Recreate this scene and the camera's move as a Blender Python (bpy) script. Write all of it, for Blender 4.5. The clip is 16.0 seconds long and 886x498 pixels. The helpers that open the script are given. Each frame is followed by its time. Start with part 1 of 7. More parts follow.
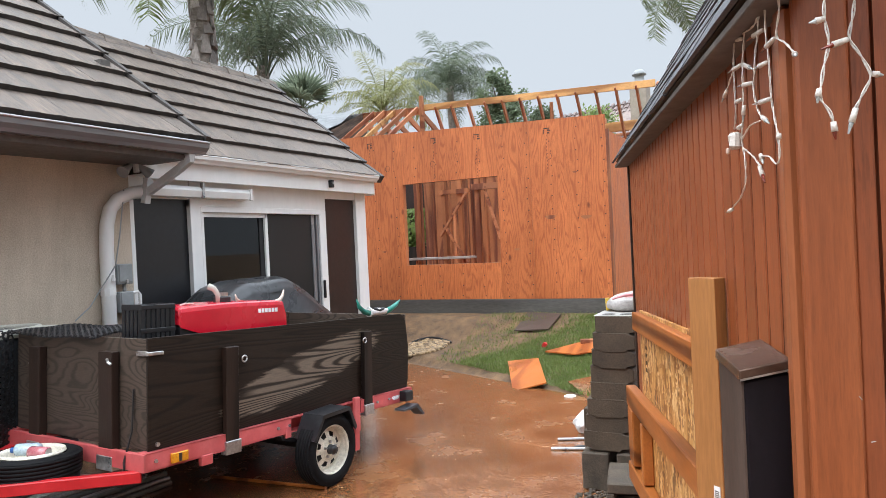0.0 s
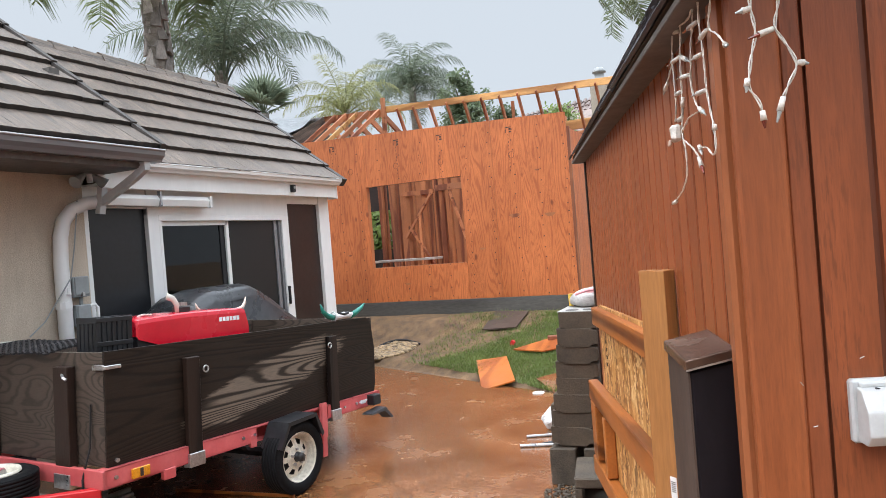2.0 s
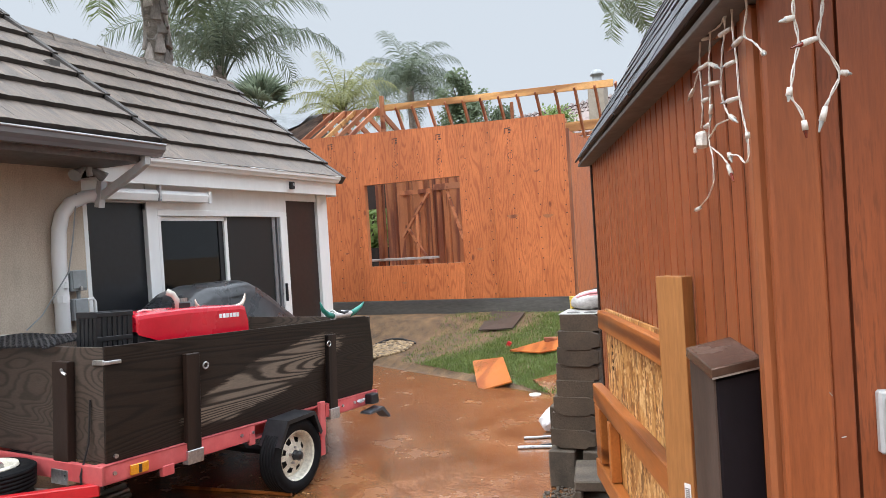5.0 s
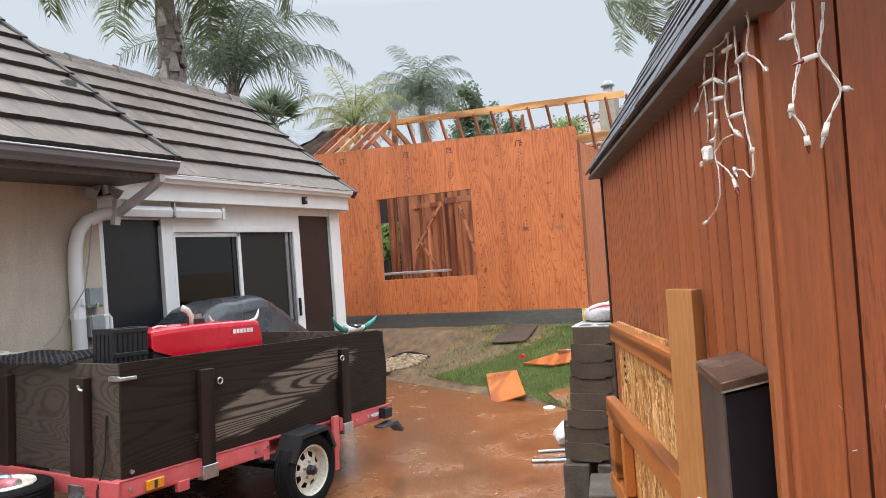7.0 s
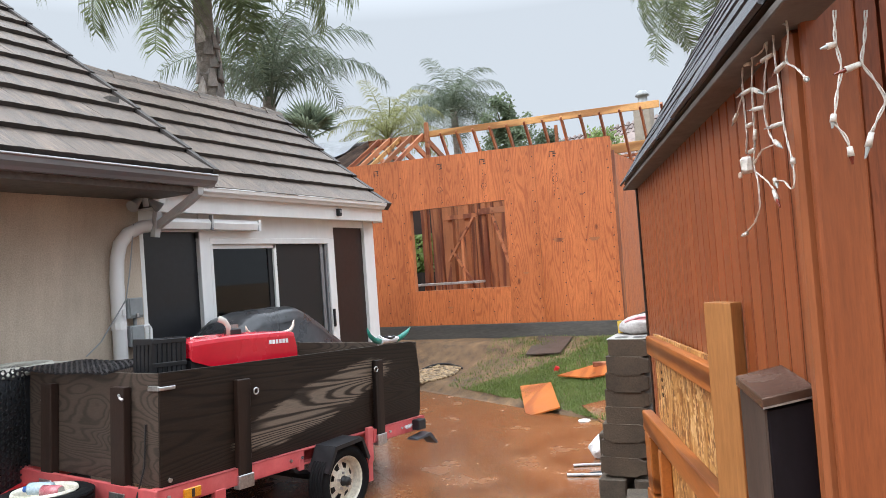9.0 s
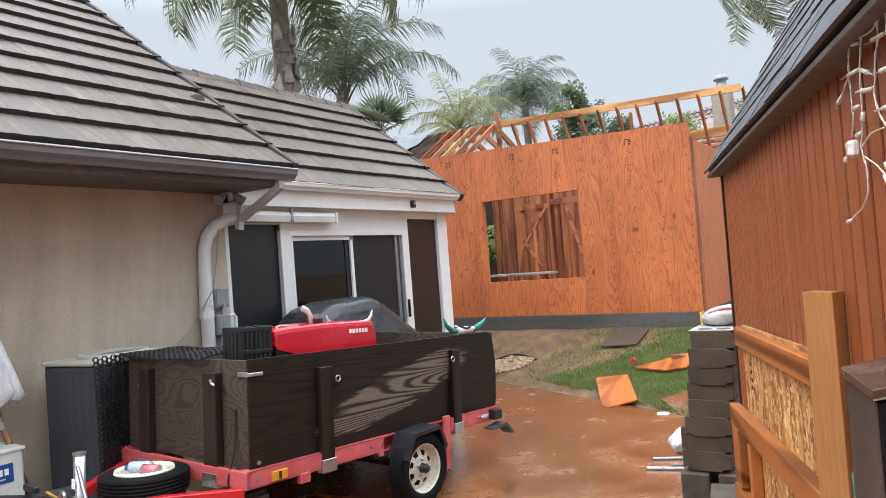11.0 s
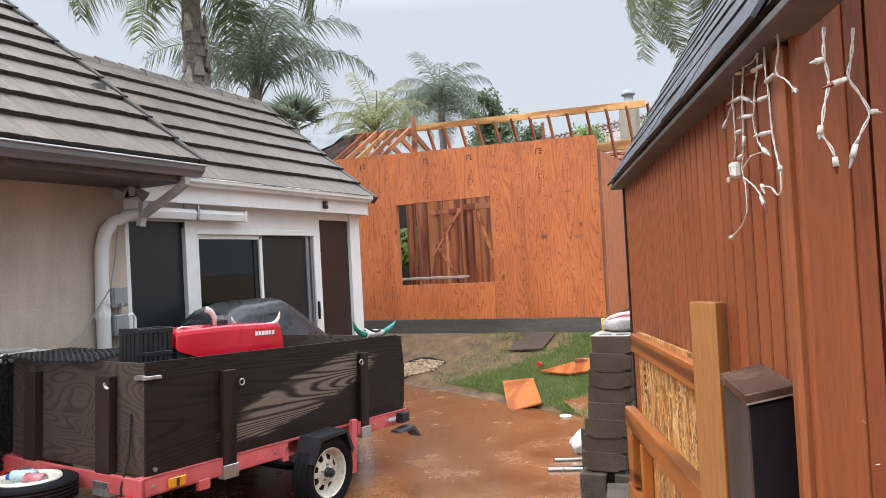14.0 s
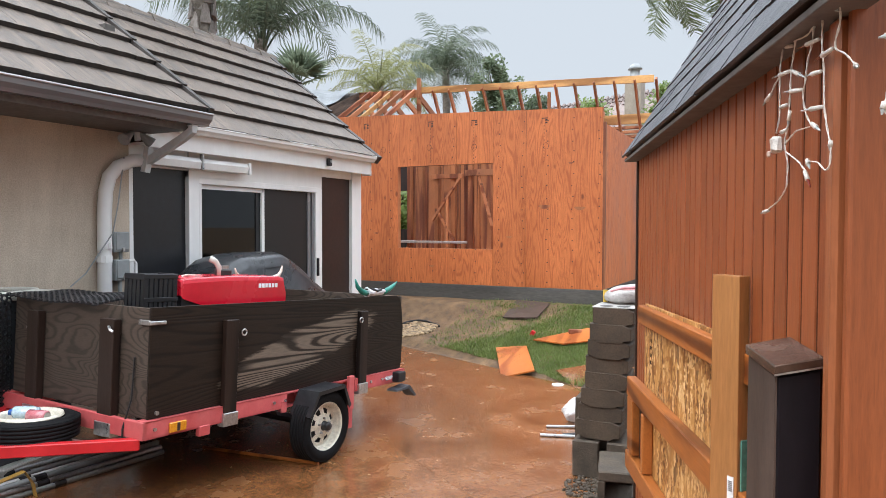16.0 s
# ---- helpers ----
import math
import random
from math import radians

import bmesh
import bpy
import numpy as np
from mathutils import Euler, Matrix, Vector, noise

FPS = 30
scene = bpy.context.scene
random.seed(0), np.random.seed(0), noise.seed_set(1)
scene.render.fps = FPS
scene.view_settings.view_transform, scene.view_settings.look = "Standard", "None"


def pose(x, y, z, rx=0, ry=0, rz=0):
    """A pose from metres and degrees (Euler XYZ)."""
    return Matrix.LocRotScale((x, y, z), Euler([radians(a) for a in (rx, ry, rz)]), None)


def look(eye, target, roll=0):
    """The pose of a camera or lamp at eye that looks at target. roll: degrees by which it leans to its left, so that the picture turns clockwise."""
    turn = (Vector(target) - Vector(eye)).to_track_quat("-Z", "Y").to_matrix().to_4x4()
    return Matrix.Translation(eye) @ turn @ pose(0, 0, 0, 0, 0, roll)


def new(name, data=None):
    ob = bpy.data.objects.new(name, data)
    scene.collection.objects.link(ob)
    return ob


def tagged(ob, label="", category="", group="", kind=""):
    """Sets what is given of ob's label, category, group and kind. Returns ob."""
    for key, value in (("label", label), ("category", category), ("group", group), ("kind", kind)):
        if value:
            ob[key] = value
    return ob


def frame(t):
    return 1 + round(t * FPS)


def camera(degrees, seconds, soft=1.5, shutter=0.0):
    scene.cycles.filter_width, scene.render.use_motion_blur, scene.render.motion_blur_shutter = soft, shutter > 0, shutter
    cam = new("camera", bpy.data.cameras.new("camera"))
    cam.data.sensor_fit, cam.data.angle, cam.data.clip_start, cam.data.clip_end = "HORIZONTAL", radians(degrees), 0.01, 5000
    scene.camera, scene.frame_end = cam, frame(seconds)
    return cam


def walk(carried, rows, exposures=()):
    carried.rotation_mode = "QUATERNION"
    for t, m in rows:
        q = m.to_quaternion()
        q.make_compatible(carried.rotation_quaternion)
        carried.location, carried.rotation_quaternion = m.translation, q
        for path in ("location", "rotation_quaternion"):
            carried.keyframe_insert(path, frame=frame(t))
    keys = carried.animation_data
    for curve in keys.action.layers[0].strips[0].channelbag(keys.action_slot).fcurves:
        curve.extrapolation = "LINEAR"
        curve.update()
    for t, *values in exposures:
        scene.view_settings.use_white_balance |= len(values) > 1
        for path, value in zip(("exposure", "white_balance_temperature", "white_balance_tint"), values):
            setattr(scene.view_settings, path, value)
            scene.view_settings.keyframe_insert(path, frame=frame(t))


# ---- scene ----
LENS = 64.67
cam = camera(LENS, 16.0, 0.8)
PATH = [
    (0.0, pose(0.010, -0.005, 1.602, 89.547, 2.792, 27.466)),
    (0.5, pose(0.057, 0.047, 1.592, 89.078, 3.818, 26.877)),
    (1.0, pose(0.086, 0.084, 1.585, 88.965, 4.685, 25.944)),
    (1.5, pose(0.076, 0.069, 1.587, 89.201, 4.961, 25.226)),
    (2.0, pose(0.041, 0.027, 1.597, 89.481, 4.626, 24.862)),
    (2.5, pose(0.009, 0.005, 1.600, 89.529, 4.054, 24.538)),
    (3.0, pose(-0.007, 0.027, 1.594, 89.414, 3.594, 24.150)),
    (3.5, pose(-0.018, 0.028, 1.595, 89.271, 3.277, 23.783)),
    (4.0, pose(-0.019, 0.017, 1.600, 89.188, 3.211, 23.762)),
    (6.5, pose(-0.001, 0.005, 1.612, 90.139, 4.319, 25.420)),
    (7.0, pose(0.000, 0.000, 1.614, 90.491, 4.198, 25.401)),
    (7.5, pose(0.003, 0.009, 1.615, 90.736, 4.139, 25.376)),
    (8.0, pose(-0.002, 0.007, 1.612, 90.947, 4.003, 25.613)),
    (8.5, pose(0.003, 0.006, 1.616, 91.205, 4.056, 26.485)),
    (9.0, pose(-0.001, -0.002, 1.617, 91.598, 4.214, 28.127)),
    (9.5, pose(-0.006, -0.009, 1.622, 91.930, 4.465, 30.280)),
    (10.0, pose(-0.027, -0.018, 1.623, 91.977, 4.622, 32.265)),
    (10.2, pose(-0.029, -0.021, 1.619, 91.899, 4.733, 32.938)),
    (12.3, pose(-0.027, -0.075, 1.613, 90.815, 4.309, 34.110)),
    (12.5, pose(-0.026, -0.072, 1.610, 90.819, 4.152, 33.453)),
    (13.0, pose(-0.012, -0.053, 1.613, 90.869, 3.899, 31.208)),
    (13.5, pose(-0.002, -0.040, 1.623, 91.010, 3.548, 28.734)),
    (14.0, pose(-0.008, -0.047, 1.622, 91.054, 3.130, 26.745)),
    (14.5, pose(-0.009, -0.049, 1.622, 90.908, 2.587, 25.850)),
    (15.0, pose(-0.016, -0.053, 1.618, 90.535, 1.836, 25.935)),
    (15.5, pose(-0.040, -0.072, 1.615, 89.610, 0.807, 26.195)),
    (16.0, pose(-0.081, -0.090, 1.606, 88.225, -0.138, 26.266)),
]
walk(cam, PATH)

# ---- light ----
world = bpy.data.worlds.new("overcast_sky")
scene.world = world
world.use_nodes = True
_n = world.node_tree.nodes
_bg = _n["Background"]
_sky = _n.new("ShaderNodeTexSky")
_sky.sky_type = "NISHITA"
_sky.sun_disc = False
_sky.sun_elevation, _sky.sun_rotation = radians(48), radians(200)
_sky.air_density, _sky.dust_density, _sky.ozone_density = 1.0, 6.0, 1.0
_hsv = _n.new("ShaderNodeHueSaturation")
_hsv.inputs["Saturation"].default_value = 0.25
_mix = _n.new("ShaderNodeMixRGB")
_mix.inputs[0].default_value = 0.86
_mix.inputs[2].default_value = (6.1, 6.78, 7.6, 1)
_l = world.node_tree.links
_l.new(_sky.outputs[0], _hsv.inputs["Color"])
_l.new(_hsv.outputs[0], _mix.inputs[1])
_l.new(_mix.outputs[0], _bg.inputs[0])
# overcast dome: brighter towards the zenith
_tc = _n.new("ShaderNodeTexCoord")
_sep = _n.new("ShaderNodeSeparateXYZ")
_mr = _n.new("ShaderNodeMapRange")
_mr.inputs["To Min"].default_value, _mr.inputs["To Max"].default_value = 0.61, 2.9
_mr.inputs["From Min"].default_value, _mr.inputs["From Max"].default_value = 0.34, 0.75
_mul = _n.new("ShaderNodeMixRGB")
_mul.blend_type = "MULTIPLY"
_mul.inputs[0].default_value = 1.0
_l.new(_tc.outputs["Generated"], _sep.inputs[0])
_l.new(_sep.outputs["Z"], _mr.inputs["Value"])
_l.new(_mix.outputs[0], _mul.inputs[1])
_l.new(_mr.outputs[0], _mul.inputs[2])
_l.new(_mul.outputs[0], _bg.inputs[0])
_bg.inputs[1].default_value = 0.10
sun = new("sun", bpy.data.lights.new("sun", "SUN"))
sun.data.energy, sun.data.angle, sun.data.color = 0.8, radians(70), (1, 0.98, 0.96)
sun.matrix_world = look((-9.5, -1, 14), (-3, 6, 0))
scene.view_settings.exposure = 0.98

# ---- materials ----
def ramp(nt, fac, stops):
    r = nt.nodes.new("ShaderNodeValToRGB")
    e = r.color_ramp.elements
    while len(e) < len(stops):
        e.new(0.5)
    for el, (p, c) in zip(e, stops):
        el.position, el.color = p, (*c, 1)
    nt.links.new(fac, r.inputs[0])
    return r.outputs[0]


def mapped(nt, scale, rot=(0, 0, 0), coord="Object"):
    tc = nt.nodes.new("ShaderNodeTexCoord")
    mp = nt.nodes.new("ShaderNodeMapping")
    mp.inputs["Scale"].default_value = scale
    mp.inputs["Rotation"].default_value = [radians(a) for a in rot]
    info = nt.nodes.new("ShaderNodeObjectInfo")
    add = nt.nodes.new("ShaderNodeVectorMath")
    add.operation = "MULTIPLY_ADD"
    add.inputs[1].default_value = (17, 23, 31)
    nt.links.new(info.outputs["Random"], add.inputs[0])
    nt.links.new(tc.outputs[coord], add.inputs[2])
    nt.links.new(add.outputs[0], mp.inputs[0])
    return mp.outputs[0]


def noise_tex(nt, vec, scale, detail=6, rough=0.6, distort=0.0):
    n = nt.nodes.new("ShaderNodeTexNoise")
    n.inputs["Scale"].default_value, n.inputs["Detail"].default_value = scale, detail
    n.inputs["Roughness"].default_value, n.inputs["Distortion"].default_value = rough, distort
    nt.links.new(vec, n.inputs["Vector"])
    return n.outputs["Fac"]


def mixc(nt, fac, a, b, mode="MIX"):
    m = nt.nodes.new("ShaderNodeMixRGB")
    m.blend_type = mode
    for s, v in ((0, fac), (1, a), (2, b)):
        if hasattr(v, "is_linked"):
            nt.links.new(v, m.inputs[s])
        else:
            m.inputs[s].default_value = v if s == 0 else (*v, 1)
    return m.outputs[0]


def surface(name, dark, light, scale=8.0, stretch=(1, 1, 1), rough=(0.5, 0.7), bump=0.2, metal=0.0, vary=0.25, fine=6.0,
            spec=0.5, depth=0.004, stain=0.0, coat=0.0, gr=0.8):
    """Two-scale noise surface: broad colour change, fine grain and relief."""
    m = bpy.data.materials.new(name)
    m.use_nodes = True
    nt = m.node_tree
    b = nt.nodes["Principled BSDF"]
    v = mapped(nt, stretch)
    broad, grain = noise_tex(nt, v, scale), noise_tex(nt, v, scale * fine, 4, 0.7)
    col = ramp(nt, broad, [(0.3, dark), (0.7, light)])
    g = ramp(nt, grain, [(0.3, (0.62, 0.62, 0.62)), (0.7, (1.2, 1.2, 1.2))])
    col = mixc(nt, gr, col, g, "MULTIPLY")
    info = nt.nodes.new("ShaderNodeObjectInfo")
    rnd = ramp(nt, info.outputs["Random"], [(0, (1 - vary,) * 3), (1, (1 + vary,) * 3)])
    col = mixc(nt, 1.0, col, rnd, "MULTIPLY")
    if stain:
        st = noise_tex(nt, mapped(nt, (1, 1, 0.35)), scale * 0.35, 5, 0.65, 0.6)
        col = mixc(nt, 1.0, col, ramp(nt, st, [(0.38, (1 - stain,) * 3), (0.58, (1, 1, 1))]), "MULTIPLY")
    nt.links.new(col, b.inputs["Base Color"])
    rg = nt.nodes.new("ShaderNodeMapRange")
    rg.inputs["To Min"].default_value, rg.inputs["To Max"].default_value = rough
    rg.inputs["From Min"].default_value, rg.inputs["From Max"].default_value = 0.3, 0.7
    nt.links.new(broad, rg.inputs["Value"])
    nt.links.new(rg.outputs[0], b.inputs["Roughness"])
    b.inputs["Metallic"].default_value = metal
    b.inputs["Specular IOR Level"].default_value = spec
    b.inputs["Coat Weight"].default_value = coat
    b.inputs["Coat Roughness"].default_value = 0.15
    bp = nt.nodes.new("ShaderNodeBump")
    bp.inputs["Strength"].default_value, bp.inputs["Distance"].default_value = bump, depth
    nt.links.new(grain, bp.inputs["Height"])
    nt.links.new(bp.outputs[0], b.inputs["Normal"])
    return m


def timber(name, dark, light, along="Z", bands=14.0, warp=5.0, rough=(0.4, 0.6), contrast=1.0, knots=True, bump=0.25, vary=0.18, patch=None,
           coat=0.0, zoom=1.0, pull=0.09, ringed=1.0, flecks=0.0, blotch=1.0, spec=0.5, rag=2.5):
    """Veneer or sawn wood: warped growth rings stretched along the grain, fine fibres, knots."""
    m = bpy.data.materials.new(name)
    m.use_nodes = True
    nt = m.node_tree
    b = nt.nodes["Principled BSDF"]
    st = {"X": (pull, 1, 1), "Y": (1, pull, 1), "Z": (1, 1, pull)}[along]
    v = mapped(nt, st)
    big = noise_tex(nt, v, 2.2 * zoom, 2, 0.5, 0.3)
    ring = nt.nodes.new("ShaderNodeMath")
    ring.operation = "MULTIPLY"
    ring.inputs[1].default_value = bands * warp
    nt.links.new(big, ring.inputs[0])
    wob = noise_tex(nt, v, 9.0, 3, 0.6)
    ad = nt.nodes.new("ShaderNodeMath")
    ad.operation = "MULTIPLY_ADD"
    ad.inputs[1].default_value = rag
    nt.links.new(wob, ad.inputs[0])
    nt.links.new(ring.outputs[0], ad.inputs[2])
    sn = nt.nodes.new("ShaderNodeMath")
    sn.operation = "SINE"
    nt.links.new(ad.outputs[0], sn.inputs[0])
    mr = nt.nodes.new("ShaderNodeMapRange")
    mr.inputs["From Min"].default_value, mr.inputs["From Max"].default_value = -1, 1
    nt.links.new(sn.outputs[0], mr.inputs["Value"])
    fib = noise_tex(nt, v, 130.0, 3, 0.7)
    fibc = ramp(nt, fib, [(0.3, (0.72, 0.72, 0.72)), (0.7, (1.12, 1.12, 1.12))])
    mid = tuple(d + (l - d) * (1 - 0.5 * contrast) for d, l in zip(dark, light))
    col = ramp(nt, mr.outputs[0], [(0.05, mid), (0.55, light), (0.95, light)])
    darkring = ramp(nt, mr.outputs[0], [(0.0, (ringed,) * 3), (0.3, (0, 0, 0))])
    col = mixc(nt, darkring, col, dark)
    col = mixc(nt, 0.75, col, fibc, "MULTIPLY")
    blot = noise_tex(nt, mapped(nt, (1, 1, 0.5)), 1.7, 4, 0.6)
    col = mixc(nt, blotch, col, ramp(nt, blot, [(0.3, (0.78, 0.74, 0.72)), (0.7, (1.12, 1.12, 1.12))]), "MULTIPLY")
    if flecks:
        fl = noise_tex(nt, mapped(nt, {"X": (0.1, 1, 1), "Y": (1, 0.1, 1), "Z": (1, 1, 0.1)}[along]), 190.0, 3, 0.6)
        zone = noise_tex(nt, mapped(nt, (1, 1, 0.25)), 6.0, 3, 0.6)
        fm = mixc(nt, 1.0, ramp(nt, fl, [(0.52, (0, 0, 0)), (0.62, (1, 1, 1))]), ramp(nt, zone, [(0.45, (0, 0, 0)), (0.62, (flecks,) * 3)]), "MULTIPLY")
        col = mixc(nt, fm, col, tuple(c * 0.4 for c in dark))
    if knots:
        vo = nt.nodes.new("ShaderNodeTexVoronoi")
        vo.inputs["Scale"].default_value = 3.2
        nt.links.new(mapped(nt, {"X": (0.5, 1, 1), "Y": (1, 0.5, 1), "Z": (1, 1, 0.5)}[along]), vo.inputs["Vector"])
        col = mixc(nt, ramp(nt, vo.outputs["Distance"], [(0.05, (0.85, 0.85, 0.85)), (0.1, (0, 0, 0))]), col, tuple(c * 0.45 for c in dark))
    info = nt.nodes.new("ShaderNodeObjectInfo")
    col = mixc(nt, 1.0, col, ramp(nt, info.outputs["Random"], [(0, (1 - vary,) * 3), (1, (1 + vary,) * 3)]), "MULTIPLY")
    if patch:  # a dried, greyer area of its own shape: centre, half sizes, slope, colours
        cx, cz, hx, hz, lean, pd, pl = patch
        tc = nt.nodes.new("ShaderNodeTexCoord")
        sp = nt.nodes.new("ShaderNodeSeparateXYZ")
        nt.links.new(tc.outputs["Object"], sp.inputs[0])

        def op(kind, a, c):
            q = nt.nodes.new("ShaderNodeMath")
            q.operation = kind
            for s, w in enumerate((a, c)):
                if hasattr(w, "is_linked"):
                    nt.links.new(w, q.inputs[s])
                else:
                    q.inputs[s].default_value = w
            return q.outputs[0]
        dy = op("DIVIDE", op("SUBTRACT", sp.outputs["Y"], cx), hx)
        dz = op("DIVIDE", op("SUBTRACT", op("SUBTRACT", sp.outputs["Z"], cz), op("MULTIPLY", op("SUBTRACT", sp.outputs["Y"], cx), lean)), hz)
        rr = op("ADD", op("MULTIPLY", dy, dy), op("MULTIPLY", dz, dz))
        wv = noise_tex(nt, mapped(nt, (1, 0.3, 2.6)), 11.0, 6, 0.75)
        rr = op("ADD", rr, op("MULTIPLY", op("SUBTRACT", wv, 0.5), 1.5))
        mask = ramp(nt, rr, [(0.75, (1, 1, 1)), (1.0, (0, 0, 0))])
        pc = mixc(nt, 0.8, ramp(nt, mr.outputs[0], [(0.1, pd), (0.6, pl)]), fibc, "MULTIPLY")
        col = mixc(nt, mask, col, pc)
    nt.links.new(col, b.inputs["Base Color"])
    rg = nt.nodes.new("ShaderNodeMapRange")
    rg.inputs["To Min"].default_value, rg.inputs["To Max"].default_value = rough
    rg.inputs["From Min"].default_value, rg.inputs["From Max"].default_value = 0.3, 0.7
    nt.links.new(blot, rg.inputs["Value"])
    nt.links.new(rg.outputs[0], b.inputs["Roughness"])
    b.inputs["Coat Weight"].default_value = coat
    b.inputs["Specular IOR Level"].default_value = spec
    b.inputs["Coat Roughness"].default_value = 0.2
    bp = nt.nodes.new("ShaderNodeBump")
    bp.inputs["Strength"].default_value, bp.inputs["Distance"].default_value = bump, 0.002
    nt.links.new(mixc(nt, 0.5, mr.outputs[0], fib), bp.inputs["Height"])
    nt.links.new(bp.outputs[0], b.inputs["Normal"])
    return m


def leafy(name, dark, light, rough=0.45, through_light=0.35):
    m = surface(name, dark, light, 3.0, (1, 1, 1), (rough, rough + 0.15), 0.05, vary=0.25)
    nt = m.node_tree
    b = nt.nodes["Principled BSDF"]
    tr = nt.nodes.new("ShaderNodeBsdfTranslucent")
    tr.inputs[0].default_value = (*[c * 1.6 for c in light], 1)
    mx = nt.nodes.new("ShaderNodeMixShader")
    mx.inputs[0].default_value = through_light
    nt.links.new(b.outputs[0], mx.inputs[1])
    nt.links.new(tr.outputs[0], mx.inputs[2])
    nt.links.new(mx.outputs[0], nt.nodes["Material Output"].inputs[0])
    return m


def clear_glass(name, tint, rough=0.02):
    m = bpy.data.materials.new(name)
    m.use_nodes = True
    nt = m.node_tree
    nt.nodes.remove(nt.nodes["Principled BSDF"])
    t, g, f, x = (nt.nodes.new("ShaderNode" + k) for k in ("BsdfTransparent", "BsdfGlossy", "Fresnel", "MixShader"))
    t.inputs[0].default_value = (*tint, 1)
    g.inputs["Roughness"].default_value = rough
    f.inputs[0].default_value = 1.5
    nt.links.new(f.outputs[0], x.inputs[0])
    nt.links.new(t.outputs[0], x.inputs[1])
    nt.links.new(g.outputs[0], x.inputs[2])
    nt.links.new(x.outputs[0], nt.nodes["Material Output"].inputs[0])
    return m


def osb_board():
    m = bpy.data.materials.new("strand_board")
    m.use_nodes = True
    nt = m.node_tree
    b = nt.nodes["Principled BSDF"]
    cols = []
    for k, rot in enumerate((20, -35, 75)):
        vo = nt.nodes.new("ShaderNodeTexVoronoi")
        vo.inputs["Scale"].default_value = 40
        nt.links.new(mapped(nt, (1, 1.0, 0.3), (rot, 0, 0)), vo.inputs["Vector"])
        sep = nt.nodes.new("ShaderNodeSeparateColor")
        nt.links.new(vo.outputs["Color"], sep.inputs[0])
        cols.append((sep.outputs[0], vo.outputs["Distance"]))
    pal = [(0.0, (0.10, 0.035, 0.01)), (0.3, (0.34, 0.14, 0.035)), (0.65, (0.56, 0.28, 0.08)), (1.0, (0.8, 0.52, 0.24))]
    a, c = ramp(nt, cols[0][0], pal), ramp(nt, cols[1][0], pal)
    d = ramp(nt, cols[2][0], pal)
    pick = ramp(nt, noise_tex(nt, mapped(nt, (1, 1, 1)), 42, 2), [(0.46, (0, 0, 0)), (0.54, (1, 1, 1))])
    col = mixc(nt, 0.2, mixc(nt, pick, a, c), d)
    nt.links.new(col, b.inputs["Base Color"])
    b.inputs["Roughness"].default_value = 0.5
    bp = nt.nodes.new("ShaderNodeBump")
    bp.inputs["Strength"].default_value, bp.inputs["Distance"].default_value = 0.5, 0.003
    nt.links.new(col, bp.inputs["Height"])
    nt.links.new(bp.outputs[0], b.inputs["Normal"])
    return m


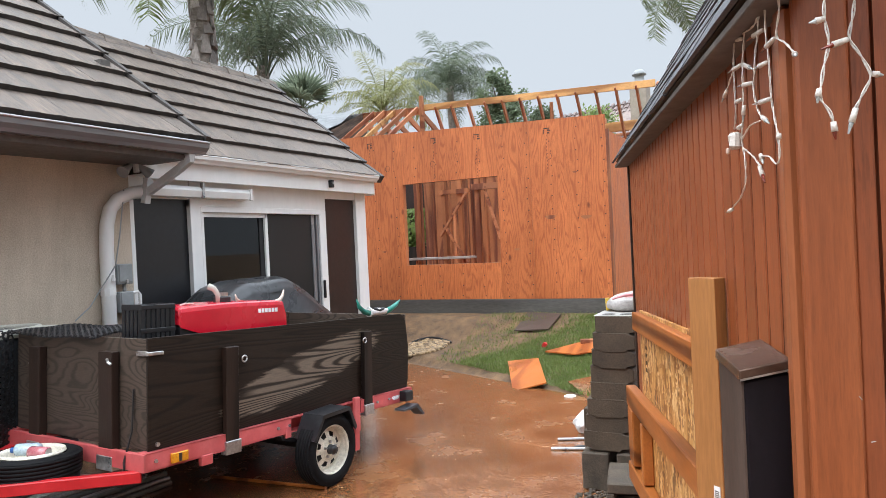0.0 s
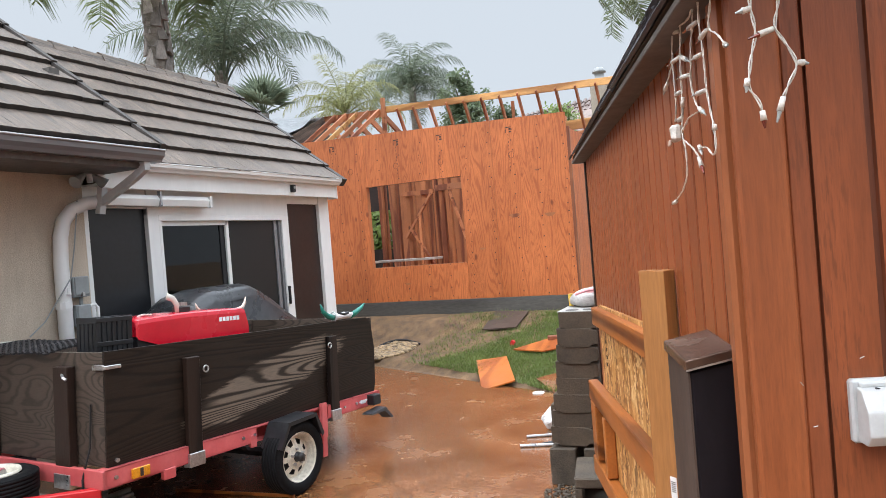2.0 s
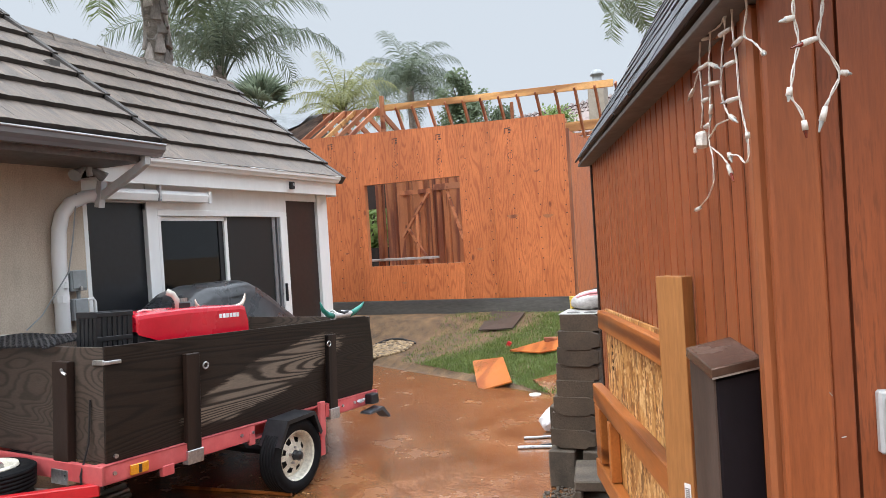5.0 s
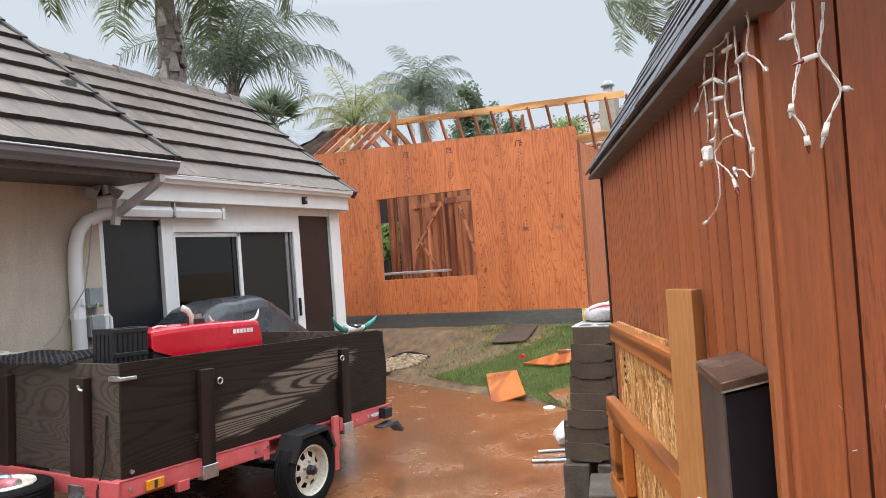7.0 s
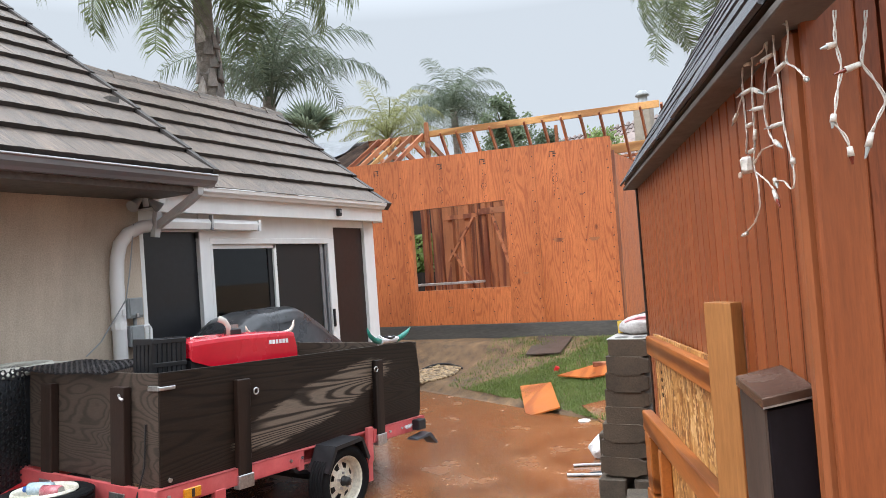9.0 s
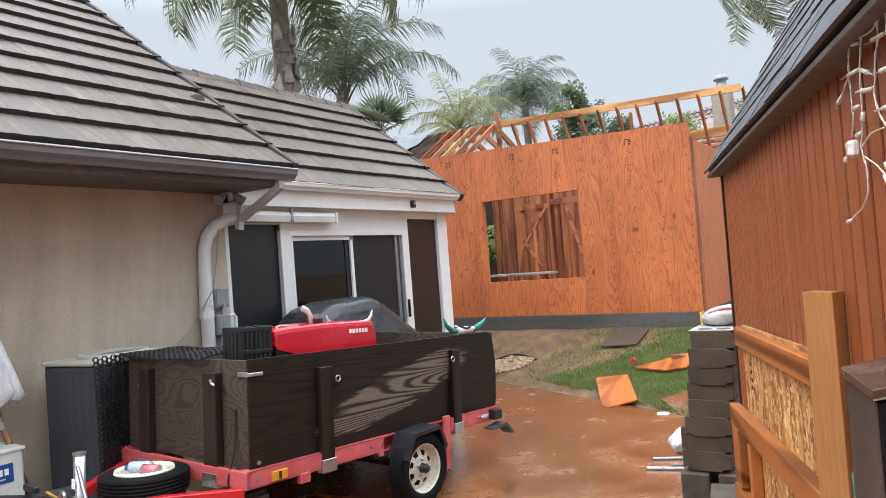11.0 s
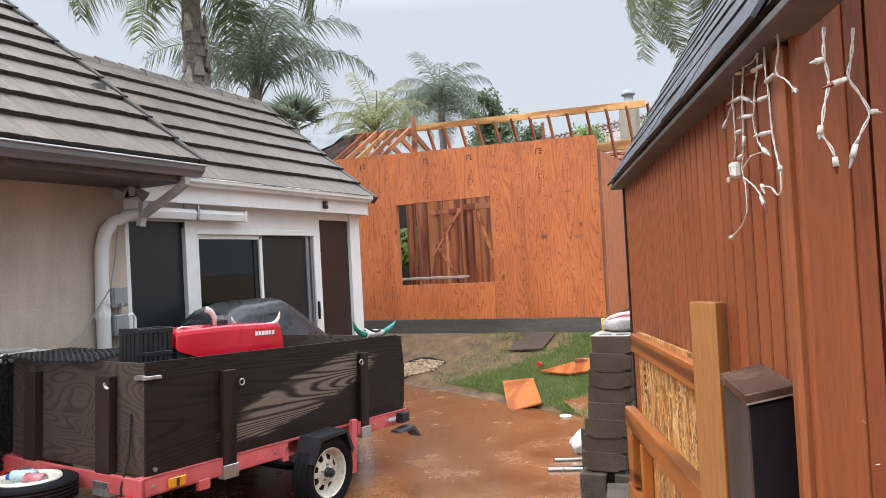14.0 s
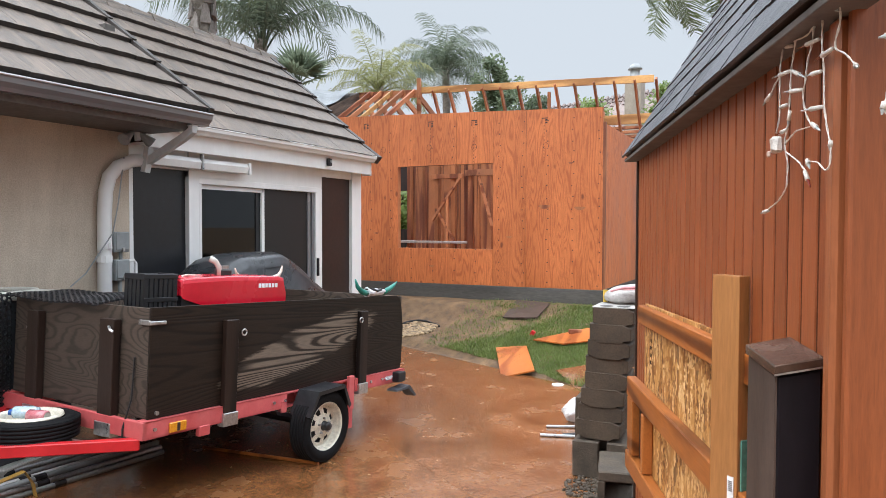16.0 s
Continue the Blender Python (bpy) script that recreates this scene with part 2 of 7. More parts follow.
M = dict(
    ply=timber("wet_plywood", (0.30, 0.065, 0.016), (0.54, 0.158, 0.046), "Z", 40, 3.2, (0.42, 0.62), 0.6, vary=0.10, zoom=1.9, pull=0.10, ringed=0.4, flecks=0.35),
    stud=timber("wet_stud", (0.18, 0.05, 0.022), (0.40, 0.15, 0.06), "Z", 10, 3, (0.5, 0.7)),
    beam=timber("new_lumber", (0.38, 0.17, 0.05), (0.66, 0.36, 0.13), "X", 8, 3, (0.5, 0.7), vary=0.12),
    rafter=timber("rafter_lumber", (0.24, 0.07, 0.03), (0.5, 0.2, 0.09), "Y", 8, 3, (0.5, 0.7), vary=0.3),
    cedar=timber("stained_siding", (0.235, 0.061, 0.020), (0.32, 0.087, 0.028), "Z", 7, 2.5, (0.28, 0.5), 0.3, False, 0.5, 0.05, coat=0.12, flecks=0.2, ringed=0.4, blotch=0.5),
    # darker siding tone that stands for shade in the grooves
    cedar_groove=timber("shade_toned_groove", (0.085, 0.024, 0.010), (0.15, 0.042, 0.017), "Z", 7, 2.5, (0.5, 0.7), 0.3, False, 0.4, 0.05),
    cedar_rough=timber("rough_sawn_siding", (0.19, 0.050, 0.017), (0.31, 0.083, 0.027), "Z", 7, 2.5, (0.35, 0.6), 0.4, False, 1.0, 0.05, coat=0.05, flecks=0.5, ringed=0.5, blotch=0.8),
    cedar_bead=timber("worn_batten", (0.24, 0.072, 0.027), (0.40, 0.135, 0.052), "Z", 6, 2.5, (0.25, 0.45), 0.5, True, 0.4, 0.04, coat=0.15, flecks=0.2, ringed=0.4, blotch=0.7),
    cedar_trim=timber("stained_trim", (0.21, 0.056, 0.019), (0.36, 0.108, 0.038), "Z", 6, 2.5, (0.28, 0.48), 0.5, True, 0.5, 0.04, coat=0.12, flecks=0.15, ringed=0.4, blotch=0.9),
    gate=timber("orange_stained_lumber", (0.13, 0.036, 0.008), (0.39, 0.125, 0.026), "Y", 9, 4, (0.3, 0.5), 0.7, vary=0.12),
    post=timber("stained_post", (0.20, 0.075, 0.022), (0.40, 0.18, 0.06), "Z", 6, 2.5, (0.3, 0.5), 0.6, vary=0.05),
    blackwood=timber("black_stained_plywood", (0.004, 0.0025, 0.002), (0.019, 0.012, 0.008), "Y", 90, 5, (0.4, 0.6), 0.8, False, 0.5, 0.1,
                     (1.25, 0.29, 0.80, 0.15, 0.22, (0.028, 0.021, 0.016), (0.175, 0.138, 0.106)), 0.0, 0.8, 0.09, 0.4, spec=0.25, rag=8.0),
    blackfront=timber("weathered_black_plywood", (0.014, 0.010, 0.008), (0.080, 0.060, 0.047), "X", 90, 4, (0.35, 0.65), 0.8, True, 0.5, 0.1, zoom=1.0, pull=0.22, ringed=0.4, spec=0.4, rag=10.0),
    stake=timber("black_stake", (0.008, 0.005, 0.004), (0.026, 0.015, 0.011), "Z", 8, 3, (0.35, 0.55), 1.0, False, 0.4, 0.1, spec=0.3),
    osb=osb_board(),
    stucco=surface("tan_stucco", (0.55, 0.455, 0.355), (0.68, 0.575, 0.46), 2.0, (1, 1, 1), (0.8, 0.95), 0.8, fine=45, vary=0.0, depth=0.008, stain=0.28, gr=0.6),
    white=surface("white_paint", (0.72, 0.72, 0.71), (0.82, 0.82, 0.81), 3.0, (1, 1, 0.3), (0.3, 0.45), 0.03, vary=0.03, gr=0.08),
    soffit=surface("painted_eave", (0.105, 0.095, 0.088), (0.15, 0.138, 0.128), 3.0, (1, 1, 1), (0.6, 0.8), 0.15, vary=0.05),
    gutter=surface("grey_gutter", (0.14, 0.143, 0.152), (0.20, 0.204, 0.215), 2.0, (1, 0.2, 1), (0.18, 0.3), 0.05, vary=0.05, spec=0.6, gr=0.15),
    tile=surface("concrete_shake_tile", (0.034, 0.025, 0.020), (0.225, 0.172, 0.134), 11.0, (2.6, 0.13, 1.0), (0.42, 0.68), 0.9, vary=0.10, fine=4, depth=0.006, gr=1.0),
    tile_edge=surface("shade_dark_tile_edge", (0.03, 0.027, 0.025), (0.07, 0.06, 0.055), 8.0, (1, 1, 1), (0.5, 0.7), 0.4, vary=0.15),
    shingle=surface("black_asphalt_shingle", (0.035, 0.036, 0.042), (0.085, 0.088, 0.1), 14.0, (1, 1, 1), (0.45, 0.65), 0.8, vary=0.3, fine=12),
    darkpanel=surface("dark_brown_panel", (0.018, 0.009, 0.008), (0.03, 0.016, 0.013), 3.0, (1, 1, 1), (0.35, 0.5), 0.1, vary=0.2),
    navy=surface("dark_screen", (0.006, 0.007, 0.009), (0.012, 0.013, 0.017), 3.0, (1, 1, 1), (0.3, 0.45), 0.1, vary=0.1),
    room=surface("dim_room_plaster", (0.08, 0.075, 0.07), (0.12, 0.11, 0.10), 2.0, (1, 1, 1), (0.7, 0.9), 0.1),
    drive=surface("wet_stained_concrete", (0.130, 0.049, 0.017), (0.265, 0.112, 0.043), 3.1, (1, 1, 1), (0.04, 0.34), 0.6, vary=0.04, fine=12, depth=0.004,
                  stain=0.22, spec=0.6, coat=0.45),
    joint=surface("joint_sand", (0.10, 0.045, 0.02), (0.16, 0.075, 0.035), 6, (1, 1, 1), (0.4, 0.6), 0.3),
    soil=surface("wet_soil", (0.075, 0.042, 0.019), (0.27, 0.165, 0.085), 5.5, (1, 1, 1), (0.6, 0.9), 0.9, vary=0.0, fine=16, depth=0.02),
    grass=leafy("grass_blade", (0.05, 0.088, 0.018), (0.16, 0.205, 0.055)),
    stone=surface("river_pebble", (0.30, 0.205, 0.115), (0.52, 0.40, 0.25), 12, (1, 1, 1), (0.35, 0.6), 0.2, vary=0.0),
    block=surface("brown_concrete_block", (0.044, 0.031, 0.020), (0.092, 0.066, 0.044), 6, (1, 1, 1), (0.6, 0.85), 0.8, vary=0.15, fine=14, depth=0.004),
    cement=surface("grey_cement", (0.33, 0.32, 0.30), (0.5, 0.485, 0.46), 7, (1, 1, 1), (0.6, 0.85), 0.7, vary=0.08, fine=14, depth=0.004),
    oldblock=surface("mossy_block", (0.040, 0.030, 0.021), (0.115, 0.090, 0.066), 9, (1, 1, 1), (0.6, 0.85), 0.8, vary=0.1, fine=10, depth=0.005),
    found=surface("damp_foundation", (0.045, 0.042, 0.038), (0.085, 0.08, 0.072), 2, (0.4, 1, 2), (0.5, 0.8), 0.5, fine=12),
    red=surface("faded_red_steel", (0.52, 0.07, 0.075), (0.66, 0.15, 0.15), 5, (1, 1, 1), (0.3, 0.5), 0.1, vary=0.06, stain=0.2, gr=0.2),
    brightred=surface("bright_red_steel", (0.52, 0.012, 0.018), (0.62, 0.022, 0.03), 4, (1, 1, 1), (0.25, 0.4), 0.08, vary=0.05, stain=0.15, gr=0.2),
    hood=surface("glossy_red_plastic", (0.56, 0.006, 0.022), (0.62, 0.01, 0.03), 3, (1, 1, 1), (0.22, 0.3), 0.02, vary=0.0, coat=0.5, gr=0.2),
    rubber=surface("tyre_rubber", (0.006, 0.006, 0.007), (0.013, 0.013, 0.014), 10, (1, 1, 1), (0.6, 0.8), 0.3, vary=0.1, spec=0.12),
    rim=surface("white_rim_paint", (0.68, 0.63, 0.52), (0.78, 0.74, 0.64), 8, (1, 1, 1), (0.3, 0.5), 0.1, stain=0.12),
    blackmetal=surface("black_steel", (0.010, 0.010, 0.012), (0.022, 0.022, 0.025), 6, (1, 1, 1), (0.3, 0.5), 0.1, vary=0.1),
    blackplastic=surface("black_plastic", (0.007, 0.008, 0.010), (0.014, 0.015, 0.018), 6, (1, 1, 1), (0.4, 0.55), 0.1, vary=0.1),
    cover=surface("black_vinyl_cover", (0.018, 0.019, 0.022), (0.045, 0.047, 0.052), 5, (1, 1, 1), (0.2, 0.38), 0.25, vary=0.0, fine=3, depth=0.01),
    steel=surface("galvanized_steel", (0.42, 0.42, 0.43), (0.6, 0.6, 0.6), 9, (1, 1, 1), (0.25, 0.45), 0.1, metal=0.9, vary=0.08),
    greybox=surface("grey_enamel", (0.25, 0.27, 0.275), (0.34, 0.36, 0.365), 6, (1, 1, 1), (0.35, 0.55), 0.1, vary=0.06, stain=0.15, gr=0.2),
    bronze=surface("rusty_brown_cap", (0.09, 0.045, 0.03), (0.25, 0.16, 0.12), 9, (1, 1, 1), (0.10, 0.34), 0.3, metal=0.5, vary=0.0, stain=0.35),
    boxbrown=surface("brown_metal_side", (0.045, 0.029, 0.021), (0.085, 0.056, 0.043), 5, (1, 1, 0.4), (0.5, 0.7), 0.15, vary=0.0, stain=0.2),
    boxblack=surface("black_metal_front", (0.005, 0.004, 0.006), (0.011, 0.008, 0.011), 5, (1, 1, 0.4), (0.45, 0.65), 0.1, vary=0.0, spec=0.2),
    wire=surface("white_wire", (0.60, 0.57, 0.52), (0.76, 0.73, 0.68), 30, (1, 1, 1), (0.35, 0.5), 0.1, vary=0.08),
    bulbred=surface("red_bulb", (0.12, 0.015, 0.008), (0.22, 0.03, 0.015), 20, (1, 1, 1), (0.15, 0.25), 0.0, coat=0.6),
    bulbclear=surface("clear_bulb", (0.38, 0.42, 0.42), (0.5, 0.55, 0.55), 20, (1, 1, 1), (0.1, 0.2), 0.0, coat=0.8),
    outlet=surface("grey_white_plastic", (0.48, 0.50, 0.51), (0.55, 0.57, 0.58), 6, (1, 1, 1), (0.3, 0.45), 0.05, vary=0.0, gr=0.2),
    acdark=surface("dark_condenser_louvre", (0.034, 0.039, 0.046), (0.058, 0.065, 0.075), 5, (1, 1, 1), (0.35, 0.55), 0.2, vary=0.1, gr=0.2),
    acbeige=surface("beige_enamel", (0.42, 0.41, 0.36), (0.54, 0.53, 0.47), 5, (1, 1, 1), (0.3, 0.5), 0.1, vary=0.0, stain=0.12, gr=0.2),
    offwhite=surface("ivory_enamel", (0.62, 0.62, 0.58), (0.72, 0.72, 0.68), 5, (1, 1, 1), (0.3, 0.45), 0.05, vary=0.0, gr=0.2),
    blue=surface("blue_label", (0.01, 0.07, 0.27), (0.015, 0.09, 0.33), 5, (1, 1, 1), (0.3, 0.4), 0.0, vary=0.0, gr=0.2),
    cloth=surface("white_canvas", (0.66, 0.65, 0.66), (0.8, 0.79, 0.8), 5, (1, 1, 0.3), (0.7, 0.9), 0.3, vary=0.0, fine=4, depth=0.01),
    green=surface("green_plastic", (0.01, 0.16, 0.12), (0.02, 0.24, 0.19), 8, (1, 1, 1), (0.25, 0.4), 0.05, vary=0.0),
    horn=surface("pale_horn", (0.60, 0.42, 0.34), (0.74, 0.62, 0.54), 8, (1, 1, 1), (0.3, 0.5), 0.05, vary=0.0),
    amber=surface("amber_lens", (0.62, 0.22, 0.01), (0.8, 0.34, 0.02), 40, (1, 1, 1), (0.15, 0.25), 0.2, vary=0.0, coat=0.5),
    trunk=surface("palm_trunk", (0.13, 0.11, 0.09), (0.34, 0.30, 0.26), 5, (1, 1, 2.0), (0.7, 0.9), 0.9, fine=5, depth=0.03),
    boot=surface("palm_boot", (0.10, 0.08, 0.065), (0.5, 0.46, 0.43), 4, (1, 1, 0.6), (0.7, 0.9), 0.7, fine=5, vary=0.4, depth=0.02),
    frond=leafy("green_frond", (0.06, 0.085, 0.042), (0.17, 0.21, 0.10)),
    frond_y=leafy("yellow_green_frond", (0.105, 0.12, 0.045), (0.26, 0.265, 0.11)),
    frond_f=leafy("grey_green_frond", (0.06, 0.082, 0.058), (0.14, 0.17, 0.115)),
    # leaf tone paled to put rain haze into the far trees' colour
    leaf=leafy("hazed_broad_leaf", (0.065, 0.095, 0.055), (0.15, 0.19, 0.11)),
    shrub=leafy("bright_leaf", (0.08, 0.13, 0.03), (0.2, 0.27, 0.08)),
    bark=surface("tree_bark", (0.08, 0.06, 0.05), (0.2, 0.16, 0.12), 6, (1, 1, 0.4), (0.8, 0.95), 0.8),
    claytile=surface("brown_clay_tile", (0.115, 0.082, 0.072), (0.25, 0.185, 0.16), 4, (1, 1, 1), (0.5, 0.7), 0.3, vary=0.2),
    chimney=surface("beige_chimney_stucco", (0.25, 0.215, 0.175), (0.34, 0.295, 0.245), 3, (1, 1, 1), (0.8, 0.95), 0.5, fine=20),
    tarp=surface("grey_tarp", (0.22, 0.23, 0.245), (0.36, 0.37, 0.385), 3, (1, 1, 1), (0.3, 0.5), 0.5, fine=3, depth=0.03),
    bag=surface("woven_white_bag", (0.33, 0.31, 0.30), (0.58, 0.56, 0.55), 10, (1, 1, 1), (0.4, 0.6), 0.4, vary=0.0, fine=5, depth=0.01),
    bagpink=surface("pink_bag_print", (0.55, 0.2, 0.22), (0.68, 0.32, 0.33), 10, (1, 1, 1), (0.4, 0.6), 0.2, vary=0.0),
    yellow=surface("yellow_plastic", (0.62, 0.42, 0.06), (0.76, 0.55, 0.1), 10, (1, 1, 1), (0.35, 0.5), 0.05),
    pole=surface("umbrella_pole_wood", (0.12, 0.045, 0.025), (0.22, 0.09, 0.045), 10, (1, 1, 0.2), (0.35, 0.5), 0.1),
    teal=surface("teal_edge", (0.08, 0.25, 0.2), (0.14, 0.36, 0.3), 10, (1, 1, 1), (0.4, 0.6), 0.1),
    bottle=surface("pale_blue_bottle", (0.35, 0.5, 0.6), (0.55, 0.68, 0.76), 10, (1, 1, 1), (0.08, 0.15), 0.0, coat=0.8),
    pink=surface("pink_can", (0.62, 0.12, 0.16), (0.74, 0.32, 0.34), 30, (1, 1, 1), (0.2, 0.3), 0.0, coat=0.5),
    ink=surface("black_stencil_ink", (0.03, 0.015, 0.01), (0.06, 0.03, 0.02), 30, (1, 1, 1), (0.5, 0.7), 0.0),
    label=surface("white_letter_paint", (0.78, 0.78, 0.78), (0.84, 0.84, 0.84), 30, (1, 1, 1), (0.35, 0.5), 0.0, gr=0.2),
    strap=surface("ochre_strap", (0.35, 0.2, 0.04), (0.5, 0.3, 0.07), 20, (1, 1, 1), (0.5, 0.7), 0.2),
    glass=clear_glass("sliding_door_glass", (0.32, 0.33, 0.33)),
    screen=clear_glass("insect_screen", (0.10, 0.095, 0.095), 0.45),
)

# ---- geometry helpers ----
def link(name, me, mats, parent=None, label="", m=None):
    ob = new(name, me)
    for mt in (mats if isinstance(mats, (list, tuple)) else [mats]):
        if mt.name not in me.materials:
            me.materials.append(mt)
    if parent is not None:
        ob.parent = parent
    if m is not None:
        ob.matrix_basis = m
    return tagged(ob, label)


def part(name, bm, mat, parent, label="", m=None, smooth=False):
    """One mesh object under a thing or a part."""
    me = bpy.data.meshes.new(name)
    bmesh.ops.recalc_face_normals(bm, faces=bm.faces[:])
    if smooth:
        for f in bm.faces:
            f.smooth = True
    bm.to_mesh(me)
    bm.free()
    return link(name, me, mat, parent, label, m)


def thing(name, label, category, m=None, group="", kind=""):
    ob = new(name)
    ob.empty_display_size = 0.1
    if m is not None:
        ob.matrix_basis = m
    return tagged(ob, label, category, group, kind)


def add_box(bm, x0, x1, y0, y1, z0, z1, m=None, bevel=0.0):
    vs = [bm.verts.new(Vector(c)) for c in ((x0, y0, z0), (x1, y0, z0), (x1, y1, z0), (x0, y1, z0), (x0, y0, z1), (x1, y0, z1), (x1, y1, z1), (x0, y1, z1))]
    fs = [bm.faces.new([vs[i] for i in q]) for q in ((3, 2, 1, 0), (4, 5, 6, 7), (0, 1, 5, 4), (1, 2, 6, 5), (2, 3, 7, 6), (3, 0, 4, 7))]
    if bevel:
        es = list({e for f in fs for e in f.edges})
        r = bmesh.ops.bevel(bm, geom=es, offset=bevel, segments=1, affect="EDGES", profile=0.5)
        vs = list({v for f in r["faces"] for v in f.verts} | {v for v in vs if v.is_valid})
    if m is not None:
        for v in vs:
            v.co = m @ v.co
    return vs


def box(x0, x1, y0, y1, z0, z1, bevel=0.0, m=None):
    bm = bmesh.new()
    add_box(bm, x0, x1, y0, y1, z0, z1, m, bevel)
    return bm


def add_tube(bm, pts, r, seg=8, closed_ends=True):
    pts = [Vector(p) for p in pts]
    rs = r if isinstance(r, (list, tuple)) else [r] * len(pts)
    rings, up = [], None
    for i, p in enumerate(pts):
        d = (pts[min(i + 1, len(pts) - 1)] - pts[max(i - 1, 0)]).normalized()
        if up is None:
            up = d.orthogonal().normalized()
        up = (up - d * up.dot(d))
        up = up.normalized() if up.length > 1e-6 else d.orthogonal().normalized()
        w = d.cross(up)
        rings.append([bm.verts.new(p + (up * math.cos(a) + w * math.sin(a)) * rs[i]) for a in [2 * math.pi * k / seg for k in range(seg)]])
    for a, b in zip(rings, rings[1:]):
        for k in range(seg):
            bm.faces.new((a[k], a[(k + 1) % seg], b[(k + 1) % seg], b[k]))
    if closed_ends:
        bm.faces.new(rings[0][::-1])
        bm.faces.new(rings[-1])
    return bm


def tube(pts, r, seg=8):
    return add_tube(bmesh.new(), pts, r, seg)


def prism(poly, axis, a, b, bevel=0.0):
    """A polygon in the two other axes, pushed from a to b along axis."""
    bm = bmesh.new()
    def at(u, v, w):
        return {"x": (w, u, v), "y": (u, w, v), "z": (u, v, w)}[axis]
    lo = [bm.verts.new(at(u, v, a)) for u, v in poly]
    hi = [bm.verts.new(at(u, v, b)) for u, v in poly]
    bm.faces.new(lo[::-1])
    bm.faces.new(hi)
    for i in range(len(poly)):
        j = (i + 1) % len(poly)
        bm.faces.new((lo[i], lo[j], hi[j], hi[i]))
    if bevel:
        bmesh.ops.bevel(bm, geom=bm.edges[:], offset=bevel, segments=2, affect="EDGES", profile=0.5)
    return bm


def lathe(profile, seg=32, axis="x"):
    """Radius and height pairs turned round an axis."""
    bm = bmesh.new()
    rings = []
    for r, h in profile:
        ring = []
        for k in range(seg):
            a = 2 * math.pi * k / seg
            c, s = r * math.cos(a), r * math.sin(a)
            ring.append(bm.verts.new((h, c, s) if axis == "x" else (c, s, h)))
        rings.append(ring)
    for a, b in zip(rings, rings[1:]):
        for k in range(seg):
            bm.faces.new((a[k], a[(k + 1) % seg], b[(k + 1) % seg], b[k]))
    return bm


def soft(bm, amount, scale, seed=0.0):
    """Uneven surface by smooth noise."""
    for v in bm.verts:
        v.co += noise.noise_vector(v.co * scale + Vector((seed, seed, seed))) * amount
    return bm


def gridded(x0, x1, y0, y1, nx, ny, zf):
    bm = bmesh.new()
    vs = [[bm.verts.new((x0 + (x1 - x0) * i / nx, y0 + (y1 - y0) * j / ny, zf(x0 + (x1 - x0) * i / nx, y0 + (y1 - y0) * j / ny))) for i in range(nx + 1)] for j in range(ny + 1)]
    for j in range(ny):
        for i in range(nx):
            bm.faces.new((vs[j][i], vs[j][i + 1], vs[j + 1][i + 1], vs[j + 1][i]))
    return bm


def piece(name, me, parent, m):
    """A repeat on shared mesh data."""
    ob = new(name, me)
    ob.parent = parent
    ob.matrix_basis = m
    return ob


def mesh_of(name, bm, mat):
    me = bpy.data.meshes.new(name)
    bmesh.ops.recalc_face_normals(bm, faces=bm.faces[:])
    bm.to_mesh(me)
    bm.free()
    for mt in (mat if isinstance(mat, (list, tuple)) else [mat]):
        me.materials.append(mt)
    return me


# ---- ground ----
EDGE_A, EDGE_B = Vector((-4.98, 8.57)), Vector((-1.96, 6.75))
EDGE_D = (EDGE_B - EDGE_A).normalized()
EDGE_N = Vector((-EDGE_D.y, EDGE_D.x))


def past_edge(x, y):
    """How far a place lies beyond the driveway's edge."""
    p = Vector((x, y)) - EDGE_A
    along = p.dot(EDGE_D)
    return p.dot(EDGE_N) - 0.10 * math.sin(min(max(along / 3.5, 0), 1) * math.pi) - 0.10 * max(0, along - 3.5)


def ground_z(x, y):
    s = past_edge(x, y)
    s += 0.05 * noise.noise(Vector((x * 3.1, y * 3.1, 7.0)))
    if s < 0:
        return -0.05
    k, q = min(s / 2.1, 1.0), min(max(y - 9.1, 0.0), 1.0)
    return max(0.012 + 0.42 * k * (0.55 + 0.45 * k), 0.42 * q * q * (3 - 2 * q)) + 0.02 * noise.noise(Vector((x * 1.3, y * 1.3, 0)))


bm = bmesh.new()
xs = [-600, -120, -40, -16] + [-12 + 0.4 * i for i in range(17)] + [-5.5 + 0.08 * i for i in range(74)] + [3, 8, 30, 120, 600]
ys = [-600, -100, -20, -8] + [-4 + 0.5 * i for i in range(20)] + [6 + 0.08 * i for i in range(68)] + [12, 14, 18, 26, 40, 120, 600]
gv = [[bm.verts.new((x, y, ground_z(x, y) if y < 60 else 0.43)) for x in xs] for y in ys]
for j in range(len(ys) - 1):
    for i in range(len(xs) - 1):
        bm.faces.new((gv[j][i], gv[j][i + 1], gv[j + 1][i + 1], gv[j + 1][i]))
ground = part("ground", bm, M["soil"], None, "damp brown soil and worn lawn sloping up", smooth=True)
tagged(ground, "", "ground", "", "structure")


def clip(poly, p, n):
    out = []
    for i, a in enumerate(poly):
        b = poly[(i + 1) % len(poly)]
        da, db = (a - p).dot(n), (b - p).dot(n)
        if da <= 0:
            out.append(a)
        if da * db < 0:
            out.append(a + (b - a) * (da / (da - db)))
    return out


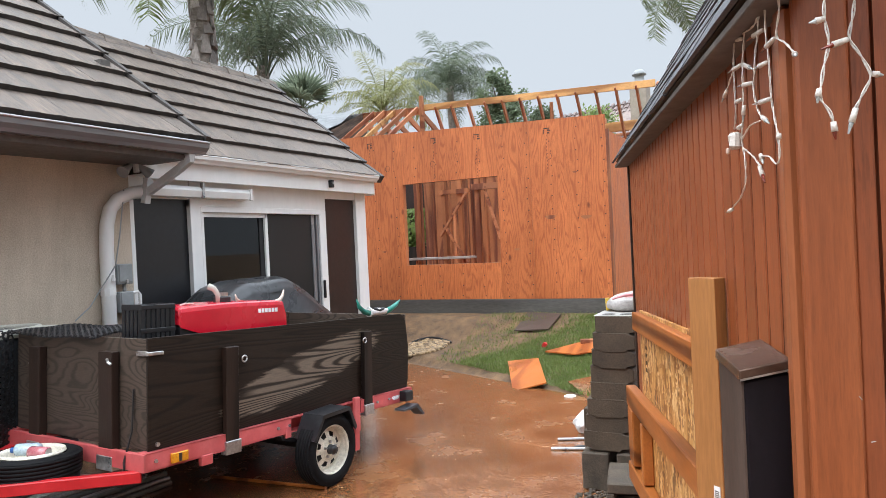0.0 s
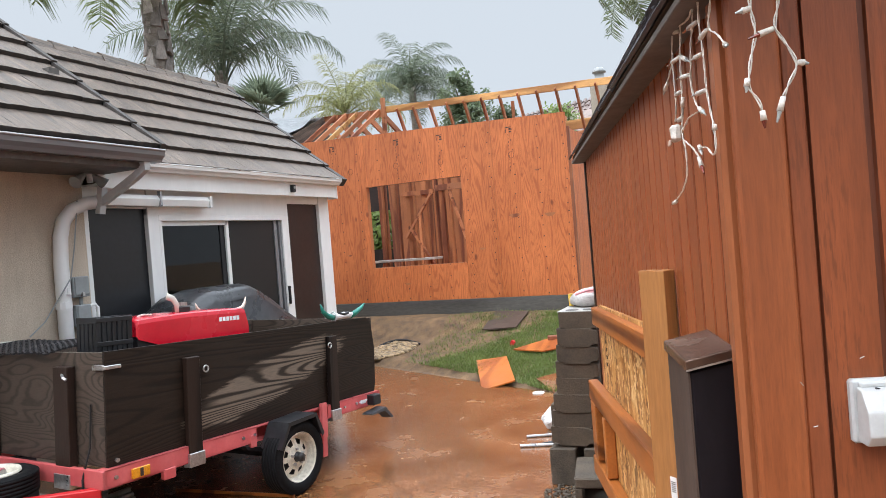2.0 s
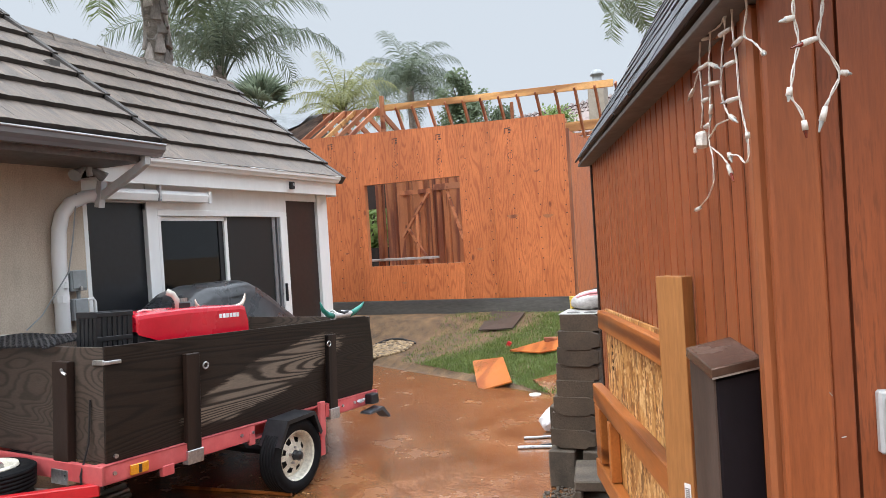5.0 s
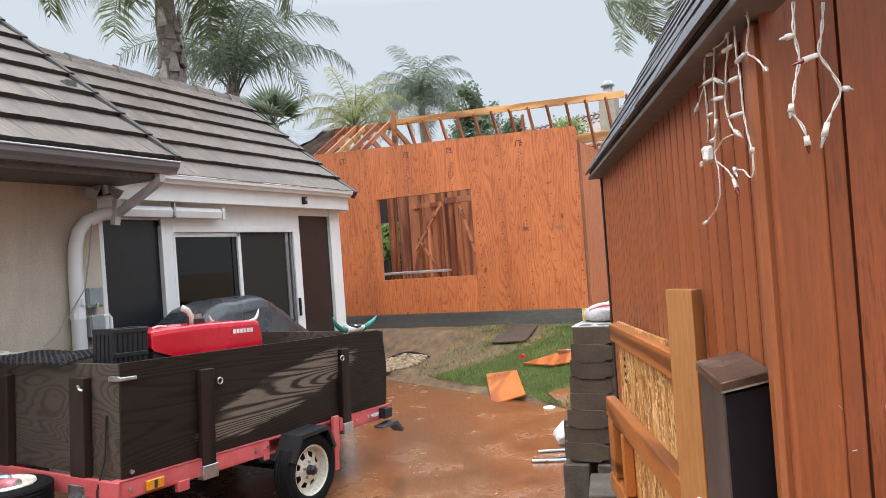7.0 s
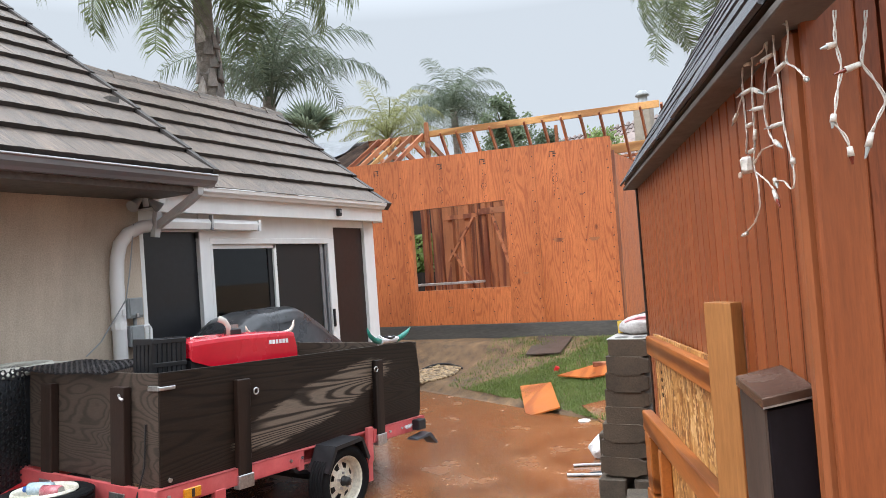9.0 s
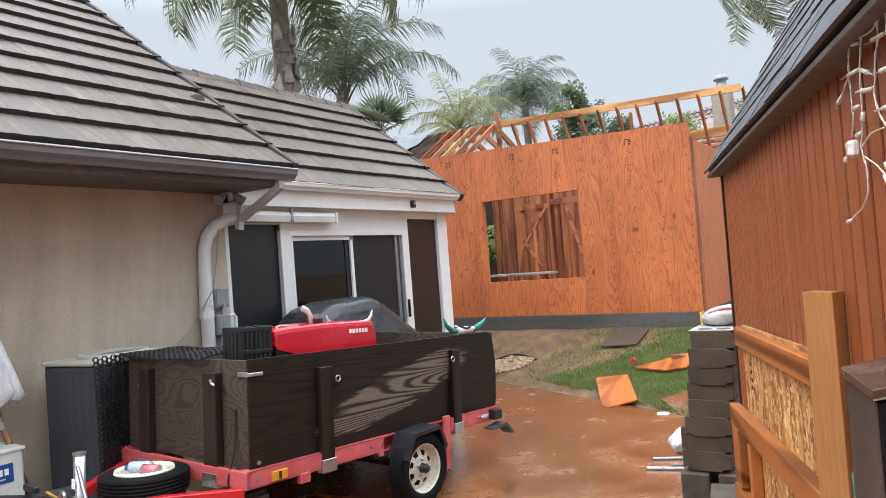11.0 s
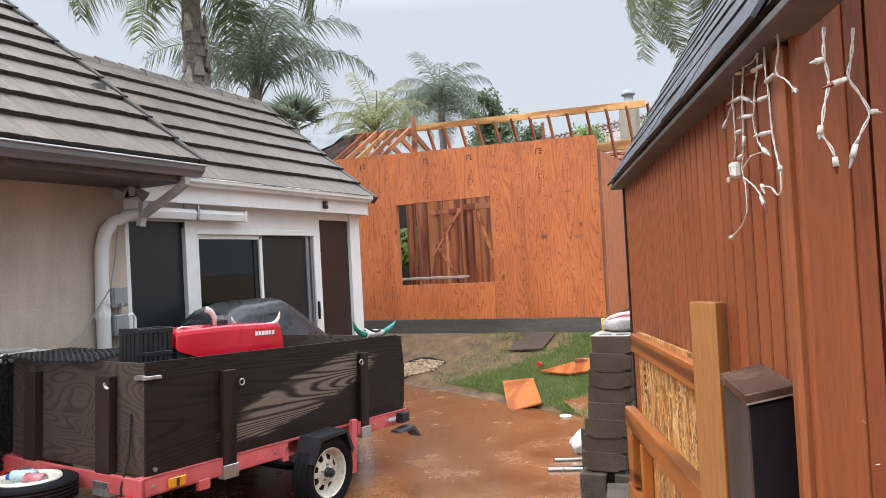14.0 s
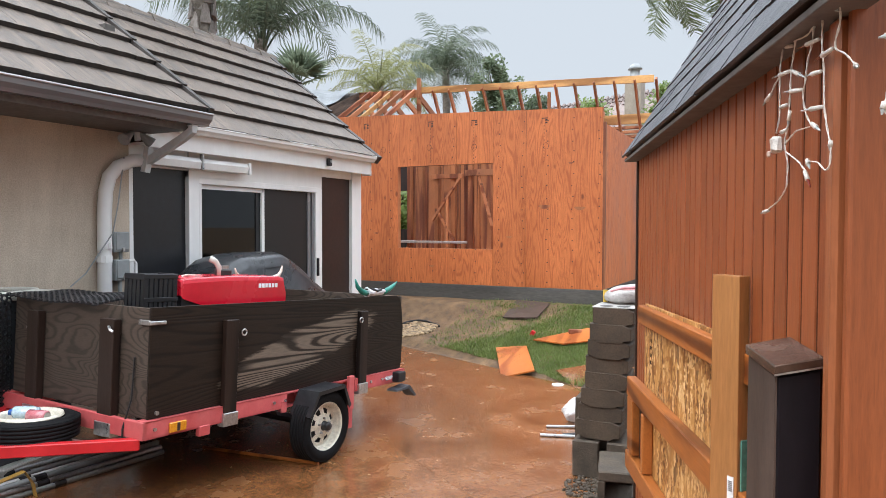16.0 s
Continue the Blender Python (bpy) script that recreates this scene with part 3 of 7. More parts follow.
driveway = thing("driveway", "wet terracotta-stained concrete driveway with tooled joints", "driveway", kind="structure")
part("joint_bed", box(-9, 4, -6, 6.3, -0.045, -0.012), M["joint"], driveway)
turn = radians(-34.9)
for i in range(-3, 4):
    for j in range(-3, 4):
        a, b, g = 4.8, 4.8, 0.002
        cell = [Vector((i * a + g, j * b + g)), Vector(((i + 1) * a - g, j * b + g)), Vector(((i + 1) * a - g, (j + 1) * b - g)), Vector((i * a + g, (j + 1) * b - g))]
        cell = [Vector((c.x * math.cos(turn) - c.y * math.sin(turn) - 3.364 - 2.2, c.x * math.sin(turn) + c.y * math.cos(turn) + 4.808 + 1.535)) for c in cell]
        for q in range(5):  # the bowed far edge, as five straight cuts
            t0 = -1.0 + q * 1.2
            pts = []
            for t in (t0, t0 + 1.2):
                o = 0.10 * math.sin(min(max(t / 3.5, 0), 1) * math.pi) + 0.10 * max(0, t - 3.5)
                pts.append(EDGE_A + EDGE_D * t + EDGE_N * (o + 0.03))
            d = (pts[1] - pts[0]).normalized()
            if cell:
                cell = clip(cell, pts[0], Vector((-d.y, d.x)))
        for p, n in ((Vector((-5.32, 0)), Vector((-1, 0))), (Vector((3.5, 0)), Vector((1, 0))), (Vector((0, -6)), Vector((0, -1)))):
            cell = clip(cell, p, n) if cell else cell
        if len(cell) > 2:
            bm = bmesh.new()
            lo = [bm.verts.new((c.x, c.y, -0.04)) for c in cell]
            hi = [bm.verts.new((c.x, c.y, 0.0)) for c in cell]
            bm.faces.new(hi)
            for e in range(len(cell)):
                bm.faces.new((lo[e], lo[(e + 1) % len(cell)], hi[(e + 1) % len(cell)], hi[e]))
            part("slab", bm, M["drive"], driveway)

# unseen plain walls behind and beside the camera, added to block low sky light
for nm, c in (("wall_east", (3.8, 4.0, -6.2, 10.0, -0.05, 3.7)), ("wall_south", (-5.3, 3.8, -6.2, -6.0, -0.05, 4.2))):
    ob = part(nm, box(*c, 0.01), M["stucco"], None, "unseen plain tan stucco wall added to block sky light")
    tagged(ob, "", "wall", "", "structure")

# ---- house ----
WX = -5.32
house = thing("house", "tan stucco house with brown shake-tile roof and white enclosed patio", "house")
part("wall", box(WX - 0.2, WX, -5, 4.245, -0.1, 2.9), M["stucco"], house, "tan stucco wall")
part("wall", box(-12, WX - 0.2, -5.0, -4.8, -0.1, 2.9), M["stucco"], house)
part("wall", box(-12, WX - 0.2, 7.93, 7.98, -0.1, 2.5), M["white"], house)
# dark tone on the room's faces stands for the unlit interior
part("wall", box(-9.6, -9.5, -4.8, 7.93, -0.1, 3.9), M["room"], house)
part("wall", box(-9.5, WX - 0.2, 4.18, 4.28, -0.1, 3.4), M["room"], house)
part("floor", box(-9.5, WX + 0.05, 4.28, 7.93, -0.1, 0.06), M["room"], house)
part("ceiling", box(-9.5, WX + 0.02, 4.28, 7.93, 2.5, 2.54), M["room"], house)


def slope_matrix(x, z, pitch):
    """Axes of a roof plane: local x along the eave (world y), local y up the slope, local z out of it."""
    a = math.atan(pitch)
    up = Vector((-math.cos(a), 0, math.sin(a)))
    al = Vector((0, 1, 0))
    out = al.cross(up)
    m = Matrix((al, up, out)).transposed().to_4x4()
    m.translation = (x, 0, z)
    return m


def tiled_roof(name, x0, z0, pitch, y0, y1, length, rows, width, seed, label, shift_up=-0.06):
    base = slope_matrix(x0, z0, pitch)
    rf = part(name, box(y0, y1, 0.14, length, -0.10, -0.045), M["tile_edge"], house, label, base)
    step = length / rows
    rng = random.Random(seed)
    bm = bmesh.new()
    h, t = step + 0.05, 0.044
    # a tile: butt end at the bottom, top face lightly ribbed
    nx = 4
    lower = [bm.verts.new((width * i / nx, 0.004 * (i % 2), t + 0.002 * (i % 2))) for i in range(nx + 1)]
    foot = [bm.verts.new((v.co.x, v.co.y + 0.004, -0.012)) for v in lower]
    upper = [bm.verts.new((v.co.x, h, 0.0)) for v in lower]
    for i in range(nx):
        bm.faces.new((lower[i], lower[i + 1], upper[i + 1], upper[i]))
        bm.faces.new((foot[i], foot[i + 1], lower[i + 1], lower[i]))
    bm.faces.new((foot[0], lower[0], upper[0]))
    bm.faces.new((foot[-1], upper[-1], lower[-1]))
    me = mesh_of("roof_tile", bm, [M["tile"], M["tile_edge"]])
    # butt and side faces darkened to stand for shade under each course
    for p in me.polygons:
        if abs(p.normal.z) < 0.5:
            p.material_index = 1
    n = int((y1 - y0) / width) + 1
    for r in range(rows):
        shift = (r % 2) * width * 0.5
        for c in range(-1, n):
            xa = y0 + c * width + shift
            if xa + width < y0 + 0.03 or xa > y1 - 0.02:
                continue
            sx = 1.0
            if xa < y0:
                sx, xa = (xa + width - y0) / width, y0
            if xa + width > y1:
                sx = (y1 - xa) / width
            piece("roof_tile", me, rf, pose(xa, r * step + shift_up + rng.uniform(-0.006, 0.006), rng.uniform(-0.001, 0.001), rng.uniform(-0.12, 0.12), 0, rng.uniform(-0.1, 0.1)) @ Matrix.Diagonal((sx, 1, 1, 1)))
    return rf, base, step


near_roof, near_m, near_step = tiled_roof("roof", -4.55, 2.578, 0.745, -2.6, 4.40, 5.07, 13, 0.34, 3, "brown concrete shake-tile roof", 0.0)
part("roof_deck", box(-5, -2.6, 0.12, 5.07, -0.10, 0.0), M["tile"], house, "", near_m)
for r in range(13):  # rake tiles along the verge
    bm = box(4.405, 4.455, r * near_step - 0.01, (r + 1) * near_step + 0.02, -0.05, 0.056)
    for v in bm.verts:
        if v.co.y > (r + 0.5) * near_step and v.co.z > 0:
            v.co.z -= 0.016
    # dark edge tone stands for the verge's shadow line
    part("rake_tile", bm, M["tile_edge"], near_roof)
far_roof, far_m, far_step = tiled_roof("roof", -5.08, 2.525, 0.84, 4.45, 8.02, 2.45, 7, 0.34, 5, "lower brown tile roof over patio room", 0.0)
for r in range(7):
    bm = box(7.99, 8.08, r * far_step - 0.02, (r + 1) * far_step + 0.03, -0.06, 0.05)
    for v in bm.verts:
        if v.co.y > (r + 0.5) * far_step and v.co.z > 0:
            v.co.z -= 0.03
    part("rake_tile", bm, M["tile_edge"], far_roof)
part("roof_back", prism([(-6.97, 4.06), (-9.6, 2.0), (-9.6, 1.94), (-6.97, 3.98)], "y", 4.45, 8.04), M["tile"], house)
part("roof_back", prism([(-8.61, 5.62), (-13.0, 2.4), (-13.0, 2.3), (-8.61, 5.5)], "y", -5, 4.4), M["tile"], house)
capbm = prism([(-0.12, -0.10), (-0.07, 0.0), (0.0, 0.035), (0.07, 0.0), (0.12, -0.10)], "y", 0.0, 0.36)
for v in capbm.verts:
    if v.co.y < 0.1:
        v.co.z += 0.02
cap = mesh_of("ridge_tile", capbm, M["tile"])
for i in range(12):
    piece("ridge_tile", cap, far_roof, far_m.inverted() @ pose(-6.975, 4.34 + i * 0.315, 4.115 + random.uniform(-0.006, 0.006), 0, 0, random.uniform(-1.5, 1.5)))
# gables and eaves
part("gable", prism([(-5.1, 2.5), (-6.97, 4.0), (-8.9, 2.5)], "y", 7.92, 7.978), M["white"], house)
part("soffit", box(WX, -4.68, -5, 4.36, 2.428, 2.445), M["soffit"], house, "dark painted boxed eave")
part("fascia", box(-4.68, -4.655, -5, 4.40, 2.42, 2.60), M["soffit"], house)


def gutter(y0, y1, x, z, size, deep, mat, parent):
    """Ogee gutter profile with rolled lip, open on top, capped."""
    s, d = size, deep
    outer = [(x, z), (x, z - d), (x + 0.6 * s, z - d), (x + 0.72 * s, z - 0.75 * d), (x + 0.95 * s, z - 0.45 * d), (x + 1.0 * s, z - 0.12 * d), (x + 1.06 * s, z), (x + 0.98 * s, z + 0.01)]
    inner = [(u - 0.06 * s, v + 0.06 * s) for u, v in reversed(outer[1:-1])]
    gt = part("gutter", prism(outer + inner + [(x + 0.05 * s, z)], "y", y0, y1), mat, parent, "metal rain gutter")
    part("gutter_cap", prism(outer, "y", y1, y1 + 0.006), mat, gt)
    return gt


# pale tube along the lip stands for light caught on its edge
part("gutter_lip", tube([(-4.512, -5, 2.566), (-4.512, 4.44, 2.566)], 0.008, 6), M["outlet"], house)
gutter(-5, 4.44, -4.655, 2.562, 0.135, 0.095, M["gutter"], house)
gutter(4.46, 8.05, -5.165, 2.55, 0.105, 0.075, M["white"], house)
part("fascia", box(-5.19, -5.165, 4.30, 7.99, 2.312, 2.55, 0.004), M["white"], house, "white fascia board")
part("patio_soffit", box(WX - 0.1, -5.19, 4.30, 7.98, 2.335, 2.355), M["white"], house)
part("beam_end", box(-5.30, -5.16, 7.985, 8.01, 2.30, 2.5, 0.004), M["white"], house)
for y0, y1, z0 in ((4.245, 4.925, 2.15), (4.925, 7.105, 2.09), (7.105, 7.98, 2.235)):
    part("header", box(WX - 0.1, WX - 0.004, y0, y1, z0, 2.335), M["white"], house, "white header beam")
# patio wall: posts, dark panels, sliding door
for y0, y1, d in ((4.245, 4.29, 0.0), (4.925, 5.058, 0.012), (7.758, 7.985, 0.012)):
    part("post", box(WX - 0.1, WX + d, y0, y1, 0, 2.334 if d else 2.149, 0.004), M["white"], house, "white painted post")
part("panel", box(WX - 0.06, WX - 0.04, 4.29, 4.925, 0.06, 2.15), M["navy"], house, "dark screened panel")
part("panel", box(WX - 0.06, WX - 0.035, 7.105, 7.758, 0.06, 2.235), M["darkpanel"], house, "dark brown panel")
door = part("sliding_door", box(WX - 0.08, WX - 0.0, 6.975, 7.105, 0, 2.088, 0.004), M["white"], house, "white framed sliding glass door")
part("frame_head", box(WX - 0.08, WX + 0.006, 5.06, 7.0, 2.03, 2.092, 0.004), M["white"], door)
part("frame_jamb", box(WX - 0.08, WX + 0.006, 5.06, 5.10, 0, 2.03, 0.004), M["white"], door)
part("frame_sill", box(WX - 0.08, WX + 0.01, 5.10, 6.98, 0.02, 0.08, 0.004), M["white"], door)
part("stile", box(WX - 0.055, WX - 0.03, 6.02, 6.065, 0.08, 2.03), M["white"], door)
part("stile", box(WX - 0.085, WX - 0.06, 5.96, 6.02, 0.08, 2.03), M["blackmetal"], door)
part("stile", box(WX - 0.05, WX - 0.02, 6.93, 6.975, 0.08, 2.03), M["gutter"], door)
part("stile", box(WX - 0.06, WX - 0.03, 6.85, 6.905, 0.08, 2.03), M["gutter"], door)
part("rail", box(WX - 0.06, WX - 0.03, 5.10, 6.05, 1.985, 2.028), M["white"], door)
gl = part("pane", box(WX - 0.075, WX - 0.070, 5.10, 6.0, 0.08, 2.03), M["glass"], door, "dark reflective glass")
gl.visible_shadow = False
gl = part("pane", box(WX - 0.10, WX - 0.095, 6.0, 6.93, 0.08, 2.03), M["glass"], door)
gl.visible_shadow = False
gl = part("insect_screen", box(WX - 0.046, WX - 0.043, 6.065, 6.86, 0.08, 2.03), M["screen"], door, "dark insect screen")
gl.visible_shadow = False
part("handle", box(WX + 0.0, WX + 0.03, 6.985, 7.012, 1.0, 1.22, 0.006), M["blackplastic"], door, "black pull handle")
# cordless blind housing over the door
cass = part("awning_cassette", prism([(-5.31, 2.16), (-5.31, 2.25), (-5.22, 2.27), (-5.19, 2.23), (-5.21, 2.165)], "y", 4.38, 5.66, 0.004), M["white"], house, "white horizontal downspout length")
part("clip", box(-5.215, -5.185, 5.64, 5.675, 2.155, 2.275, 0.003), M["white"], cass)
part("bracket", box(-5.22, -5.18, 4.98, 5.0, 2.16, 2.31), M["steel"], cass)
# downspout from near gutter to wall and down
dsp = part("downspout", tube([(-4.62, 4.31, 2.47), (-4.62, 4.31, 2.42), (-4.72, 4.30, 2.36), (-5.10, 4.26, 2.17)], 0.042, 4), M["outlet"], house, "grey and white downspout")
part("downspout_elbow", tube([(-5.08, 4.26, 2.30), (-5.12, 4.25, 2.08)], 0.04, 4), M["outlet"], dsp)
part("pipe", tube([(-5.14, 4.30, 2.19), (-5.20, 4.18, 2.175), (-5.24, 4.07, 2.12), (-5.26, 4.0, 2.03), (-5.265, 3.965, 1.9), (-5.265, 3.95, 1.7), (-5.265, 3.94, 0.05)], 0.058, 10), M["white"], dsp, "white vent pipe", smooth=True)
part("pipe_coupling", tube([(-5.265, 3.945, 1.30), (-5.265, 3.945, 1.36)], 0.064, 10), M["white"], dsp)
part("cable", tube([(-5.20, 4.10, 2.2), (-5.18, 4.02, 1.8), (-5.2, 3.98, 1.55), (-5.22, 3.86, 1.38), (-5.24, 3.75, 1.22), (-5.25, 3.62, 1.12)], 0.006, 5), M["greybox"], dsp)
part("cable_knot", tube([(-5.2, 3.955, 1.47), (-5.2, 3.95, 1.42)], [0.012, 0.02], 6), M["white"], dsp)
lamp = thing("eave_floodlight", "weathered grey double floodlight under the eave", "light fixture", pose(-5.18, 4.2, 2.4))
part("mount", tube([(0, 0, 0.1), (0, 0, 0.02)], 0.04, 10), M["greybox"], lamp)
for dy in (-0.1, 0.08):
    part("lamp_head", tube([(0, dy * 0.3, 0.02), (0.03, dy, -0.02), (0.05, dy * 1.6, -0.06)], [0.02, 0.035, 0.055], 10), M["greybox"], lamp)
part("sensor", tube([(0.02, 0, 0.02), (0.03, 0, -0.05)], 0.025, 8), M["outlet"], lamp)
cam_box = thing("wall_sensor", "small black sensor on the white fascia", "sensor", pose(-5.165, 7.01, 2.40))
part("housing", box(0, 0.05, -0.03, 0.03, -0.045, 0.045, 0.006), M["blackplastic"], cam_box)
part("lens", tube([(0.045, 0, 0.01), (0.056, 0, 0.01)], 0.018, 10), M["greybox"], cam_box)
for z0, z1, y0, y1, nm in ((1.385, 1.56, 4.02, 4.17, "upper"), (1.14, 1.32, 4.03, 4.17, "lower")):
    e = thing("electrical_box", "grey metal electrical disconnect box on stucco", "electrical box", pose(WX, 0, 0), "boxes on the wall")
    part("body", box(0.0, 0.09, y0, y1, z0, z1, 0.005), M["greybox"], e)
    part("cover", box(0.09, 0.102, y0 + 0.008, y1 - 0.008, z0 + 0.02, z1 - 0.004, 0.004), M["greybox"], e)
    part("hasp", box(0.1, 0.115, (y0 + y1) / 2 - 0.01, (y0 + y1) / 2 + 0.01, z0 + 0.005, z0 + 0.04), M["steel"], e)
    if nm == "lower":
        part("conduit", tube([(0.05, 4.11, z1), (0.05, 4.11, 1.39)], 0.016, 8), M["greybox"], e)
        part("conduit", tube([(0.06, 4.16, 1.3), (0.07, 4.23, 1.31), (0.07, 4.25, 1.28), (0.07, 4.25, 1.17), (0.07, 4.23, 1.15), (0.06, 4.16, 1.16)], 0.014, 8), M["white"], e)
        part("conduit", tube([(0.05, 4.1, z0), (0.05, 4.1, 0.2)], 0.018, 8), M["greybox"], e)

side_table = thing("side_table", "dim side table with pale vases behind the glass", "table", pose(-5.75, 5.55, 0.06))
part("top", box(-0.2, 0.2, -0.3, 0.35, 0.78, 0.81, 0.004), M["stud"], side_table)
for x, y in ((-0.17, -0.27), (0.17, -0.27), (-0.17, 0.32), (0.17, 0.32)):
    part("leg", box(x - 0.02, x + 0.02, y - 0.02, y + 0.02, 0.0, 0.78), M["stud"], side_table)
for i, (y, h) in enumerate(((-0.18, 0.26), (-0.02, 0.34), (0.2, 0.3))):
    vs_ = thing("vase", "pale ceramic vase on the side table", "vase", pose(-5.68, 5.55 + y, 0.87), "vases")
    part("body", lathe([(0.0, 0.0), (0.05, 0.0), (0.07, h * 0.4), (0.03, h * 0.8), (0.04, h), (0.0, h)], 16, "z"), M["outlet"], vs_, "", None, True)

# ---- timber-framed addition ----
AY = 10.47
addition = thing("house_addition", "unfinished addition sheathed in wet orange plywood with open rafters", "building")
part("foundation", box(-9.5, -2.58, AY - 0.02, AY + 0.16, 0.2, 0.655, 0.006), M["found"], addition, "dark damp concrete footing")
part("foundation", box(-2.74, -2.58, AY + 0.16, 17.0, 0.2, 0.655), M["found"], addition)
part("sill_plate", box(-9.5, -2.6, AY + 0.004, AY + 0.12, 0.655, 0.70), M["stud"], addition)
WIN = (-6.16, -4.385, 1.25, 2.65)


def top_z(x):
    return 3.42 + (-2.6 - x) * 0.034


def sheet(x0, x1, z0, z1):
    bm = box(x0 + 0.002, x1 - 0.002, AY - 0.012, AY, z0, z1)
    for v in bm.verts:
        if z1 > 3 and v.co.z > z0 + 0.1:
            v.co.z = top_z(v.co.x)
    part("plywood_sheet", bm, M["ply"], addition)


for x1 in (-2.6, -3.82, -5.04, -6.26, -7.48):
    x0 = x1 - 1.22
    cuts = [(x0, x1, 0.66, 3.5)]
    if x0 < WIN[1] and x1 > WIN[0]:
        a, b = max(x0, WIN[0]), min(x1, WIN[1])
        cuts = [(a, b, 0.66, WIN[2]), (a, b, WIN[3], 3.5)]
        if x0 < WIN[0]:
            cuts.append((x0, WIN[0], 0.66, 3.5))
        if x1 > WIN[1]:
            cuts.append((WIN[1], x1, 0.66, 3.5))
    for c in cuts:
        sheet(*c)
# printed panel marks: short bars at the sheet heads
for x in (-6.80, -5.52, -4.72, -3.52):
    zt = top_z(x) - 0.13
    mk = part("stencil_mark", box(x - 0.05, x + 0.05, AY - 0.0135, AY - 0.0122, zt - 0.015, zt), M["ink"], addition)
    bm = bmesh.new()
    add_box(bm, x - 0.05, x - 0.04, AY - 0.0135, AY - 0.0122, zt - 0.09, zt - 0.02)
    add_box(bm, x + 0.01, x + 0.045, AY - 0.0135, AY - 0.0122, zt - 0.05, zt - 0.025)
    add_box(bm, x + 0.01, x + 0.045, AY - 0.0135, AY - 0.0122, zt - 0.09, zt - 0.065)
    for i in range(11):
        add_box(bm, x - 0.012, x - 0.004, AY - 0.0135, AY - 0.0122, zt - 0.14 - i * 0.055, zt - 0.115 - i * 0.055)
    tagged(part("stencil_bars", bm, M["ink"], mk), "", "", "", "stuff")
for x, z in ((-6.45, 2.95), (-4.72, 2.92), (-3.50, 2.88), (-5.55, 2.95)):
    part("stamp", tube([(x + 0.045 * math.cos(a), AY - 0.0132, z + 0.05 * math.sin(a)) for a in [2 * math.pi * k / 14 for k in range(15)]], 0.003, 4), M["ink"], addition)
nails = bmesh.new()
for x in [-2.66 - 0.405 * i for i in range(13)]:
    for k in range(16):
        z = 0.72 + k * 0.17 + random.uniform(-0.03, 0.03)
        if not (WIN[0] < x < WIN[1] and WIN[2] < z < WIN[3]):
            xx = x + random.uniform(-0.02, 0.02)
            add_box(nails, xx - 0.009, xx + 0.009, AY - 0.0138, AY - 0.0124, z - 0.008, z + 0.008)
tagged(part("nail", nails, M["ink"], addition), "", "", "", "stuff")
for x, z, r in ((-3.52, 1.93, 0.055), (-2.95, 1.9, 0.05), (-4.1, 1.45, 0.03), (-6.6, 1.5, 0.03), (-3.1, 2.6, 0.025), (-5.5, 0.95, 0.03)):
    bm = bmesh.new()
    c0 = [bm.verts.new((x + 1.5 * r * math.cos(a) * (1 + 0.3 * math.sin(3 * a)), AY - 0.0134, z + 0.7 * r * math.sin(a) * (1 + 0.25 * math.cos(2 * a)))) for a in [2 * math.pi * k / 16 for k in range(16)]]
    bm.faces.new(c0)
    part("knot", bm, M["stud"], addition)


def stick(name, x0, x1, y0, y1, z0, z1, mat, parent=None):
    return part(name, box(x0, x1, y0, y1, z0, z1, 0.003), M[mat], parent or addition)


for i in range(18):  # front wall studs
    x = -2.64 - i * 0.406
    if WIN[0] - 0.02 < x < WIN[1] + 0.02:
        stick("stud", x - 0.019, x + 0.019, AY + 0.002, AY + 0.09, 0.70, WIN[2] - 0.04, "stud")
    else:
        stick("stud", x - 0.019, x + 0.019, AY + 0.002, AY + 0.09, 0.70, top_z(x) - 0.14, "stud")
for x in (WIN[0] - 0.02, WIN[1] + 0.02):
    stick("trimmer", x - 0.019, x + 0.019, AY + 0.002, AY + 0.09, 0.70, 2.9, "stud")
stick("window_sill_plate", WIN[0], WIN[1], AY + 0.002, AY + 0.09, WIN[2] - 0.04, WIN[2], "stud")
stick("window_header", WIN[0], WIN[1], AY + 0.002, AY + 0.09, WIN[3], WIN[3] + 0.2, "stud")
stick("top_plate", -9.5, -2.6, AY + 0.002, AY + 0.09, 3.29, 3.36, "rafter")
# side wall
part("side_sheathing", box(-2.612, -2.60, AY + 0.01, 12.6, 0.66, 3.19), M["ply"], addition)
part("side_sheathing", box(-2.612, -2.60, 12.604, 17.0, 0.66, 3.15), M["ply"], addition)
part("corner_board", box(-2.60, -2.56, AY - 0.012, AY + 0.03, 0.66, 3.2), M["stud"], addition)
# interior studs seen through the window
for i in range(26):
    x = -10.2 + i * 0.30
    if not -7.62 < x < -7.26:
        stick("stud", x - 0.02, x + 0.02, 12.9, 13.0, 0.6, 3.25, "stud")
for i in range(12):
    x = -8.9 + i * 0.45
    if not -8.85 < x < -8.3:
        stick("stud", x - 0.045, x + 0.045, 14.9, 15.0, 0.6, 3.1, "stud")
for x in (-7.24, -6.6, -6.22, -5.83):
    stick("stud", x - 0.045, x + 0.045, 12.80, 12.9, 0.6, 3.2, "stud")
stick("header", -6.70, -5.98, 12.74, 12.80, 2.60, 2.69, "stud")
stick("header", -5.92, -5.1, 12.74, 12.80, 2.64, 2.76, "rafter")
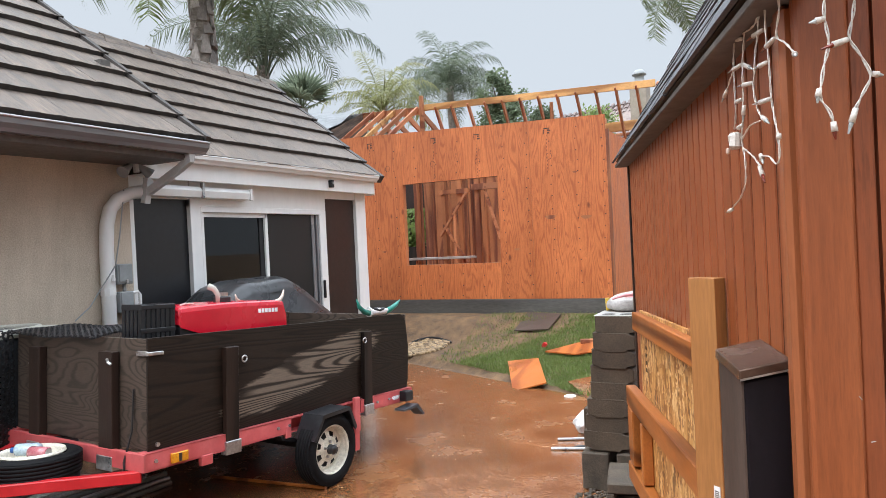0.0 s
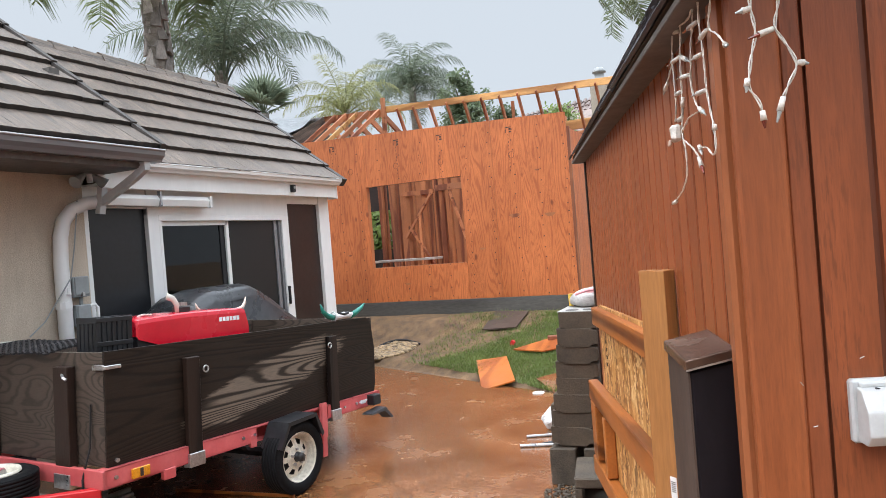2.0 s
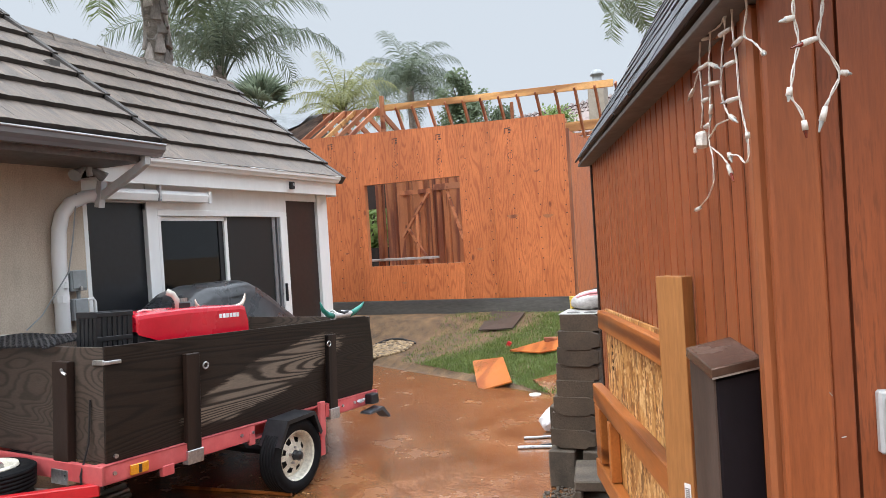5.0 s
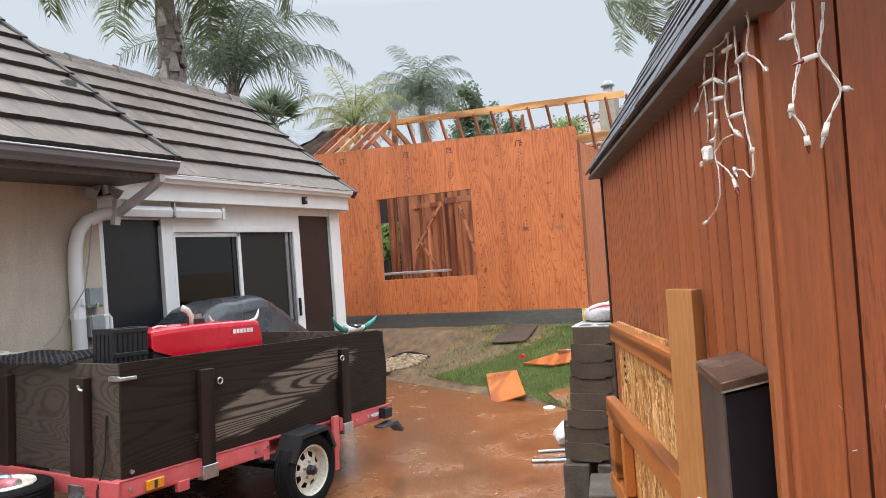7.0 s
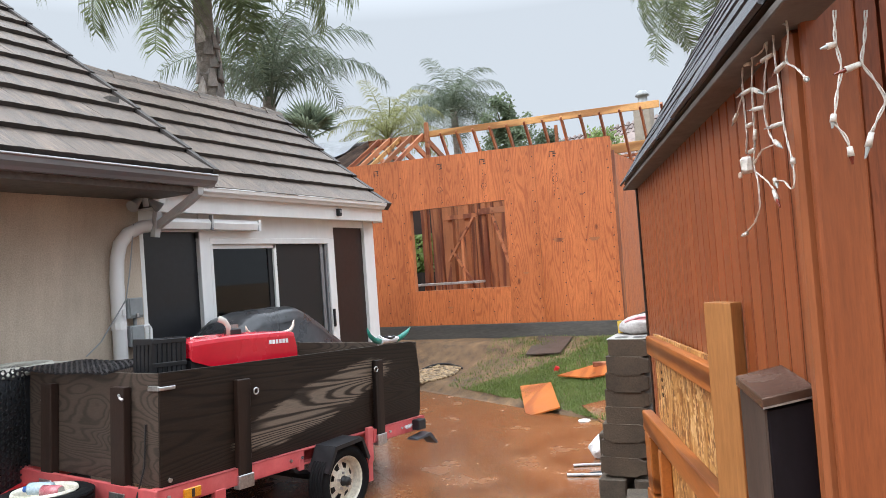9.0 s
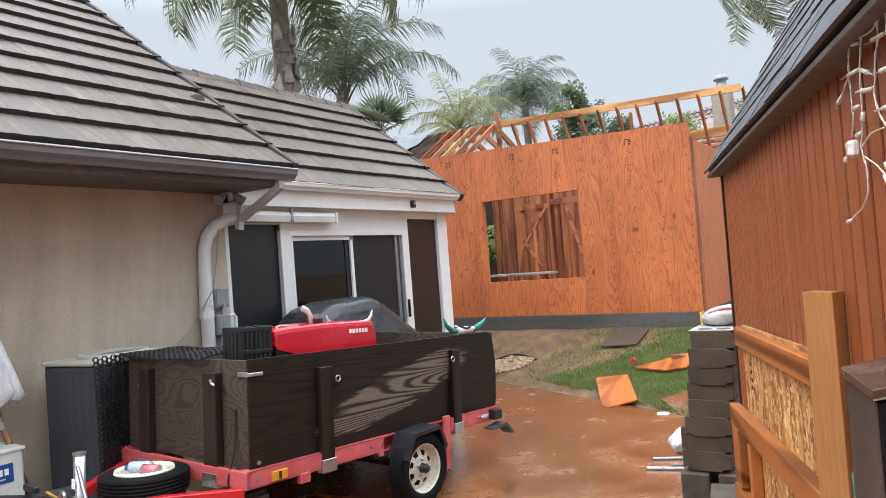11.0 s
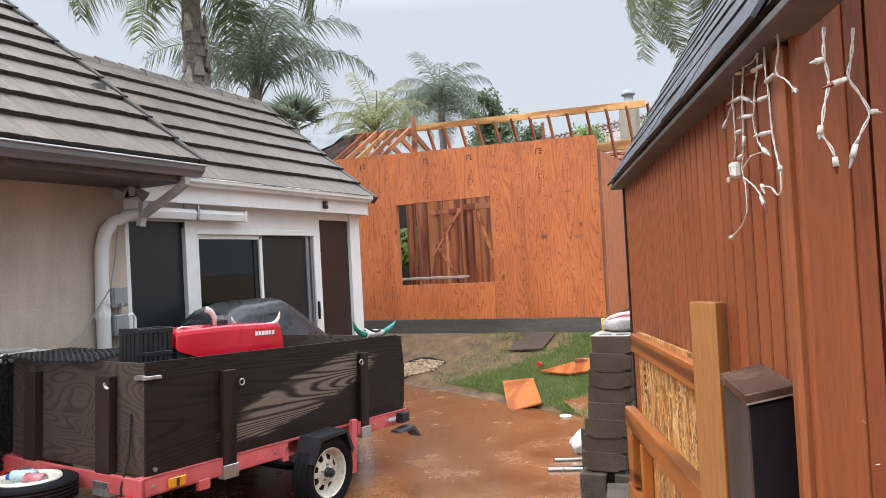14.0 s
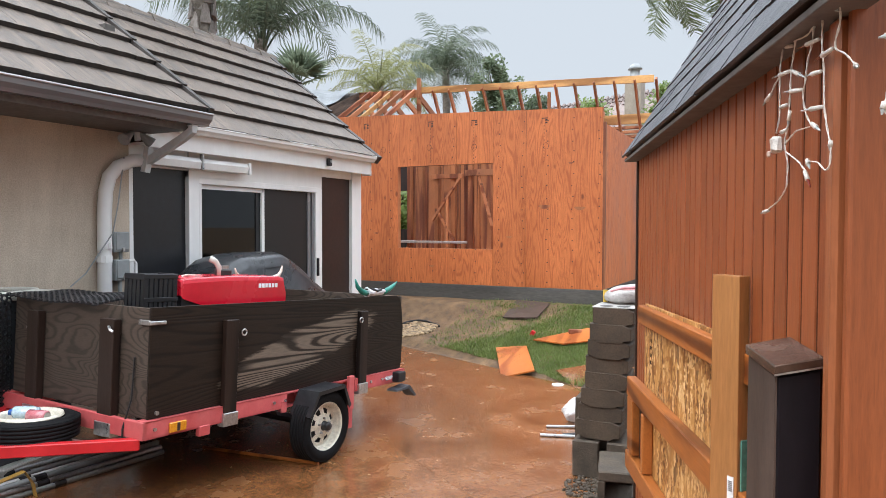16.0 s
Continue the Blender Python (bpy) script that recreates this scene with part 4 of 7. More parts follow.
for a, b in (((-6.64, 1.75), (-6.02, 2.6)), ((-6.5, 1.9), (-5.95, 1.0)), ((-5.6, 2.6), (-5.25, 1.4)), ((-6.3, 2.2), (-6.3, 1.2))):
    part("brace", tube([(a[0], 12.71, a[1]), (b[0], 12.71, b[1])], 0.035, 4), M["rafter"], addition)
part("inner_sheathing", box(-9.35, -3.0, 17.0, 17.02, 0.5, 3.3), M["stud"], addition, "brown sheathed back wall")
part("inner_sheathing", box(-12, -9.35, 17.0, 17.02, 2.62, 3.3), M["darkpanel"], addition)
part("back_fence", box(-14, -7.0, 17.4, 17.44, 0.3, 1.55), M["stake"], addition, "dark board fence")
part("inner_floor", box(-9.4, -2.7, AY + 0.17, 17.0, 0.56, 0.60), M["stud"], addition)
# ridge and rafters
RY = 13.82


def ridge_z(x):
    return 4.40 + (-2.45 - x) * 0.038


bm = box(-7.55, -2.44, RY - 0.02, RY + 0.02, 0, 0.14, 0.003)
for v in bm.verts:
    v.co.z += ridge_z(v.co.x)
part("ridge_board", bm, M["beam"], addition, "pale new ridge board")
bm = box(-9.4, -7.5, RY + 0.02, RY + 0.06, -0.07, 0.10, 0.003)
for v in bm.verts:
    v.co.z += ridge_z(v.co.x)
part("ridge_board", bm, M["rafter"], addition, "reddish ridge board")
stick("ridge_post", -7.56, -7.48, RY - 0.1, RY - 0.02, 3.3, 4.92, "rafter")


def rafter(x, y0, z0, y1, z1, mat="rafter", h=0.14):
    d = math.atan2(z1 - z0, y1 - y0)
    ln = math.hypot(y1 - y0, z1 - z0)
    part("rafter", box(-0.02, 0.02, 0, ln, -h, 0, 0.003), M[mat], addition, "", pose(x, y0, z0, math.degrees(d), 0, 0))


for i in range(13):  # far slope
    x = -7.2 + i * 0.40
    rafter(x, RY + 0.03, ridge_z(x) + 0.10, 14.75, 3.25, "rafter", 0.10)
for i in range(5):  # near slope, left end only
    x = -8.86 + i * 0.295
    rafter(x, 11.5, ridge_z(x) - 1.28, RY + 0.02, ridge_z(x) + 0.12, "beam" if i == 2 else "rafter", 0.10)
for i in range(5):
    x = -9.2 + i * 0.40
    rafter(x, RY + 0.08, ridge_z(x) + 0.04, 16.5, 3.5, "rafter")
stick("ridge_brace", -4.66, -4.6, RY + 0.3, RY + 0.36, 3.3, 4.45, "stud")
# back wall plate and blocking seen over the side wall
stick("back_plate", -4.5, -2.35, 14.70, 14.76, 3.76, 3.96, "beam")
for i in range(5):
    stick("blocking", -4.5, -2.35, 14.70, 14.80, 3.66 - i * 0.09, 3.715 - i * 0.09, "rafter")
for x in (-4.4, -3.4, -2.45):
    stick("stud", x - 0.02, x + 0.02, 14.85, 14.94, 0.6, 3.67, "stud")
stick("rafter_plate", -9.5, -7.4, 11.5, 11.6, 3.1, 3.24, "stud")
tarp = thing("roof_tarp", "grey tarp stretched over the old roof edge", "tarp", pose(-10.25, 13.0, 4.52, 24, 1, 0))
part("tarp_sheet", soft(gridded(-1.9, 1.15, -0.9, 0.9, 24, 14, lambda x, y: 0.04 * math.sin(5 * x + 3 * y)), 0.04, 2.0), M["tarp"], tarp, smooth=True)
part("tarp_support", box(-1.85, 1.1, -0.85, 0.85, -0.6, -0.1), M["tile"], tarp)
bench = thing("plank_table", "rough pale plank on sawhorse legs inside the addition", "work table", pose(-6.45, 12.3, 0.6))
part("plank", box(-0.72, 0.72, -0.14, 0.14, 0.69, 0.735, 0.004), M["cement"], bench)
for sx in (-0.5, 0.5):
    for sy in (-0.12, 0.12):
        part("leg", tube([(sx, sy * 0.4, 0.69), (sx * 1.08, sy * 2.2, 0.0)], 0.025, 4), M["stud"], bench)

# ---- shed ----
SM = pose(0.008, 1.22, 0, 0, 0, 18.2)
shed = thing("shed", "red-brown stained wooden shed with steep black shingle roof", "shed", SM)
LEN, WID = 2.55, 2.4
BW, EW = 0.079, 0.093


def board_mesh(h, w, mat, g=0.0145, base=-0.001):
    """A grooved siding board: face proud, rebated on one edge."""
    bm = prism([(0.0, 0.0), (0.0, base), (g - 0.0025, base), (g, -0.014), (w - 0.001, -0.014), (w, -0.011), (w, 0.0)], "z", 0, h)
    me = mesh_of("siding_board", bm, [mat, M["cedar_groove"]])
    # groove and end faces carry the joint's shade as a darker tone
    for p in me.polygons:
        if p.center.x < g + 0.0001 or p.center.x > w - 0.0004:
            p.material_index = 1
    return me


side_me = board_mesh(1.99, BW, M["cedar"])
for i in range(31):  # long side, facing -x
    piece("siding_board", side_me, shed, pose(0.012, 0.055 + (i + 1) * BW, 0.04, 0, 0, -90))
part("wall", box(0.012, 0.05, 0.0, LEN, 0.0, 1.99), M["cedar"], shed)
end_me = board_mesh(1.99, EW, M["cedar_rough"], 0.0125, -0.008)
for i in range(24):
    x = 0.096 + i * EW
    top = min(2.0 + 1.6 * max(0, min(x, WID - x - EW) + 0.02), 2.78 + 0.5 * min(max(0, x - 0.5), max(0, WID - EW - 0.5 - x)))
    piece("siding_board", end_me, shed, pose(x, 0.012, 0.04) @ Matrix.Diagonal((1, 1, (top - 0.04) / 1.99, 1)))
gable = [(0, 0), (WID, 0), (WID, 1.99), (WID - 0.5, 2.77), (WID / 2, 3.1), (0.5, 2.77), (0, 1.99)]
part("wall", prism(gable, "y", 0.014, 0.05), M["cedar"], shed)
part("wall", prism(gable, "y", LEN - 0.04, LEN), M["cedar"], shed)
part("wall", box(WID - 0.04, WID, 0.05, LEN - 0.04, 0, 1.99), M["cedar"], shed)
# corner trim: one board on each face
part("corner_trim", box(-0.010, 0.066, -0.022, 0.0, 0.0, 2.2, 0.005), M["cedar_trim"], shed, "stained corner board")
part("corner_bead", box(-0.023, 0.011, 0.006, 0.044, 0.0, 1.95, 0.008), M["cedar_bead"], shed, "rounded worn corner batten")
part("corner_trim", box(0.0675, 0.100, -0.013, 0.0, 0.0, 2.3, 0.003), M["cedar_rough"], shed)
part("corner_trim", box(-0.008, 0.012, LEN - 0.03, LEN + 0.01, 0.0, 1.99, 0.003), M["stake"], shed)
part("eave_board", box(-0.066, 0.012, -0.30, LEN + 0.035, 1.951, 1.966, 0.002), M["soffit"], shed, "dark eave board")
pitch = radians(58)
up = Vector((math.cos(pitch), 0, math.sin(pitch)))
al = Vector((0, -1, 0.0)).normalized()
rm = Matrix((al, up, al.cross(up).normalized())).transposed().to_4x4()
rm.translation = (-0.06, LEN + 0.05, 1.985)
roof_low = part("roof", box(0, LEN + 0.35, 0, 0.95, -0.02, 0.0), M["stake"], shed, "steep black shingle slope", rm)
rng = random.Random(8)
sb_ = bmesh.new()
add_box(sb_, 0, 0.29, -0.012, 0.20, 0.0, 0.009)
for v in sb_.verts:
    if v.co.y > 0.1:
        v.co.z -= 0.007
shingle_me = mesh_of("shingle", sb_, M["shingle"])
for r in range(7):
    for c in range(-1, 10):
        xa = c * 0.296 + (r % 3) * 0.1
        if xa < -0.01 or xa > LEN + 0.1:
            if xa < -0.01 and xa > -0.25:
                piece("shingle", shingle_me, roof_low, pose(-0.012, r * 0.14, 0.003) @ Matrix.Diagonal(((xa + 0.296) / 0.296, 1, 1, 1)))
            continue
        piece("shingle", shingle_me, roof_low, pose(xa, r * 0.14 + rng.uniform(-0.006, 0.006), 0.003 + rng.uniform(0, 0.003), 0, 0, rng.uniform(-0.5, 0.5)))
part("roof", prism([(0.44, 2.79), (1.2, 3.16), (1.96, 2.79), (2.46, 1.985), (2.44, 1.965), (1.95, 2.76), (1.2, 3.12), (0.45, 2.76)], "y", -0.30, LEN + 0.05), M["shingle"], shed)
outlet = thing("outdoor_outlet", "grey-white weatherproof outlet cover on shed siding", "outlet", SM @ pose(0.165, 0.0, 1.289) @ Matrix.Scale(0.72, 4))
part("base", box(-0.045, 0.045, -0.022, 0.0, -0.068, 0.068, 0.005), M["outlet"], outlet)
lid = prism([(-0.004, 0.055), (-0.03, 0.05), (-0.055, 0.01), (-0.058, -0.04), (-0.04, -0.064), (0, -0.064)], "x", -0.036, 0.038, 0.004)
for v in lid.verts:
    v.co.y -= 0.02
part("lid", lid, M["outlet"], outlet, "bulging flip lid")
part("hinge", box(-0.03, 0.03, -0.034, -0.02, 0.052, 0.064, 0.003), M["outlet"], outlet)
part("latch", tube([(0, -0.045, 0.048), (0, -0.036, 0.048)], 0.006, 8), M["blackplastic"], outlet)
part("tab", box(0.03, 0.044, -0.03, -0.01, -0.078, -0.066, 0.002), M["outlet"], outlet)
for x, z in ((0.060, 1.338), (0.152, 1.372), (0.078, 1.27), (0.21, 1.42)):
    st = thing("staple", "small rusty wire staple in shed siding", "staple", SM @ pose(x, -0.023 if x < 0.066 else -0.016, z, 0, random.uniform(-60, 60), 0), "staples")
    part("wire", tube([(-0.0035, -0.001, 0), (0.0035, -0.001, 0)], 0.0008, 5), M["steel"], st)

# ---- tall metal box by the shed corner ----
mb = thing("metal_box", "tall black metal box with rusty brown cap", "metal box", pose(-0.0866, 1.351, 0, 0, 0, 19.4))


def sloped(bm, level):
    """Raise the upper corners as the cap slopes."""
    for v in bm.verts:
        if v.co.z > level:
            v.co.z += 0.20 * (v.co.x + 0.0425) + 0.063 * (v.co.y + 0.083)
    return bm


part("body", sloped(box(-0.034, 0.039, -0.076, 0.076, 0.0, 1.342, 0.003), 1.2), M["boxblack"], mb, "black painted front")
part("side_panel", sloped(box(-0.038, -0.0345, -0.074, 0.076, 0.0, 1.342), 1.2), M["boxbrown"], mb, "brown weathered side")
cp = sloped(box(-0.0425, 0.0425, -0.083, 0.083, 1.346, 1.365, 0.002), 1.2)
part("cap", cp, M["bronze"], mb, "dented rusty cap")
part("cap_seam", sloped(box(-0.0425, 0.0425, -0.0845, -0.083, 1.347, 1.350), 1.2), M["steel"], mb)

# ---- strand-board gate and post ----
gate = thing("gate_panel", "homemade strand-board panel framed in orange lumber leaning by shed", "gate", SM @ pose(-0.03, 0.75, 0, 0, 0, 3.2))
bm = box(0.032, 0.044, -0.30, 1.08, 0.05, 1.285)
for v in bm.verts:
    if v.co.z > 1:
        v.co.z += 0.03 * (1.08 - v.co.y)
part("strand_board", bm, M["osb"], gate, "yellow-brown strand board")


def rail(z0, z1, slope, front, y0, y1, name="rail"):
    b = box(front, 0.031, y0, y1, z0, z1, 0.004)
    for v in b.verts:
        v.co.z += slope * (y1 - v.co.y)
    return part(name, b, M["gate"], gate)


rail(1.205, 1.280, 0.022, 0.0, -0.28, 1.08)
rail(0.855, 0.940, 0.026, -0.012, -0.28, 1.255)
rail(0.52, 0.60, 0.03, -0.012, -0.28, 1.28)
rail(0.06, 0.14, 0.0, -0.012, -0.28, 1.33)
for y0, y1 in ((1.13, 1.25), (0.90, 0.945)):
    rail(0.615, 0.853, 0.0, -0.010, y0, y1, "stile")
part("slot", box(0.022, 0.031, 0.945, 1.13, 0.61, 0.86), M["stake"], gate)
for i in range(4):
    part("stencil_bar", box(0.0305, 0.0318, 0.95, 0.972 - 0.006 * (i % 2), 1.05 + i * 0.03, 1.064 + i * 0.03), M["ink"], gate)
post = thing("wooden_post", "upright orange-brown stained wooden post", "post", pose(-0.182, 1.695, 0, 0, 0, -36.4))
pb = prism([(-0.080, 0.0), (-0.040, 0.0012), (0.0, 0.0), (0.0, 0.035), (-0.080, 0.035)], "z", 0.0, 1.492, 0.002)
part("timber", pb, M["post"], post)
tag = part("barcode_label", box(-0.027, -0.009, -0.0012, 0.0002, 0.925, 1.010), M["label"], post, "white stock label with printed bars")
for i in range(6):
    part("printed_bar", box(-0.024, -0.012, -0.0018, -0.0013, 0.975 + i * 0.0045, 0.9772 + i * 0.0045), M["ink"], tag)
part("edge_strip", box(0.001, 0.005, 0.01, 0.03, 0.0, 1.10), M["teal"], post, "thin teal strip")

# ---- block stack ----
def wall_block(w, d, h):
    """Retaining block: notched ends and lip, no open cores."""
    poly = [(-w / 2, 0), (-w / 2 + 0.045, 0), (-w / 2 + 0.055, -0.022), (w / 2 - 0.06, -0.022), (w / 2 - 0.05, 0.0), (w / 2, 0), (w / 2, h - 0.024), (w / 2 - 0.05, h - 0.004), (-w / 2 + 0.045, h - 0.004), (-w / 2, h)]
    bm = prism(poly, "y", -d / 2, d / 2)
    bmesh.ops.bevel(bm, geom=bm.edges[:], offset=0.005, segments=1, affect="EDGES")
    return bm


bx, by = -1.125, 4.50
for i in range(8):
    z = 0.245 + i * 0.1045
    b = thing("retaining_block", "top grey hollow concrete block of the stack" if i == 7 else "brown interlocking concrete block in the stack", "concrete block",
              pose(bx - 0.035 + i * 0.012 + random.uniform(-0.006, 0.006), by + random.uniform(-0.01, 0.01), z + 0.02, 0, 0, 4 + random.uniform(-2.5, 2.5)), "stacked blocks")
    part("block", soft(wall_block(0.285 - 0.004 * i, 0.32, 0.104), 0.002, 25, i), M["block"], b)
    if i == 7:
        part("top_face", box(-0.135, 0.135, -0.155, 0.155, 0.1005, 0.1035), M["cement"], b, "pale top face")
    if i == 7:
        # two dark discs laid on top stand for the shaded core holes
        for cx in (-0.055, 0.055):
            part("core", tube([(cx, -0.075, 0.1002), (cx, -0.075, 0.1052)], [0.042, 0.042], 16), M["found"], b)
for x, y, w in ((-1.24, 4.50, 0.17), (-1.02, 4.53, 0.18)):
    b = thing("footing_block", "dark heavy block under the stack", "concrete block", pose(x, y, 0.0, 0, 0, 3), "footing blocks")
    part("block", soft(box(-w / 2, w / 2, -0.19, 0.19, 0.0, 0.235, 0.008), 0.003, 20, x), M["oldblock"], b)
b = thing("old_block", "mossy grey hollow block lying on its side", "concrete block", pose(-0.97, 4.02, 0.0, 0, 0, 12))
part("web", box(-0.10, 0.10, -0.19, 0.19, 0.17, 0.23, 0.008), M["oldblock"], b)
part("web", box(-0.10, 0.10, -0.19, 0.19, 0.0, 0.05, 0.008), M["oldblock"], b)
part("web", box(-0.10, 0.10, 0.13, 0.19, 0.05, 0.17, 0.004), M["oldblock"], b)
part("web", box(-0.10, -0.06, -0.19, 0.13, 0.05, 0.17, 0.004), M["oldblock"], b)
bag = thing("cement_bag", "rain-wet white and pink bag on the block stack", "bag", pose(-1.015, 4.66, 1.10, 0, 0, 10) @ Matrix.Diagonal((1.1, 1.05, 0.95, 1)))
bm = bmesh.new()
bmesh.ops.create_uvsphere(bm, u_segments=24, v_segments=12, radius=1)
for v in bm.verts:
    x, y, z = v.co
    v.co = Vector((0.16 * math.copysign(abs(x) ** 0.75, x), 0.13 * math.copysign(abs(y) ** 0.8, y), 0.065 + 0.065 * math.copysign(abs(z) ** 0.8, z) + 0.02 * x))
part("sack", soft(bm, 0.012, 11), M["bag"], bag, smooth=True)
for z, mt in ((0.118, "bagpink"), (0.10, "bagpink")):
    part("stripe", tube([(-0.12, -0.075, z - 0.03), (-0.04, -0.1, z), (0.05, -0.105, z + 0.005), (0.13, -0.09, z - 0.005)], 0.010, 6), M[mt], bag, "pink printed stripe")
can = thing("yellow_cup", "small yellow cup beside the bag", "cup", pose(-1.185, 4.64, 1.104) @ Matrix.Scale(0.7, 4))
part("cup_body", lathe([(0.0, 0.0), (0.022, 0.0), (0.026, 0.11), (0.030, 0.115), (0.024, 0.112), (0.0, 0.10)], 14, "z"), M["yellow"], can)

# ---- utility trailer ----
TM = pose(-3.18, 2.6, 0.555) @ pose(0, 0, 0, 0, 0, -4.68) @ pose(0, 0, 0, -3.09, 0, 0)
TI = TM.inverted()
trailer = thing("utility_trailer", "small red steel utility trailer with black plywood sides", "trailer", TM)
TW, TL = -1.37, 2.42
bm = prism([(-0.022, 0.0), (TL - 0.03, 0.0), (TL - 0.012, 0.06), (TL, 0.34), (TL - 0.03, 0.53), (TL - 0.06, 0.59), (TL - 0.10, 0.61), (-0.022, 0.61)], "x", -0.018, 0.0, 0.002)
part("side_board", bm, M["blackwood"], trailer, "black-stained plywood side with dried grey patch")
part("side_board", box(TW, TW + 0.018, 0.0, TL, 0, 0.61, 0.002), M["blackfront"], trailer)
part("front_board", box(TW + 0.02, -0.019, -0.020, -0.002, 0, 0.605, 0.002), M["blackfront"], trailer, "weathered black plywood front")
part("tail_board", box(TW + 0.02, -0.02, TL - 0.02, TL, 0, 0.6, 0.002), M["blackfront"], trailer)
part("deck", box(TW + 0.02, -0.02, 0.022, TL - 0.02, 0.0, 0.02), M["blackfront"], trailer)


def stake(x0, x1, y0, y1, z1):
    s = part("stake", box(x0, x1, y0, y1, -0.11, z1, 0.004), M["stake"], trailer, "black wooden stake")
    part("stake_pocket", box(x0 - 0.008, x1 + 0.008, y0 - 0.008, y1 + 0.008, -0.125, -0.045, 0.003), M["steel"], s, "galvanized stake pocket")
    return s


s1 = stake(0.002, 0.04, 0.475, 0.575, 0.515)
s2 = stake(0.002, 0.04, 1.79, 1.885, 0.505)
stake(-0.385, -0.255, -0.072, -0.022, 0.53)
stake(-1.125, -1.005, -0.072, -0.022, 0.53)


def eye_bolt(x, y, z, facing):
    r = 0.019
    if facing == "side":
        pts = [(x, y + r * math.cos(a), z + r * math.sin(a)) for a in [2 * math.pi * k / 14 for k in range(15)]]
    else:
        pts = [(x + r * math.cos(a), y, z + r * math.sin(a)) for a in [2 * math.pi * k / 14 for k in range(15)]]
    part("eye_bolt", tube(pts, 0.005, 6), M["steel"], trailer, "zinc eye bolt", smooth=True)


eye_bolt(0.02, 0.635, 0.43, "side")
eye_bolt(0.045, 1.79, 0.44, "side")
eye_bolt(-1.165, -0.035, 0.42, "front")
part("hook", tube([(-0.29, -0.078, 0.49), (-0.26, -0.09, 0.475), (-0.24, -0.085, 0.465)], 0.008, 6), M["steel"], trailer)
part("latch", box(-0.03, 0.012, -0.034, 0.07, 0.515, 0.535, 0.003), M["steel"], trailer, "galvanized corner latch")
part("latch_plate", box(-0.09, 0.0, -0.036, -0.021, 0.512, 0.54, 0.003), M["steel"], trailer)
part("bolt", tube([(0.0, 0.03, 0.03), (0.012, 0.03, 0.03)], 0.012, 8), M["steel"], trailer)
part("cord", tube([(-0.12, -0.028, 0.33), (-0.125, -0.036, 0.1), (-0.13, -0.082, -0.06), (-0.125, -0.082, -0.14)], 0.006, 5), M["blackplastic"], trailer)
# steel frame
part("side_rail", prism([(-0.05, -0.10), (0.03, -0.10), (0.03, -0.092), (-0.042, -0.092), (-0.042, -0.01), (0.03, -0.01), (0.03, -0.002), (-0.05, -0.002)], "y", -0.06, TL), M["red"], trailer, "faded red steel channel")
part("side_rail_web", box(0.022, 0.03, -0.06, 1.02, -0.10, -0.002), M["red"], trailer)
part("side_rail_web", box(0.022, 0.03, 1.75, TL, -0.10, -0.002), M["red"], trailer)
part("side_rail", box(TW - 0.03, TW + 0.05, -0.06, TL, -0.10, -0.002, 0.003), M["red"], trailer)
part("front_rail", box(TW, 0.03, -0.075, -0.045, -0.10, -0.004, 0.003), M["red"], trailer, "faded red front channel")
for y in (0.6, 1.2, 1.8, TL - 0.03):
    part("cross_member", box(TW, 0.0, y - 0.025, y + 0.025, -0.10, -0.01), M["red"], trailer)
part("lug", box(0.0, 0.035, 0.30, 0.38, -0.15, -0.09, 0.004), M["red"], trailer)
part("lug", box(0.0, 0.035, 0.97, 1.02, -0.13, -0.05, 0.004), M["red"], trailer)
for y in (0.0, 0.9, 1.0, 1.95, 2.1):
    part("bolt_head", tube([(0.03, y, -0.05), (0.04, y, -0.05)], 0.011, 6), M["steel"], trailer)
mk = part("side_marker", box(0.031, 0.048, 0.09, 0.20, -0.085, -0.03, 0.003), M["amber"], trailer, "amber side reflector")
part("marker_bar", box(0.0482, 0.0495, 0.135, 0.155, -0.08, -0.035), M["ink"], mk)
# wheel
WC = TI @ Vector((-2.95, 3.82, 0.245))


def tyre(r, w, rim_r):
    prof = [(rim_r, -w * 0.42), (rim_r + 0.012, -w * 0.5), (rim_r + (r - rim_r) * 0.55, -w * 0.54), (r - 0.022, -w * 0.50), (r - 0.004, -w * 0.40)]
    for k in range(5):
        c = -w * 0.33 + k * w * 0.165
        prof += [(r, c - w * 0.07), (r, c + w * 0.07), (r - 0.004, c + w * 0.074), (r - 0.004, c + w * 0.091)]
    prof += [(r - 0.004, w * 0.40), (r - 0.022, w * 0.50), (rim_r + (r - rim_r) * 0.55, w * 0.54), (rim_r + 0.012, w * 0.5), (rim_r, w * 0.42)]
    return lathe(prof, 40)


